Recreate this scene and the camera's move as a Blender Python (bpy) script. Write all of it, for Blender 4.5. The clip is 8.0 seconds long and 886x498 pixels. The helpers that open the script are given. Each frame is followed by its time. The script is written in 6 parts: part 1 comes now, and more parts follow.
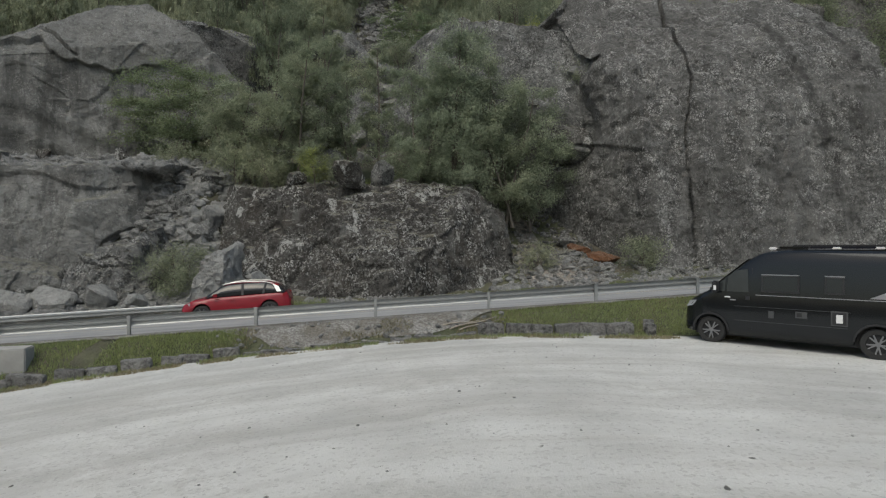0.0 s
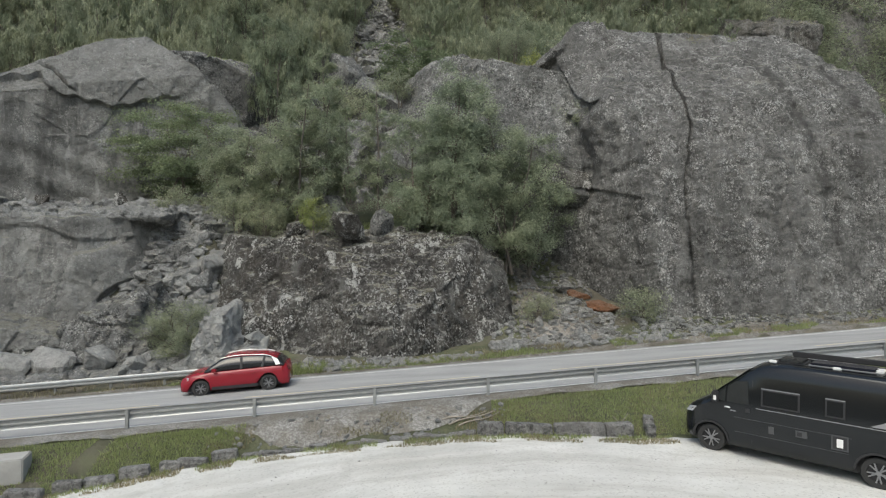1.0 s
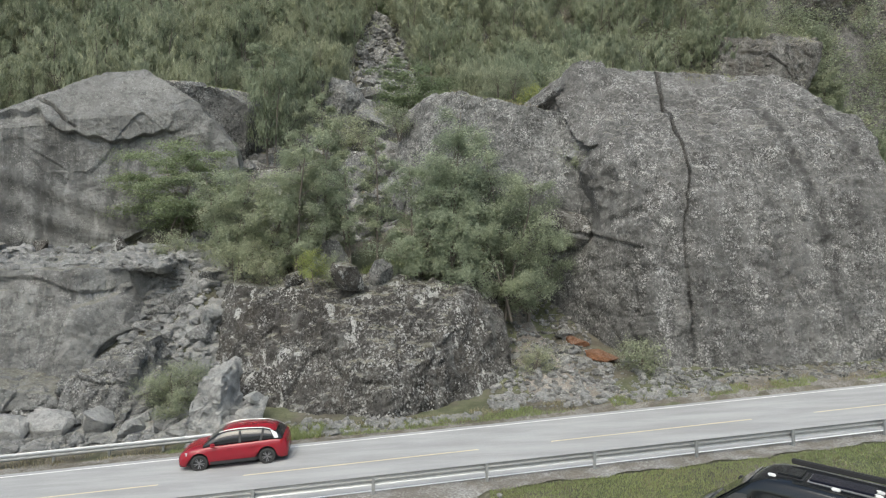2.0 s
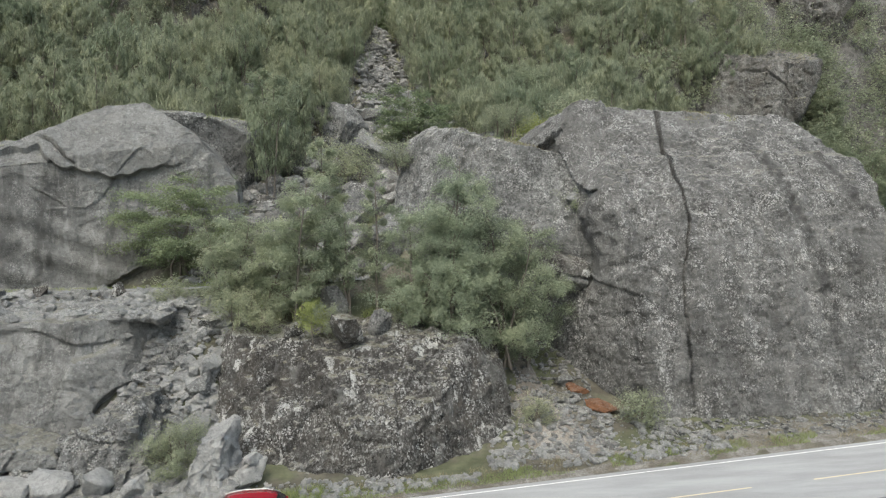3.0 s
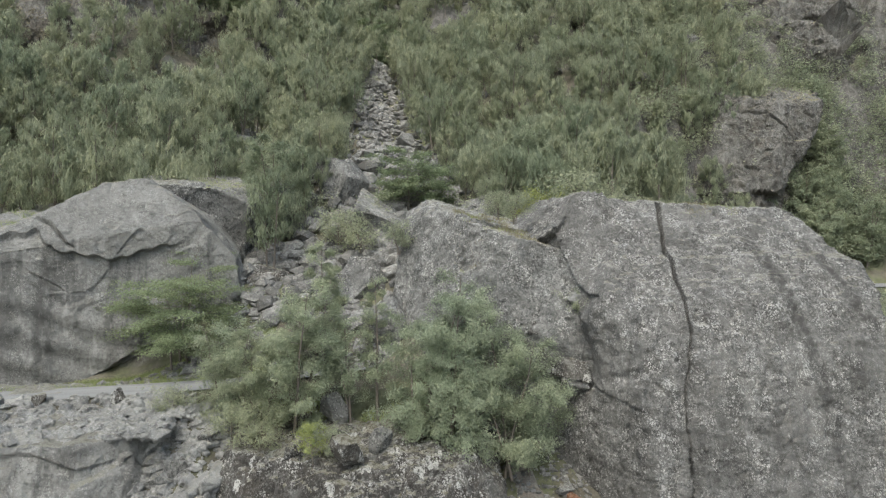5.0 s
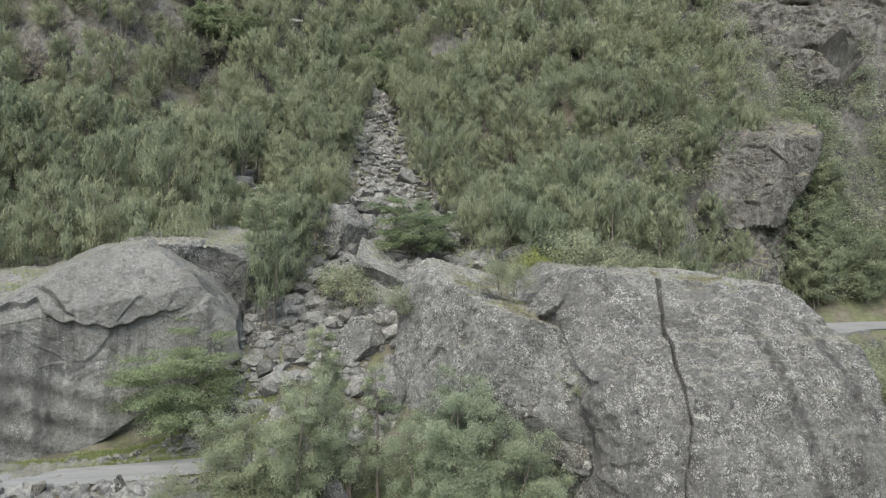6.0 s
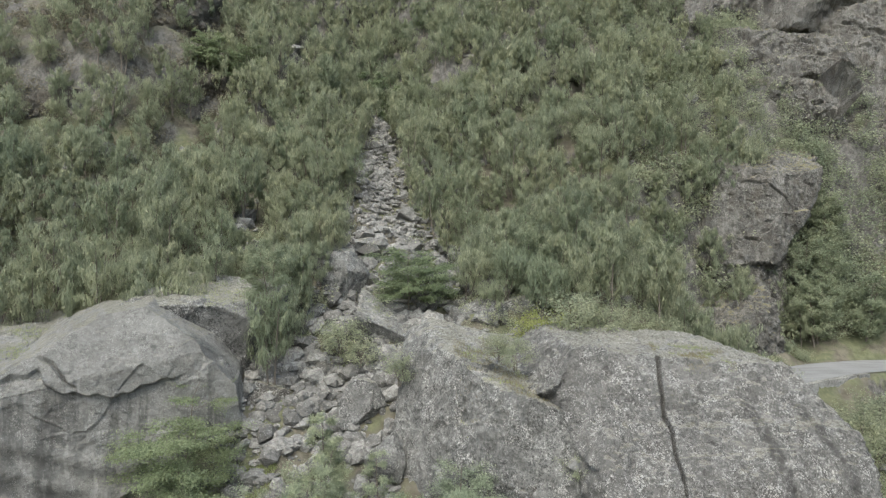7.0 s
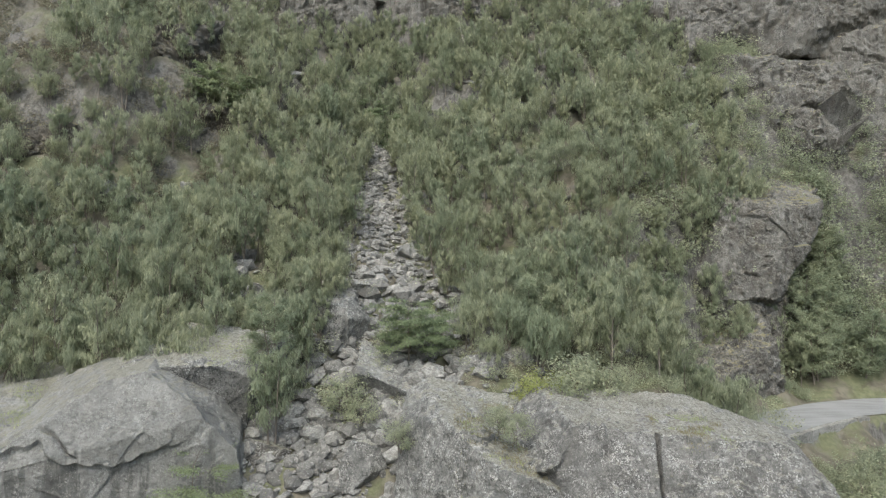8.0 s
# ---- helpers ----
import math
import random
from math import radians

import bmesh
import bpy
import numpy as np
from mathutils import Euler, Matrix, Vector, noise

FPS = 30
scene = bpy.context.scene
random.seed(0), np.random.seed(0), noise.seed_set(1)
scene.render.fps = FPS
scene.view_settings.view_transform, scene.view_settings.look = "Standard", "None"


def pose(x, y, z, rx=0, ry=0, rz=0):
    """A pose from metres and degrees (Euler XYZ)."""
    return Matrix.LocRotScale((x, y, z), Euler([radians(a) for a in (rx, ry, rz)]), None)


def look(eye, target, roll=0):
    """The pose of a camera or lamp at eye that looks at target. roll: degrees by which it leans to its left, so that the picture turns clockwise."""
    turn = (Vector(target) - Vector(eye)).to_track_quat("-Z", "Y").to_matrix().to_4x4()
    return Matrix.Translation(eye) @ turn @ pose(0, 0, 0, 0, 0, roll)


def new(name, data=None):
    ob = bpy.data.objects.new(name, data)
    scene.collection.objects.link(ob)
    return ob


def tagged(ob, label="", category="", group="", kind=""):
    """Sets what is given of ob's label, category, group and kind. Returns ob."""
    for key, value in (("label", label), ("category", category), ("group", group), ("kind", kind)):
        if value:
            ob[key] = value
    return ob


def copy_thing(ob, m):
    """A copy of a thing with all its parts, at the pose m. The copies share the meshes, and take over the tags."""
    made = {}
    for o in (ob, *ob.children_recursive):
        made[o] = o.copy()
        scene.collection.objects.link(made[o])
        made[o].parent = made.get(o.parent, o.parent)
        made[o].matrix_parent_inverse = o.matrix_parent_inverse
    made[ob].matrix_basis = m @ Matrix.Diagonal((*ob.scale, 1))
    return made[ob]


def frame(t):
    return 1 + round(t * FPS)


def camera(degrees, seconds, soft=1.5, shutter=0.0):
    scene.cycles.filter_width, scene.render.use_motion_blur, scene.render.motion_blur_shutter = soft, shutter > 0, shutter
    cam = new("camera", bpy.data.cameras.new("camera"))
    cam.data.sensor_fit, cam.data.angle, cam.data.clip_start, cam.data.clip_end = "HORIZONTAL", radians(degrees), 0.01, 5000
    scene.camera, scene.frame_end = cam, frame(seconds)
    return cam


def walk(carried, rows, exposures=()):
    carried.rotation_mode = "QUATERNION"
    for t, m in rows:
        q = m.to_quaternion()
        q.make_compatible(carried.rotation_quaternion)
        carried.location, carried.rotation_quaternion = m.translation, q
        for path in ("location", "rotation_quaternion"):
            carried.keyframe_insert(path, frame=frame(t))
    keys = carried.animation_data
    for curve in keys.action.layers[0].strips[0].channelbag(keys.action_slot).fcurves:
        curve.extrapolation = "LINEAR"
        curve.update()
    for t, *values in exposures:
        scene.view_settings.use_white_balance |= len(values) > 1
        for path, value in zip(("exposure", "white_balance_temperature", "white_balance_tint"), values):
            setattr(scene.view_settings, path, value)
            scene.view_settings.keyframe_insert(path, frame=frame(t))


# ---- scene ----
from mathutils.bvhtree import BVHTree

# ---- camera and its climb ----
cam = camera(75.5, 8.0, soft=1.2)
METRES, EYE = 33.4, 2.55
ROWS = [
    (0.0, 0.0, 0.0, 0.0, -0.0, 0.0, -0.0),
    (0.5, -0.0001, 0.0007, 0.0435, -0.02, 0.02, 0.01),
    (1.0, 0.0004, 0.0014, 0.0873, -0.04, 0.06, 0.03),
    (1.5, 0.001, 0.0018, 0.1307, -0.06, 0.1, 0.04),
    (3.0, 0.0031, 0.0023, 0.263, -0.05, 0.16, 0.11),
    (3.5, 0.0038, 0.0034, 0.3069, -0.04, 0.18, 0.12),
    (4.0, 0.004, 0.0045, 0.351, -0.04, 0.2, 0.12),
    (4.2, 0.0038, 0.0048, 0.3686, -0.05, 0.2, 0.11),
    (5.3, 0.0006, 0.0073, 0.5209, -0.09, 0.17, 0.05),
    (5.5, 0.0003, 0.0074, 0.5562, -0.1, 0.16, 0.04),
    (6.0, 0.0003, 0.0071, 0.6445, -0.11, 0.13, 0.03),
    (6.5, 0.0001, 0.0063, 0.7326, -0.12, 0.11, 0.02),
    (7.0, -0.001, 0.0038, 0.8212, -0.13, 0.08, 0.02),
    (7.5, -0.0014, 0.0018, 0.9102, -0.11, 0.05, 0.03),
    (8.0, 0.0006, 0.0011, 0.9998, -0.07, 0.0, 0.06),
]
EXPOSURES = [(0.0, -0.09, 6500, 3), (0.5, 0.14, 6500, 3), (1.0, 0.48, 6500, 3), (1.5, 0.76, 6500, 3), (3.0, 0.97, 6500, 3), (5.5, 1.1, 6500, 3), (8.0, 1.16, 6500, 3)]
walk(cam, [(t, pose(METRES * x, METRES * y, EYE + METRES * z, 90 + pitch, roll, yaw)) for t, x, y, z, yaw, pitch, roll in ROWS], EXPOSURES)

# ---- world and light: an overcast sky ----
world = bpy.data.worlds.new("world")
scene.world = world
world.use_nodes = True
wn = world.node_tree
sky = wn.nodes.new("ShaderNodeTexSky")
sky.sky_type, sky.sun_disc = "NISHITA", False
sky.sun_elevation, sky.sun_rotation = radians(55), radians(200)
sky.air_density, sky.dust_density, sky.ozone_density = 1.0, 4.0, 0.6
wn.links.new(sky.outputs[0], wn.nodes["Background"].inputs[0])
wn.nodes["Background"].inputs[1].default_value = 0.12
lamp = bpy.data.lights.new("sun", "SUN")
lamp.energy, lamp.angle, lamp.color = 1.3, radians(50), (1.0, 0.97, 0.93)
sun = new("sun", lamp)
sun.matrix_world = look((0, 0, 90), (10, 45, 0))


# ---- noise and mesh tools ----
def hash3(i, j, k, seed):
    n = (i * 73856093) ^ (j * 19349663) ^ (k * 83492791) ^ (seed * 2654435)
    n = (n ^ (n >> 13)) * 1274126177
    n = n ^ (n >> 16)
    return (n & 0xFFFFFF) / float(0xFFFFFF)


def vnoise(p, seed=0):
    """Smooth value noise in -1..1 at the rows of p."""
    b = np.floor(p).astype(np.int64)
    f = p - b
    u = f * f * f * (f * (f * 6 - 15) + 10)
    out = np.zeros(len(p))
    for dx in (0, 1):
        for dy in (0, 1):
            for dz in (0, 1):
                w = (u[:, 0] if dx else 1 - u[:, 0]) * (u[:, 1] if dy else 1 - u[:, 1]) * (u[:, 2] if dz else 1 - u[:, 2])
                out += w * hash3(b[:, 0] + dx, b[:, 1] + dy, b[:, 2] + dz, seed)
    return out * 2 - 1


def fbm(p, octaves=4, seed=0, gain=0.5):
    out, a = np.zeros(len(p)), 1.0
    for o in range(octaves):
        out += a * vnoise(p * 2.0 ** o + 17.3 * o, seed + o)
        a *= gain
    return out


def cells(p, seed=0):
    """Worley noise: the nearest two distances and a value for the cell."""
    b = np.floor(p).astype(np.int64)
    d1, d2, val, mid = np.full(len(p), 9.0), np.full(len(p), 9.0), np.zeros(len(p)), np.zeros((len(p), 3))
    for dx in (-1, 0, 1):
        for dy in (-1, 0, 1):
            for dz in (-1, 0, 1):
                c = b + (dx, dy, dz)
                q = c + np.stack([hash3(c[:, 0], c[:, 1], c[:, 2], seed + s) for s in (1, 2, 3)], 1)
                d = np.linalg.norm(p - q, axis=1)
                near = d < d1
                d2 = np.where(near, d1, np.minimum(d2, d))
                val = np.where(near, hash3(c[:, 0], c[:, 1], c[:, 2], seed + 7), val)
                mid = np.where(near[:, None], q, mid)
                d1 = np.where(near, d, d1)
    return d1, d2, val, mid


def smooth(a, b, x):
    t = np.clip((np.asarray(x, float) - a) / (b - a), 0, 1)
    return t * t * (3 - 2 * t)


def mesh_np(name, verts, quads, material=None, shade=False):
    """A mesh from arrays: verts (n, 3) and faces (m, 3 or 4)."""
    me = bpy.data.meshes.new(name)
    verts, quads = np.asarray(verts, np.float32), np.asarray(quads, np.int32)
    k = quads.shape[1]
    me.vertices.add(len(verts))
    me.vertices.foreach_set("co", verts.ravel())
    me.loops.add(quads.size)
    me.loops.foreach_set("vertex_index", quads.ravel())
    me.polygons.add(len(quads))
    me.polygons.foreach_set("loop_start", np.arange(0, quads.size, k, dtype=np.int32))
    me.polygons.foreach_set("use_smooth", np.full(len(quads), shade))
    me.update(calc_edges=True)
    if material:
        me.materials.append(material)
    return me


def grid_faces(nu, nv):
    i, j = np.meshgrid(np.arange(nu - 1), np.arange(nv - 1), indexing="ij")
    a = (i * nv + j).ravel()
    return np.stack([a, a + nv, a + nv + 1, a + 1], 1)


def part(name, bm, material, parent, label=""):
    me = bpy.data.meshes.new(name)
    bm.to_mesh(me)
    bm.free()
    me.materials.append(material)
    ob = new(name, me)
    ob.parent = parent
    return tagged(ob, label)


def cube_sphere(n):
    """Directions on a cube sphere with its faces, seams welded."""
    s = np.tan(np.linspace(-math.pi / 4, math.pi / 4, n))
    a, b = [m.ravel() for m in np.meshgrid(s, s, indexing="ij")]
    one = np.ones_like(a)
    sides = [np.stack(v, 1) for v in ((one, a, b), (-one, b, a), (b, one, a), (a, -one, b), (a, b, one), (b, a, -one))]
    d = np.concatenate(sides)
    f = np.concatenate([grid_faces(n, n) + k * n * n for k in range(6)])
    key = np.round(d * 1e5).astype(np.int64)
    _, first, back = np.unique(key, axis=0, return_index=True, return_inverse=True)
    d = d[first]
    return d / np.linalg.norm(d, axis=1)[:, None], back.ravel()[f]


SPHERES = {}


def rock_mesh(name, centre, planes, material, n=60, sharp=5.0, rough=0.35, scale=4.0, facet=0.25, front=0.4, seed=1, extra=None, fine=0.06):
    """A rock: the room inside some planes (point and outward normal), with rounded edges, broken facets and a rough skin."""
    if n not in SPHERES:
        SPHERES[n] = cube_sphere(n)
    d, f = SPHERES[n]
    c = np.array(centre, float)
    d = d + front * np.array((0.0, -0.9, 0.44))
    d /= np.linalg.norm(d, axis=1)[:, None]
    rs, ns = [], []
    for p, m in planes:
        m = np.array(m, float)
        m /= np.linalg.norm(m)
        h = max(0.2, float(np.dot(np.array(p) - c, m)))
        rs.append(h / np.maximum(d @ m, 0.02))
        ns.append(m)
    rs = np.stack(rs, 1)
    size = np.median(rs.min(1))
    k = sharp * 8.0 / size
    lo = rs.min(1)[:, None]
    w = np.exp(-k * np.minimum(rs - lo, 60.0 / k))
    r = lo[:, 0] - np.log(w.sum(1)) / k
    nn = (w / w.sum(1)[:, None]) @ np.stack(ns)
    nn /= np.linalg.norm(nn, axis=1)[:, None] + 1e-9
    p = c + d * r[:, None]
    q = p / scale
    off = rough * fbm(q + 3.1 * seed, 4, seed)
    warp = np.stack([vnoise(q * 0.8 + s, seed + s) for s in (5, 6, 7)], 1)
    for zoom, much in ((1.0, 1.0), (2.9, 0.5)):
        at = q * (1.0, 1.0, 0.8) * zoom + 0.35 * warp
        d1, d2, val, mid = cells(at, seed + int(9 * zoom))
        turn = np.stack([np.modf(val * k)[0] - 0.5 for k in (7.3, 13.7, 29.1)], 1)
        off += much * facet * (0.6 * (val - 0.5) + 1.0 * ((at - mid) * turn).sum(1)) * smooth(0.0, 0.05, d2 - d1)
    off += fine * fbm(p / 0.55, 3, seed + 40)
    if extra is not None:
        off += extra(p, nn)
    p = p + nn * off[:, None]
    me = mesh_np(name, p - c, f, material, True)
    me.set_sharp_from_angle(angle=radians(24))
    return me


def rock(name, centre, planes, material, label="", category="rock", group="", **kw):
    ob = new(name, rock_mesh(name, centre, planes, material, **kw))
    ob.location = centre
    return tagged(ob, label, category, group)


# ---- materials ----
class Nodes:
    def __init__(self, name):
        self.mat = bpy.data.materials.new(name)
        self.mat.use_nodes = True
        self.t = self.mat.node_tree
        self.bsdf = self.t.nodes["Principled BSDF"]
        self.geo = self.t.nodes.new("ShaderNodeNewGeometry")

    def put(self, socket, v):
        if hasattr(v, "is_output"):
            self.t.links.new(v, socket)
        elif isinstance(v, (tuple, list)) and len(v) == 3 and socket.type == "RGBA":
            socket.default_value = (*v, 1)
        else:
            socket.default_value = v

    def node(self, kind, ins, out=0, **attrs):
        n = self.t.nodes.new(kind)
        for key, v in attrs.items():
            setattr(n, key, v)
        for key, v in ins.items():
            self.put(n.inputs[key], v)
        return n.outputs[out]

    def pos(self, sx=1.0, sy=1.0, sz=1.0, warp=0.0):
        v = self.geo.outputs["Position"]
        if warp:
            w = self.node("ShaderNodeTexNoise", {"Vector": v, "Scale": 0.35, "Detail": 3.0}, 1)
            v = self.node("ShaderNodeVectorMath", {0: v, 1: self.node("ShaderNodeVectorMath", {0: w, 1: (warp, warp, warp)}, operation="MULTIPLY")}, operation="ADD")
        return self.node("ShaderNodeVectorMath", {0: v, 1: (sx, sy, sz)}, operation="MULTIPLY")

    def noise(self, scale, detail=5.0, vec=None, rough=0.6):
        return self.node("ShaderNodeTexNoise", {"Vector": vec if vec is not None else self.geo.outputs["Position"], "Scale": scale, "Detail": detail, "Roughness": rough})

    def ramp(self, v, lo, hi, a=0.0, b=1.0):
        return self.node("ShaderNodeMapRange", {"Value": v, "From Min": lo, "From Max": hi, "To Min": a, "To Max": b}, interpolation_type="SMOOTHSTEP")

    def mix(self, f, a, b, blend="MIX"):
        n = self.t.nodes.new("ShaderNodeMix")
        n.data_type, n.blend_type = "RGBA", blend
        self.put(n.inputs[0], f)
        self.put(n.inputs[6], a)
        self.put(n.inputs[7], b)
        return n.outputs[2]

    def math(self, op, a, b=0.0):
        return self.node("ShaderNodeMath", {0: a, 1: b}, operation=op)

    def bump(self, height, dist, strength=1.0):
        self.put(self.bsdf.inputs["Normal"], self.node("ShaderNodeBump", {"Height": height, "Distance": dist, "Strength": strength}))

    def done(self, colour, rough=0.9, metal=0.0, spec=0.3):
        self.put(self.bsdf.inputs["Base Color"], colour)
        self.put(self.bsdf.inputs["Roughness"], rough)
        self.put(self.bsdf.inputs["Metallic"], metal)
        self.put(self.bsdf.inputs["Specular IOR Level"], spec)
        return self.mat


def rock_material(name, light, dark, lichen=0.5, streak=0.5, moss=0.2, spot=(0.52, 0.52, 0.50), black=0.5, stripes=(), blots=0.60, drips=0.0, earth=0.0, grainy=1.0):
    """Weathered granite: soft tone, dark grain, hanging water streaks, lichen specks and crusts, cracks and moss on level parts."""
    m = Nodes(name)
    big = m.noise(0.22, 6.0, m.pos(1, 1, 1, 1.5), 0.65)
    col = m.mix(m.ramp(big, 0.34, 0.64), dark, light)
    col = m.mix(m.ramp(m.noise(1.3, 7.0, m.pos(1, 1, 0.7, 1.0), 0.7), 0.36, 0.66, 0.45, 0.0), col, tuple(c * 0.8 for c in dark))
    up = m.node("ShaderNodeSeparateXYZ", {0: m.geo.outputs["Normal"]}, 2)
    steep = m.ramp(up, 0.45, 0.75, 1.0, 0.0)
    grain = m.noise(3.8, 8.0, None, 0.8)
    where = m.ramp(m.noise(0.33, 5.0, m.pos(1, 1, 0.6, 1.2)), 0.38, 0.6, 0.3 * grainy, 0.95 * grainy)
    col = m.mix(m.math("MULTIPLY", m.ramp(grain, 0.40, 0.56, 1.0, 0.0), where), col, tuple(c * 0.33 for c in dark))
    if streak:
        s = m.noise(1.0, 4.0, m.pos(0.6, 0.6, 0.04, 0.7))
        col = m.mix(m.math("MULTIPLY", m.math("MULTIPLY", m.ramp(s, 0.52, 0.64), steep), streak * 0.85), col, tuple(c * 0.5 for c in dark))
        s2 = m.noise(1.0, 3.0, m.pos(1.1, 1.1, 0.08, 0.6))
        col = m.mix(m.math("MULTIPLY", m.math("MULTIPLY", m.ramp(s2, 0.55, 0.68), steep), streak * 0.5), col, tuple(min(1, c * 1.35) for c in light))
    if black:
        f = m.math("MULTIPLY", m.ramp(m.noise(0.8, 6.0, m.pos(1, 1, 0.7, 1.0), 0.7), 0.55, 0.65), black * 0.8)
        f = m.math("MULTIPLY", f, m.ramp(m.noise(5.0, 5.0, None, 0.7), 0.42, 0.55))
        col = m.mix(f, col, (0.055, 0.052, 0.05))
    if earth:
        f = m.math("MULTIPLY", m.ramp(m.noise(0.5, 7.0, m.pos(1, 1, 1, 1.0), 0.7), 0.48, 0.60), earth)
        col = m.mix(f, col, m.mix(m.noise(4.0, 5.0), (0.075, 0.066, 0.056), (0.165, 0.148, 0.124)))
    if lichen:
        patch = m.ramp(m.noise(0.4, 6.0, m.pos(1, 1, 0.7, 1.5), 0.65), 0.38, 0.58, 0.15, 1.0)
        clump = m.ramp(m.noise(1.4, 7.0, m.pos(1, 1, 0.6, 0.8), 0.75), 0.44, 0.60)
        patch = m.math("MULTIPLY", patch, m.ramp(clump, 0.0, 1.0, 0.22, 1.0))
        for zoom, size, much in ((4.2, 0.44, 0.6), (8.0, 0.48, 0.9)):
            v = m.node("ShaderNodeTexVoronoi", {"Vector": m.pos(1, 1, 0.85, 0.6), "Scale": zoom, "Randomness": 1.0})
            speck = m.ramp(m.math("ADD", v, m.math("MULTIPLY", m.noise(zoom * 2.6, 4.0, None, 0.75), 0.6)), size + 0.12, size + 0.22, 1.0, 0.0)
            col = m.mix(m.math("MULTIPLY", m.math("MULTIPLY", speck, patch), lichen * much), col, spot)
        tiny = m.ramp(m.noise(7.5, 5.0, None, 0.8), 0.53, 0.61)
        col = m.mix(m.math("MULTIPLY", m.math("MULTIPLY", tiny, patch), lichen * 0.7), col, spot)
        blot = m.ramp(m.noise(1.9, 7.0, m.pos(1, 1, 0.55, 1.4), 0.72), blots, blots + 0.05)
        blot = m.math("MULTIPLY", blot, m.ramp(m.noise(9.0, 5.0, None, 0.8), 0.40, 0.54))
        col = m.mix(m.math("MULTIPLY", blot, lichen * 0.6), col, spot)
        crust = m.ramp(m.math("ADD", up, m.math("MULTIPLY", m.noise(1.1, 7.0, None, 0.75), 0.55)), 0.98, 1.16)
        crust = m.math("MULTIPLY", crust, m.ramp(m.noise(4.2, 7.0, None, 0.8), 0.43, 0.56))
        col = m.mix(m.math("MULTIPLY", crust, lichen * 0.42), col, tuple(min(1, c * 1.12) for c in spot))
    if stripes:
        xyz = m.t.nodes.new("ShaderNodeSeparateXYZ")
        m.put(xyz.inputs[0], m.pos(1, 1, 1, 0.5))
        for x0, z0, slope, wide, zlo, zhi, much in stripes:
            line = m.math("ADD", xyz.outputs[0], m.math("MULTIPLY", m.math("SUBTRACT", xyz.outputs[2], z0), slope))
            near = m.ramp(m.math("ABSOLUTE", m.math("SUBTRACT", line, x0)), wide * 0.4, wide, 1.0, 0.0)
            band = m.math("MULTIPLY", m.ramp(m.noise(2.2, 6.0, m.pos(1, 1, 0.3, 0.5), 0.7), 0.36, 0.54), m.ramp(xyz.outputs[2], zlo, zlo + 2.5))
            band = m.math("MULTIPLY", band, m.ramp(xyz.outputs[2], zhi - 1.5, zhi, 1.0, 0.0))
            col = m.mix(m.math("MULTIPLY", m.math("MULTIPLY", near, band), much), col, tuple(c * 0.5 for c in dark))
    if drips:
        f = m.ramp(m.noise(1.0, 6.0, m.pos(1.0, 1.0, 0.26, 0.9), 0.62), 0.59, 0.62)
        f = m.math("MULTIPLY", f, m.ramp(m.noise(7.0, 6.0, None, 0.75), 0.40, 0.52))
        col = m.mix(m.math("MULTIPLY", f, drips), col, tuple(min(1, c * 1.1) for c in spot))
        f = m.ramp(m.noise(1.0, 5.0, m.pos(0.8, 0.8, 0.10, 0.8), 0.6), 0.56, 0.64)
        col = m.mix(m.math("MULTIPLY", f, drips * 0.4), col, tuple(c * 0.5 for c in spot))
    crack = m.ramp(m.math("ABSOLUTE", m.math("SUBTRACT", m.noise(0.42, 5.0, m.pos(1, 1, 0.8, 2.2), 0.55), 0.5)), 0.0, 0.004, 0.5, 0.0)
    col = m.mix(crack, col, tuple(c * 0.3 for c in dark))
    if moss:
        f = m.math("MULTIPLY", m.ramp(m.math("ADD", up, m.math("MULTIPLY", m.noise(0.8, 6.0, None, 0.7), 0.7)), 1.12, 1.3), moss)
        col = m.mix(f, col, m.mix(m.noise(2.0, 4.0), (0.12, 0.12, 0.05), (0.27, 0.24, 0.14)))
    h = m.math("ADD", m.noise(1.6, 9.0, None, 0.72), m.math("MULTIPLY", m.noise(14.0, 4.0), 0.2))
    m.bump(h, 0.6, 1.0)
    return m.done(col, 0.93, spec=0.2)


ROCK = rock_material("grey_granite", (0.30, 0.30, 0.29), (0.17, 0.17, 0.165), 0.85, 0.5, 0.3, (0.57, 0.57, 0.55), 0.7)
ROCK_DARK = rock_material("dark_lichen_granite", (0.135, 0.13, 0.12), (0.07, 0.065, 0.06), 1.0, 0.2, 0.35, (0.54, 0.54, 0.52), 0.7, blots=0.62, drips=0.8, earth=0.35)
ROCK_LEFT = rock_material("streaked_granite", (0.315, 0.315, 0.305), (0.215, 0.215, 0.208), 0.42, 0.85, 0.3, (0.52, 0.52, 0.50), 0.45, [
    (-31.8, 14, 0.0, 0.8, 8, 18.8, 0.85), (-27.6, 14, 0.0, 0.5, 9, 18.6, 0.7), (-25.4, 14, 0.03, 0.5, 9, 18.8, 0.75), (-34.6, 14, 0.0, 0.6, 8, 18.8, 0.6), (-29.6, 15, 0.0, 0.35, 11, 18.5, 0.5)], grainy=0.5)
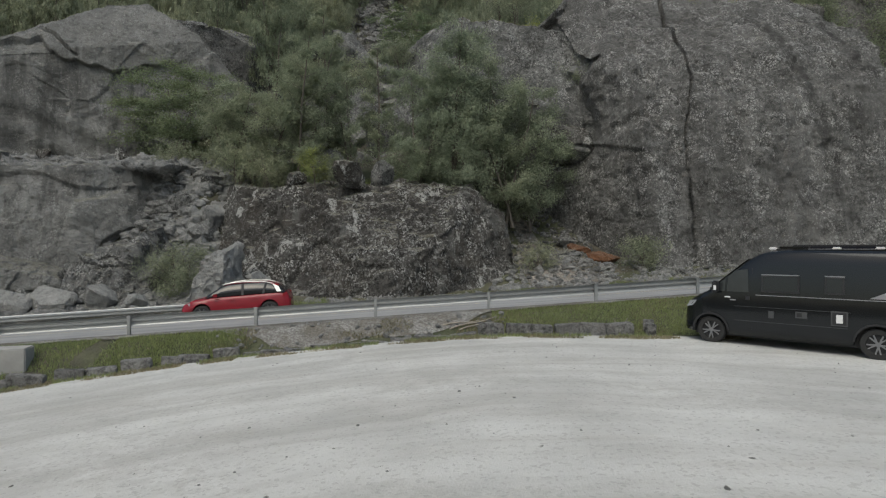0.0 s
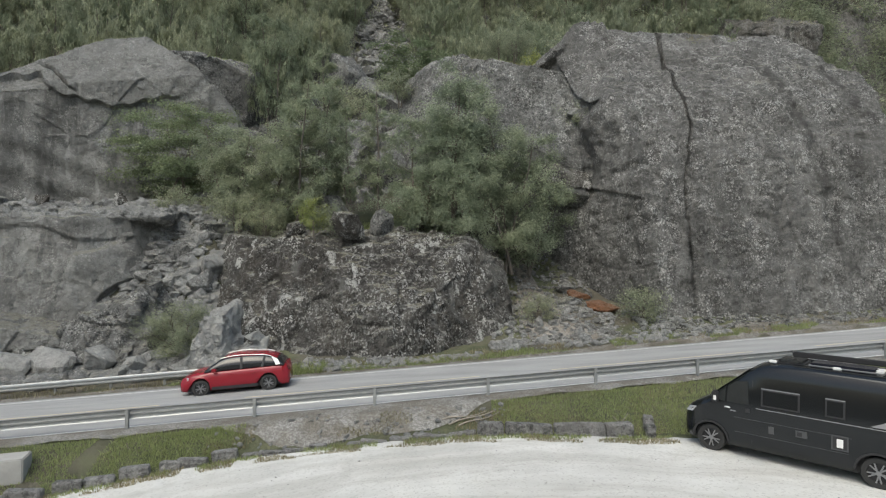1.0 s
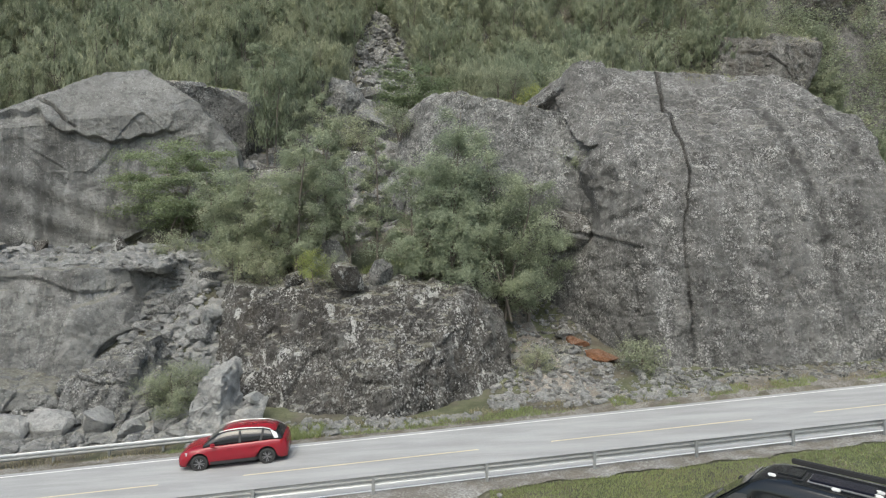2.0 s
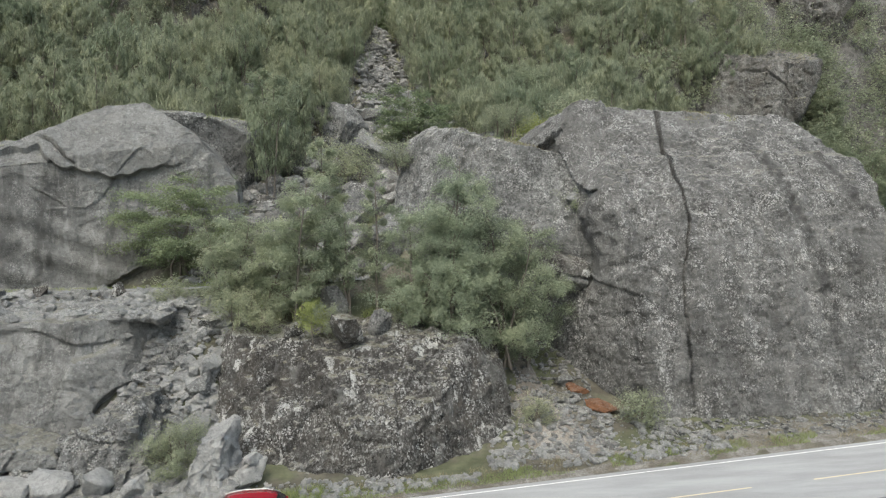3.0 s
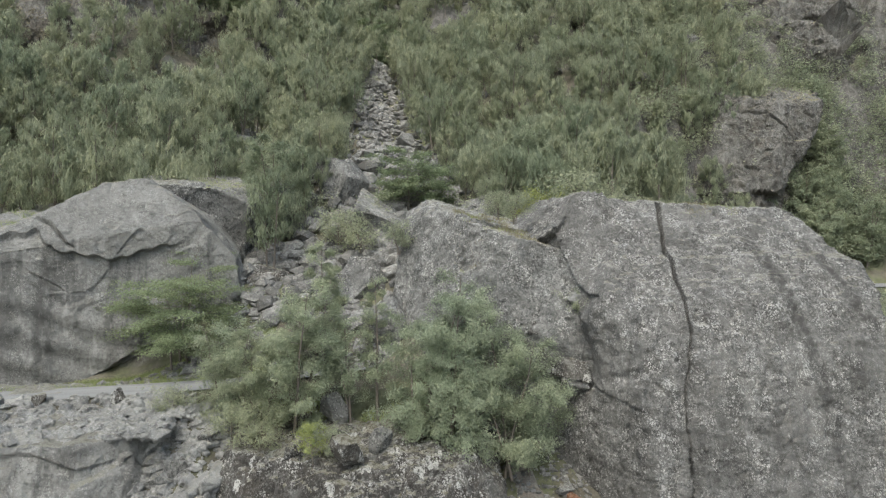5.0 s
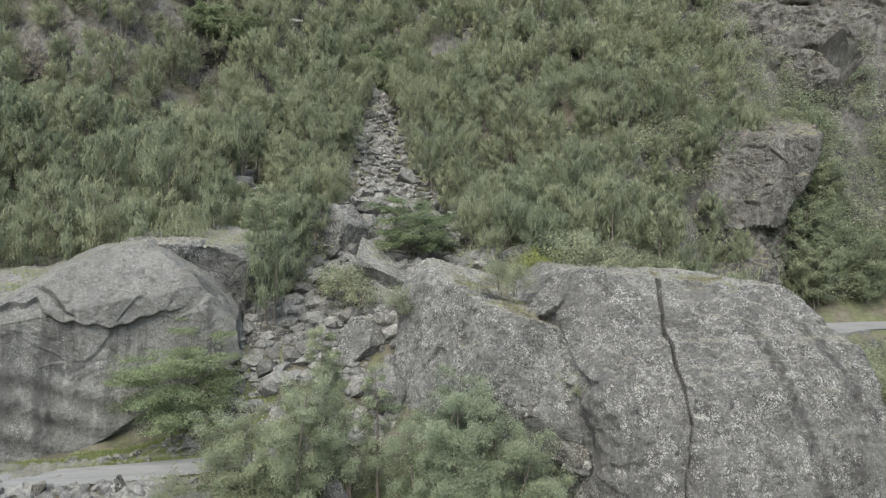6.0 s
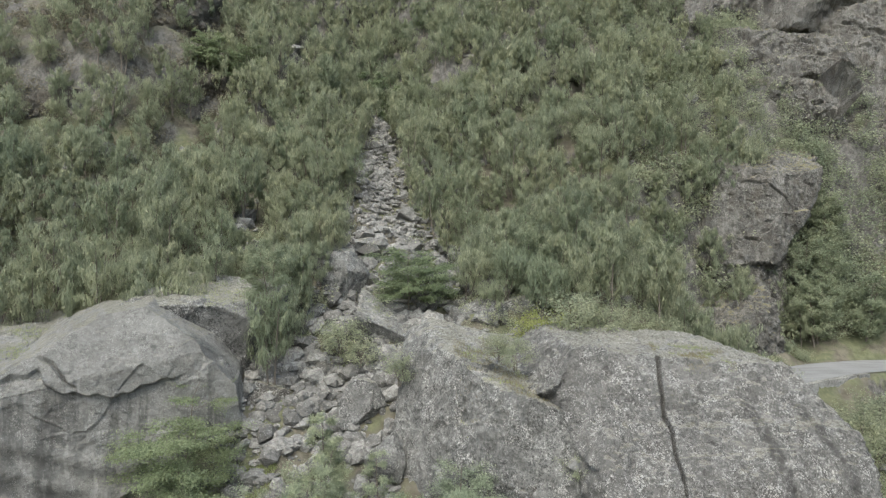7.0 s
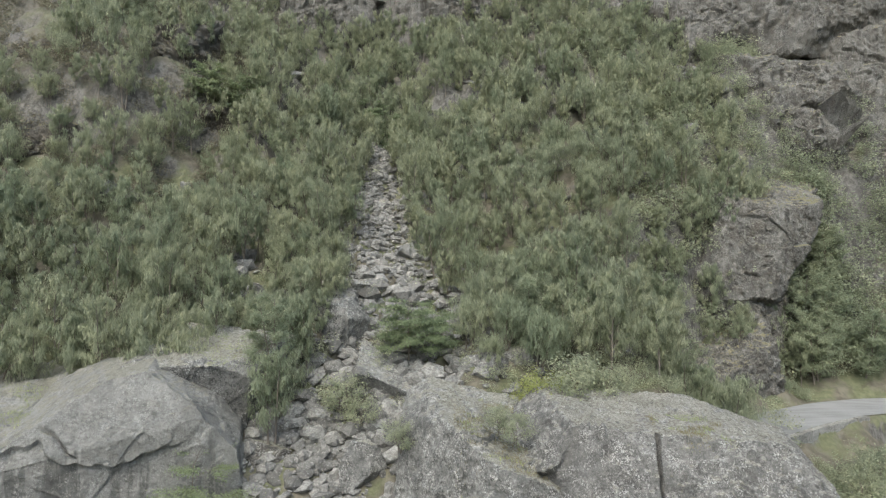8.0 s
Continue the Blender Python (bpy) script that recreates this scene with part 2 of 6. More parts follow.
ROCK_RIGHT = rock_material("speckled_granite", (0.255, 0.252, 0.243), (0.155, 0.152, 0.146), 0.85, 0.55, 0.25, (0.58, 0.58, 0.56), 0.7, [
    (22.9, 13, 0.17, 0.6, 4, 20.5, 0.75), (26.2, 17, 0.35, 0.6, 12, 21, 0.7), (17.2, 5, 0.03, 0.6, 0.5, 10, 0.35), (20.0, 6, 0.0, 0.5, 0.5, 9, 0.3), (10.6, 8, -0.1, 0.8, 1, 12, 0.25)], grainy=0.75)
RUST_ROCK = rock_material("rusty_rock", (0.33, 0.15, 0.075), (0.22, 0.11, 0.06), 0.2, 0.0, 0.0, black=0.2)
ROCK_PALE = rock_material("pale_broken_granite", (0.44, 0.44, 0.43), (0.25, 0.25, 0.245), 0.45, 0.0, 0.2, (0.58, 0.58, 0.56), 0.3, grainy=0.6)
ROCK_WHITE = rock_material("fresh_pale_granite", (0.56, 0.56, 0.545), (0.38, 0.38, 0.37), 0.3, 0.0, 0.0, (0.66, 0.66, 0.64), 0.2, grainy=0.4)
ROCK_CLIFF = rock_material("far_cliff", (0.235, 0.23, 0.218), (0.115, 0.11, 0.10), 0.45, 0.9, 0.8, (0.42, 0.42, 0.405), 0.8, earth=0.45)
ROCK_DIM = rock_material("dim_cliff", (0.16, 0.15, 0.135), (0.08, 0.072, 0.062), 0.4, 0.4, 0.8, (0.33, 0.36, 0.34), 0.8, earth=0.75)


def scree_material():
    m = Nodes("loose_scree")
    isl = m.geo.outputs["Random Per Island"]
    col = m.mix(isl, (0.13, 0.128, 0.122), (0.33, 0.328, 0.315))
    col = m.mix(m.ramp(m.noise(2.5, 8.0, None, 0.78), 0.40, 0.60, 0.65, 0.0), col, (0.07, 0.068, 0.064))
    col = m.mix(m.ramp(m.noise(4.5, 6.0, None, 0.8), 0.56, 0.63, 0.0, 0.6), col, (0.46, 0.46, 0.445))
    m.bump(m.noise(3.0, 8.0, None, 0.72), 0.2, 1.0)
    return m.done(col, 0.93, spec=0.2)


SCREE = scree_material()


def ground_material():
    m = Nodes("hill_ground")
    up = m.node("ShaderNodeSeparateXYZ", {0: m.geo.outputs["Normal"]}, 2)
    earth = m.mix(m.ramp(m.noise(0.6, 6.0), 0.35, 0.65), (0.10, 0.092, 0.072), (0.175, 0.16, 0.128))
    green = m.mix(m.ramp(m.noise(1.1, 6.0), 0.3, 0.7), (0.10, 0.11, 0.065), (0.165, 0.17, 0.105))
    soil = m.mix(m.ramp(m.noise(0.22, 4.0), 0.42, 0.58), earth, green)
    stone = m.mix(m.ramp(m.noise(1.2, 10.0, m.pos(1, 1, 0.5, 1.5), 0.78), 0.38, 0.62), (0.065, 0.062, 0.057), (0.18, 0.175, 0.165))
    f = m.ramp(m.math("ADD", up, m.math("MULTIPLY", m.noise(0.35, 6.0), 0.5)), 0.70, 0.88)
    high = m.node("ShaderNodeSeparateXYZ", {0: m.geo.outputs["Position"]}, 2)
    f = m.math("MULTIPLY", f, m.math("SUBTRACT", 1.0, m.math("MULTIPLY", m.ramp(high, 48.0, 72.0), m.ramp(m.noise(0.12, 5.0), 0.40, 0.52, 1.0, 0.35))))
    m.bump(m.noise(3.0, 8.0, None, 0.7), 0.3, 1.0)
    return m.done(m.mix(f, stone, soil), 0.95, spec=0.15)


def gravel_material():
    m = Nodes("pale_gravel")
    col = m.mix(m.ramp(m.noise(0.35, 5.0), 0.3, 0.7), (0.45, 0.45, 0.432), (0.60, 0.60, 0.578))
    sand = m.ramp(m.noise(1.0, 4.0, m.pos(0.22, 1.0, 1, 0.8)), 0.5, 0.7)
    col = m.mix(m.math("MULTIPLY", sand, 0.45), col, (0.41, 0.395, 0.365))
    track = m.ramp(m.math("ABSOLUTE", m.math("SUBTRACT", m.noise(0.16, 3.0, m.pos(0.35, 1.0, 1, 1.5), 0.4), 0.5)), 0.0, 0.035, 0.4, 0.0)
    col = m.mix(m.math("MULTIPLY", track, m.ramp(m.noise(3.0, 6.0, None, 0.75), 0.40, 0.60)), col, (0.36, 0.352, 0.33))
    xyz = m.t.nodes.new("ShaderNodeSeparateXYZ")
    m.put(xyz.inputs[0], m.pos(1, 1, 1, 1.2))
    dx, dy = m.math("SUBTRACT", xyz.outputs[0], 2.0), m.math("SUBTRACT", xyz.outputs[1], -4.0)
    ring = m.math("SQRT", m.math("ADD", m.math("MULTIPLY", dx, dx), m.math("MULTIPLY", dy, dy)))
    vec = m.node("ShaderNodeCombineXYZ", {0: m.math("MULTIPLY", ring, 1.1), 1: m.math("MULTIPLY", m.math("ARCTAN2", dy, dx), 0.8)})
    arcs = m.noise(1.0, 4.0, vec, 0.65)
    col = m.mix(m.ramp(arcs, 0.36, 0.52, 0.42, 0.0), col, (0.37, 0.362, 0.34))
    col = m.mix(m.ramp(arcs, 0.52, 0.66, 0.0, 0.45), col, (0.60, 0.60, 0.58))
    v = m.node("ShaderNodeTexVoronoi", {"Vector": m.pos(), "Scale": 22.0}, 1)
    grains = m.node("ShaderNodeSeparateColor", {0: v}, 0)
    col = m.mix(m.ramp(grains, 0.75, 1.0, 0.0, 0.4), col, (0.30, 0.295, 0.28))
    m.bump(m.math("ADD", m.noise(30.0, 4.0), m.noise(2.0, 3.0)), 0.02, 0.8)
    return m.done(col, 0.95, spec=0.2)


def asphalt_material(name="asphalt", tone=0.2):
    m = Nodes(name)
    a, b = tone * 0.85, tone * 1.15
    col = m.mix(m.ramp(m.noise(0.7, 6.0, m.pos(0.3, 1.5, 1)), 0.3, 0.7), (a, a * 1.01, a * 1.01), (b, b * 1.01, b * 1.01))
    col = m.mix(m.ramp(m.noise(60.0, 2.0), 0.5, 0.8, 0.0, 0.5), col, (b * 1.5, b * 1.5, b * 1.5))
    m.bump(m.noise(80.0, 3.0), 0.004)
    return m.done(col, 0.85, spec=0.3)


def leaf_material(name, a, b, trans=0.25):
    m = Nodes(name)
    info = m.t.nodes.new("ShaderNodeObjectInfo")
    isl = m.geo.outputs["Random Per Island"]
    col = m.mix(isl, tuple(c * 0.66 for c in a), tuple(c * 1.22 for c in b))
    stand = m.ramp(m.noise(0.16, 3.0, m.pos(1, 1, 0.4, 0.8), 0.5), 0.36, 0.64)
    col = m.mix(m.math("MULTIPLY", stand, 0.35), col, tuple(c * k for c, k in zip(b, (1.16, 1.08, 0.98))))
    col = m.mix(m.math("MULTIPLY", info.outputs["Random"], 0.4), col, tuple(c * k for c, k in zip(a, (0.80, 0.86, 0.86))))
    m.done(col, 0.8, spec=0.06)
    tr = m.node("ShaderNodeBsdfTranslucent", {0: col})
    mixed = m.node("ShaderNodeMixShader", {0: trans, 1: m.bsdf.outputs[0], 2: tr})
    m.t.links.new(mixed, m.t.nodes["Material Output"].inputs[0])
    return m.mat


def plain(name, colour, rough=0.5, metal=0.0, spec=0.4, vary=0.15, scale=6.0, bump=0.0):
    m = Nodes(name)
    col = m.mix(m.noise(scale, 5.0), tuple(c * (1 - vary) for c in colour), tuple(min(1, c * (1 + vary)) for c in colour))
    if bump:
        m.bump(m.noise(scale * 4, 4.0), bump)
    return m.done(col, rough, metal, spec)


GROUND, GRAVEL, ASPHALT, OLD_ASPHALT = ground_material(), gravel_material(), asphalt_material("asphalt", 0.29), asphalt_material("old_asphalt", 0.19)
LEAF = leaf_material("birch_leaves", (0.32, 0.348, 0.248), (0.37, 0.397, 0.285), 0.58)
LEAF_NEAR = leaf_material("ledge_birch_leaves", (0.295, 0.335, 0.24), (0.35, 0.39, 0.28), 0.52)
LEAF_DARK = leaf_material("dark_leaves", (0.25, 0.285, 0.20), (0.30, 0.335, 0.235), 0.54)
LEAF_PALE = leaf_material("pale_leaves", (0.325, 0.35, 0.25), (0.375, 0.40, 0.285), 0.58)
LEAF_ROWAN = leaf_material("rowan_leaves", (0.20, 0.245, 0.15), (0.25, 0.295, 0.18), 0.5)
LEAF_LIME = leaf_material("lime_leaves", (0.30, 0.33, 0.13), (0.37, 0.40, 0.17), 0.5)
LEAF_DRY = leaf_material("dry_leaves", (0.13, 0.125, 0.09), (0.20, 0.185, 0.14), 0.3)
GRASS = leaf_material("grass_blades", (0.27, 0.32, 0.14), (0.36, 0.40, 0.20), 0.45)
DRY_GRASS = leaf_material("dry_grass_blades", (0.21, 0.195, 0.125), (0.33, 0.30, 0.20), 0.3)
BARK = plain("bark", (0.16, 0.14, 0.12), 0.9, vary=0.4, scale=5.0, bump=0.02)
STEEL = plain("galvanised_steel", (0.36, 0.37, 0.37), 0.5, 0.7, vary=0.2)
WHITE_PAINT = plain("road_paint_white", (0.72, 0.72, 0.70), 0.8, vary=0.25, scale=3.0)
YELLOW_PAINT = plain("road_paint_yellow", (0.56, 0.48, 0.33), 0.8, vary=0.3, scale=3.0)


# ---- the lie of the land ----
def road_y(x):
    return 22.9 + 0.151 * np.clip(x, -40, 45)


def road_z(x, y=None):
    """The road climbs to the right and falls a little towards the rocks."""
    x = np.asarray(x, float)
    side = 0.0 if y is None else np.clip(y - road_y(x), -4.3, 4.3)
    return 0.26 + 0.0555 * np.clip(x, -45, 40) - 0.032 * side


def lot_z(x):
    return -0.085 * np.logaddexp(0, (1.0 - np.asarray(x)) * 1.2) / 1.2 + 0.0 * np.asarray(x)


def lot_edge(x):
    x = np.asarray(x, float)
    return 16.9 - 0.03 * np.clip(-2.0 - x, 0, 16) ** 2 - 0.08 * np.clip(x - 2, 0, 4) + 0.04 * np.sin(x * 3.1) + 0.03 * np.sin(x * 7.7)


PROFILES = [
    (-62, [(27, 0), (36, 9), (44, 12), (50, 18), (62, 27), (80, 40), (94, 53), (103, 69), (123, 84), (160, 112), (420, 260)]),
    (-38, [(27, 0), (29, 1), (37, 8.6), (43, 8.9), (47.5, 9.4), (52, 16), (62, 22), (80, 33), (104, 50), (123, 74), (160, 105), (420, 260)]),
    (-26, [(27, 0), (29.5, 1), (37, 8.6), (44, 9), (48.5, 9.5), (52, 15), (60, 20), (72, 26), (92, 39), (104, 49), (123, 66), (150, 90), (420, 260)]),
    (-15, [(27, 0), (29.5, 0.6), (31, 1.6), (35, 6.4), (37.5, 8.8), (44, 9.6), (52, 14.5), (57, 16.5), (64, 20.5), (72, 25), (92, 37.5), (104, 47), (123, 60), (140, 80), (160, 112), (420, 260)]),
    (-10, [(27, 0), (30, 0.3), (35, 1.5), (38.5, 7.6), (47, 10.3), (57, 16), (64, 20), (72, 24), (80, 29), (92, 36.2), (104, 45.5), (121, 56), (140, 80), (160, 112), (420, 260)]),
    (2, [(27, 0), (31, 0.3), (36, 2), (40, 7.6), (47, 12), (57, 19), (64, 22.3), (76, 25), (92, 37), (104, 46), (121, 62), (140, 86), (160, 114), (420, 260)]),
    (7, [(27, 0), (31, 0.3), (36, 1.8), (39, 3.2), (42, 6), (46, 14), (57, 20), (70, 23.5), (80, 27), (97, 42), (122, 67), (140, 86), (160, 114), (420, 260)]),
    (13, [(27, 0), (32, 0.3), (35, 0.9), (40, 2), (46, 15), (57, 20.5), (70, 23.5), (80, 27), (97, 43), (122, 69), (140, 90), (160, 116), (420, 260)]),
    (24, [(27, 0), (33, 0.3), (40, 4), (46, 17), (57, 20.5), (70, 23.5), (80, 27), (97, 43), (122, 69), (140, 92), (160, 118), (420, 260)]),
    (34, [(27, 0), (33, 0.5), (45, 3), (60, 8), (72, 12.5), (80, 16), (86, 19), (92, 30), (97, 42), (122, 70), (140, 92), (160, 118), (420, 260)]),
    (53, [(27, 0), (33, 0.5), (60, 7), (71, 9.8), (76, 13), (90, 13.6), (95, 16), (98, 36), (100, 42), (122, 70), (140, 92), (160, 118), (420, 260)]),
    (61, [(27, 0), (33, 0.5), (60, 6), (76, 10.2), (80, 13), (89, 13.6), (96, 20), (103, 36), (108, 49), (118, 66), (140, 92), (160, 115), (420, 260)]),
    (90, [(27, 0), (33, 0.5), (60, 5), (76, 10), (80, 13), (88, 13.5), (100, 24), (112, 53), (126, 71), (150, 95), (420, 260)]),
]


def land(x, y, rough=1.0):
    """The height of the ground."""
    x, y = np.broadcast_arrays(np.asarray(x, float), np.asarray(y, float))
    shape = x.shape
    x, y = x.ravel(), y.ravel()
    zr, zl, yn, yf = road_z(x, y), lot_z(x), road_y(x) - 4.2, road_y(x) + 3.75
    heights = [np.interp(y, [a for a, _ in pr], [b for _, b in pr]) for _, pr in PROFILES]
    px = [k for k, _ in PROFILES]
    xw = x + 2.5 * vnoise(np.stack([x * 0.1, y * 0.1, 0 * x], 1), 3) * smooth(40, 60, y)
    k = np.clip(np.searchsorted(px, xw) - 1, 0, len(px) - 2)
    hs = np.stack(heights)
    lo, hi = np.array(px)[k], np.array(px)[k + 1]
    w = smooth(0, 1, (xw - lo) / (hi - lo))
    idx = np.arange(len(x))
    back = hs[k, idx] * (1 - w) + hs[k + 1, idx] * w
    fade = 1 - smooth(45, 75, y)
    hill = back + zr * fade
    e = lot_edge(x)
    verge = zl + (zr - zl) * smooth(0, 1, (y - e - 0.1) / np.maximum(yn - e - 0.1, 0.3))
    z = np.where(y < e, zl, np.where(y < yn, verge, np.where(y < yf, zr, hill)))
    p = np.stack([x, y, 0 * x], 1)
    amp = rough * (0.05 * smooth(0.3, 0.8, y - e) * (1 - smooth(-0.6, -0.1, y - yn)) + 0.25 * smooth(0.6, 4.0, y - yf) + 0.9 * smooth(45, 70, y) + 2.0 * smooth(85, 130, y))
    z = z + amp * fbm(p / 5.0, 4, 11) - 0.06 * smooth(0.0, 0.4, y - yn) * (1 - smooth(-0.4, 0.0, y - yf))
    z = z + smooth(50, 70, y) * rough * 1.2 * (cells(p / 7.0, 5)[2] - 0.5)
    yc = np.interp(x, [-60, -45, -32, -24, -17.5, -11, -5.5, -3], [36, 38, 39.0, 39.8, 41.2, 44, 46.6, 49])
    w = (1 - smooth(2.1, 3.6, np.abs(y - yc))) * (1 - smooth(-5, -3, x))
    z = z * (1 - w) + w * (8.45 + 0.02 * (x + 24) + 0.05 * np.clip(y - 42, 0, 9))
    yc = np.interp(x, [38, 46, 55, 64, 80, 110], [71, 76, 80.5, 83, 83, 80])
    w = (1 - smooth(4.0, 5.4, np.abs(y - yc))) * smooth(38, 42, x)
    z = z * (1 - w) + w * 13.15
    return z.reshape(shape)


def land1(x, y):
    return float(land(np.array([x]), np.array([y]))[0])


def axis(stops):
    out = []
    for (a, step), (b, _) in zip(stops, stops[1:]):
        out += list(np.arange(a, b - 1e-6, step))
    return np.array(out + [stops[-1][0]])


gx = axis([(-600, 60), (-300, 20), (-120, 3), (-70, 1.2), (-36, 0.5), (36, 0.9), (70, 1.6), (120, 6), (300, 60), (600, 1)])
gy = axis([(-600, 60), (-60, 10), (0, 2), (12, 0.4), (50, 0.7), (100, 1.2), (170, 6), (420, 1)])
X, Y = np.meshgrid(gx, gy, indexing="ij")
Z = land(X, Y)
Z = np.where(Y < -20, Z - 0.02 * (-20 - Y), Z)
ground = new("ground", mesh_np("ground", np.stack([X.ravel(), Y.ravel(), Z.ravel()], 1), grid_faces(len(gx), len(gy)), GROUND, True))
tagged(ground, "rocky hillside and verge with moss, thin grass and brown earth", "ground", kind="structure")


def ribbon(name, xs, y0, y1, zfun, material, lift, n=3, thick=0.0):
    """A strip along x between the lines y0(x) and y1(x)."""
    xs = np.asarray(xs, float)
    t = np.linspace(0, 1, n)
    XX = np.repeat(xs[:, None], n, 1)
    a, b = y0(xs)[:, None], y1(xs)[:, None]
    YY = a + (b - a) * t
    ZZ = zfun(XX, YY) + lift
    return new(name, mesh_np(name, np.stack([XX.ravel(), YY.ravel(), ZZ.ravel()], 1), grid_faces(len(xs), n), material, True))


lot = ribbon("gravel_lot", np.arange(-40, 40.1, 0.25), lambda x: 0 * x - 30, lot_edge, lambda x, y: lot_z(x), GRAVEL, 0.02, 60)
tagged(lot, "pale grey compacted gravel parking area", "gravel", kind="structure")
road = ribbon("road", np.arange(-90, 91, 1.0), lambda x: road_y(x) - 3.4, lambda x: road_y(x) + 3.5, lambda x, y: road_z(x, y), ASPHALT, 0.01, 8)
tagged(road, "two-lane grey asphalt road climbing gently past the cliff", "road", kind="structure")
for off, wid, name in ((-3.1, 0.11, "edge_line"), (3.1, 0.08, "edge_line")):
    line = ribbon(name, np.arange(-90, 91, 1.0), lambda x: road_y(x) + off - wid / 2, lambda x: road_y(x) + off + wid / 2, lambda x, y: road_z(x, y), WHITE_PAINT, 0.016, 2)
    tagged(line, "worn white painted line along the edge of the asphalt", "road marking", kind="structure")
for a in np.arange(-79.5, 85, 12.0):
    dash = ribbon("centre_dash", np.arange(a, a + 9.01, 1.0), lambda x: road_y(x) - 0.05, lambda x: road_y(x) + 0.05, lambda x, y: road_z(x, y), YELLOW_PAINT, 0.016, 2)
    tagged(dash, "worn pale yellow centre line dash on the asphalt", "road marking", "centre line dashes", "structure")


# ---- the great boulders ----
def right_boulder_extra(p, n):
    d = np.abs(p[:, 0] - np.interp(p[:, 2], [1, 5, 9.3, 13, 16, 19, 22.5], [14.9, 14.9, 14.75, 15.5, 15.55, 15.7, 16.4]) - 0.04 * np.sin(p[:, 2] * 3.0))
    wide = np.interp(p[:, 2], [1, 8, 13, 16, 22], [0.04, 0.05, 0.06, 0.10, 0.13])
    facing = smooth(0.1, 0.4, -n[:, 1])
    split = -np.interp(p[:, 2], [7, 12, 16], [0.22, 0.45, 0.9]) * (1 - smooth(wide * 0.7, wide * 1.3, d)) * np.maximum(facing, smooth(18, 20, p[:, 2]) * smooth(36, 40, 58 - p[:, 1]))
    step = 0.35 * smooth(-0.3, 0.3, p[:, 0] - 15.2) * smooth(-0.2, 0.5, 18 - p[:, 2]) * facing
    ledge = 0.2 * facing * (1 - smooth(12.2, 12.5, p[:, 0])) * smooth(9.3, 9.5, p[:, 2] + 0.35 * (p[:, 0] - 10))
    peak = 0.7 * np.clip(1 - np.hypot(p[:, 0] - 10.9, 0.7 * (p[:, 1] - 43.6)) / 2.2, 0, 1) * smooth(0.2, 0.5, n[:, 2])
    # the sunken facet below the peak, left of a slanting edge
    edge = np.interp(p[:, 2], [11.5, 13, 16, 19.5, 21.5, 23], [8.6, 9.9, 10.7, 13.0, 13.4, 13.2]) + 0.15 * np.sin(2.1 * p[:, 2])
    sunk = -np.interp(p[:, 2], [12.0, 13.5, 15.5, 17.5, 20.0, 22.3], [0.0, 0.6, 1.2, 1.3, 0.9, 0.0]) * (1 - smooth(-1.3, 0.1, p[:, 0] - edge)) * facing
    hollow = -1.3 * (1 - smooth(0.6, 1.9, np.hypot(p[:, 0] - 8.6, 0.55 * (p[:, 2] - 10.6)))) * smooth(0.2, 0.5, -n[:, 0])
    scar = -0.22 * facing * (1 - smooth(0.0, 0.5, np.abs(p[:, 2] - np.interp(p[:, 0], [11, 12.4, 13.4, 14.2], [10.2, 10.9, 9.9, 8.8])))) * smooth(10.5, 11.2, p[:, 0]) * (1 - smooth(13.8, 14.4, p[:, 0]))
    roof = -0.5 * facing * (1 - smooth(0.0, 0.35, np.abs(p[:, 2] - 1.35))) * smooth(17.6, 18.0, p[:, 0]) * (1 - smooth(20.0, 20.5, p[:, 0]))
    return split + step + ledge + peak + sunk + hollow + scar + roof


great_boulder = rock("boulder", (19, 43, 10), [
    ((18, 34.4, 6), (0, -1, 0.16)), ((18, 36.6, 14.0), (0, -1, 0.5)), ((18, 38.9, 16.9), (0, -1, 0.9)), ((20, 46, 21.9), (0.06, -0.07, 1)),
    ((29.0, 40, 14), (1, -0.3, 0.12)), ((28.0, 43, 19.0), (0.8, -0.3, 0.75)), ((10, 37.4, 6), (-0.75, -0.66, 0.03)),
    ((5.6, 44, 12), (-1, 0, 0)), ((20, 54, 12), (0, 1, 0)), ((19, 43, -3), (0, 0, -1)), ((15, 33.5, 2), (-0.2, -1, 0.1)), ((24.6, 46, 21.6), (0.35, 0, 1)), ((9.4, 44, 21.6), (-0.68, -0.15, 0.73)), ((9.0, 38.4, 15), (-0.8, -0.55, 0.22)),
], ROCK_RIGHT, "huge grey granite boulder split by a long crack", "boulder", n=135, sharp=60, rough=0.15, scale=5.0, facet=0.22, seed=3, extra=right_boulder_extra, fine=0.13)

wedged_boulder = rock("boulder", (3.5, 48.5, 13), [
    ((6, 41.3, 16), (-0.22, -1, 0.35)), ((-1, 47.3, 17), (-0.74, -0.6, 0.29)), ((0.6, 46.5, 21.2), (0.26, -0.16, 1)), ((-0.6, 47, 20.4), (-0.62, -0.3, 0.75)),
    ((11.8, 44, 14), (1, 0, 0)), ((8.6, 44, 20.4), (0.55, -0.2, 1)), ((3, 58.5, 14), (0, 1, 0.2)), ((3, 46, 3), (0, 0, -1)), ((7.5, 39.8, 11.5), (-0.5, -1, -0.3)), ((-4.2, 51, 15), (-1, -0.1, 0.2)),
    ((7, 42.5, 20.6), (0.0, -0.8, 0.6)),
], ROCK, "broad grey lichen-covered boulder wedged against the cliff", "boulder", n=80, sharp=45, rough=0.2, scale=3.5, facet=0.35, seed=9, fine=0.12)


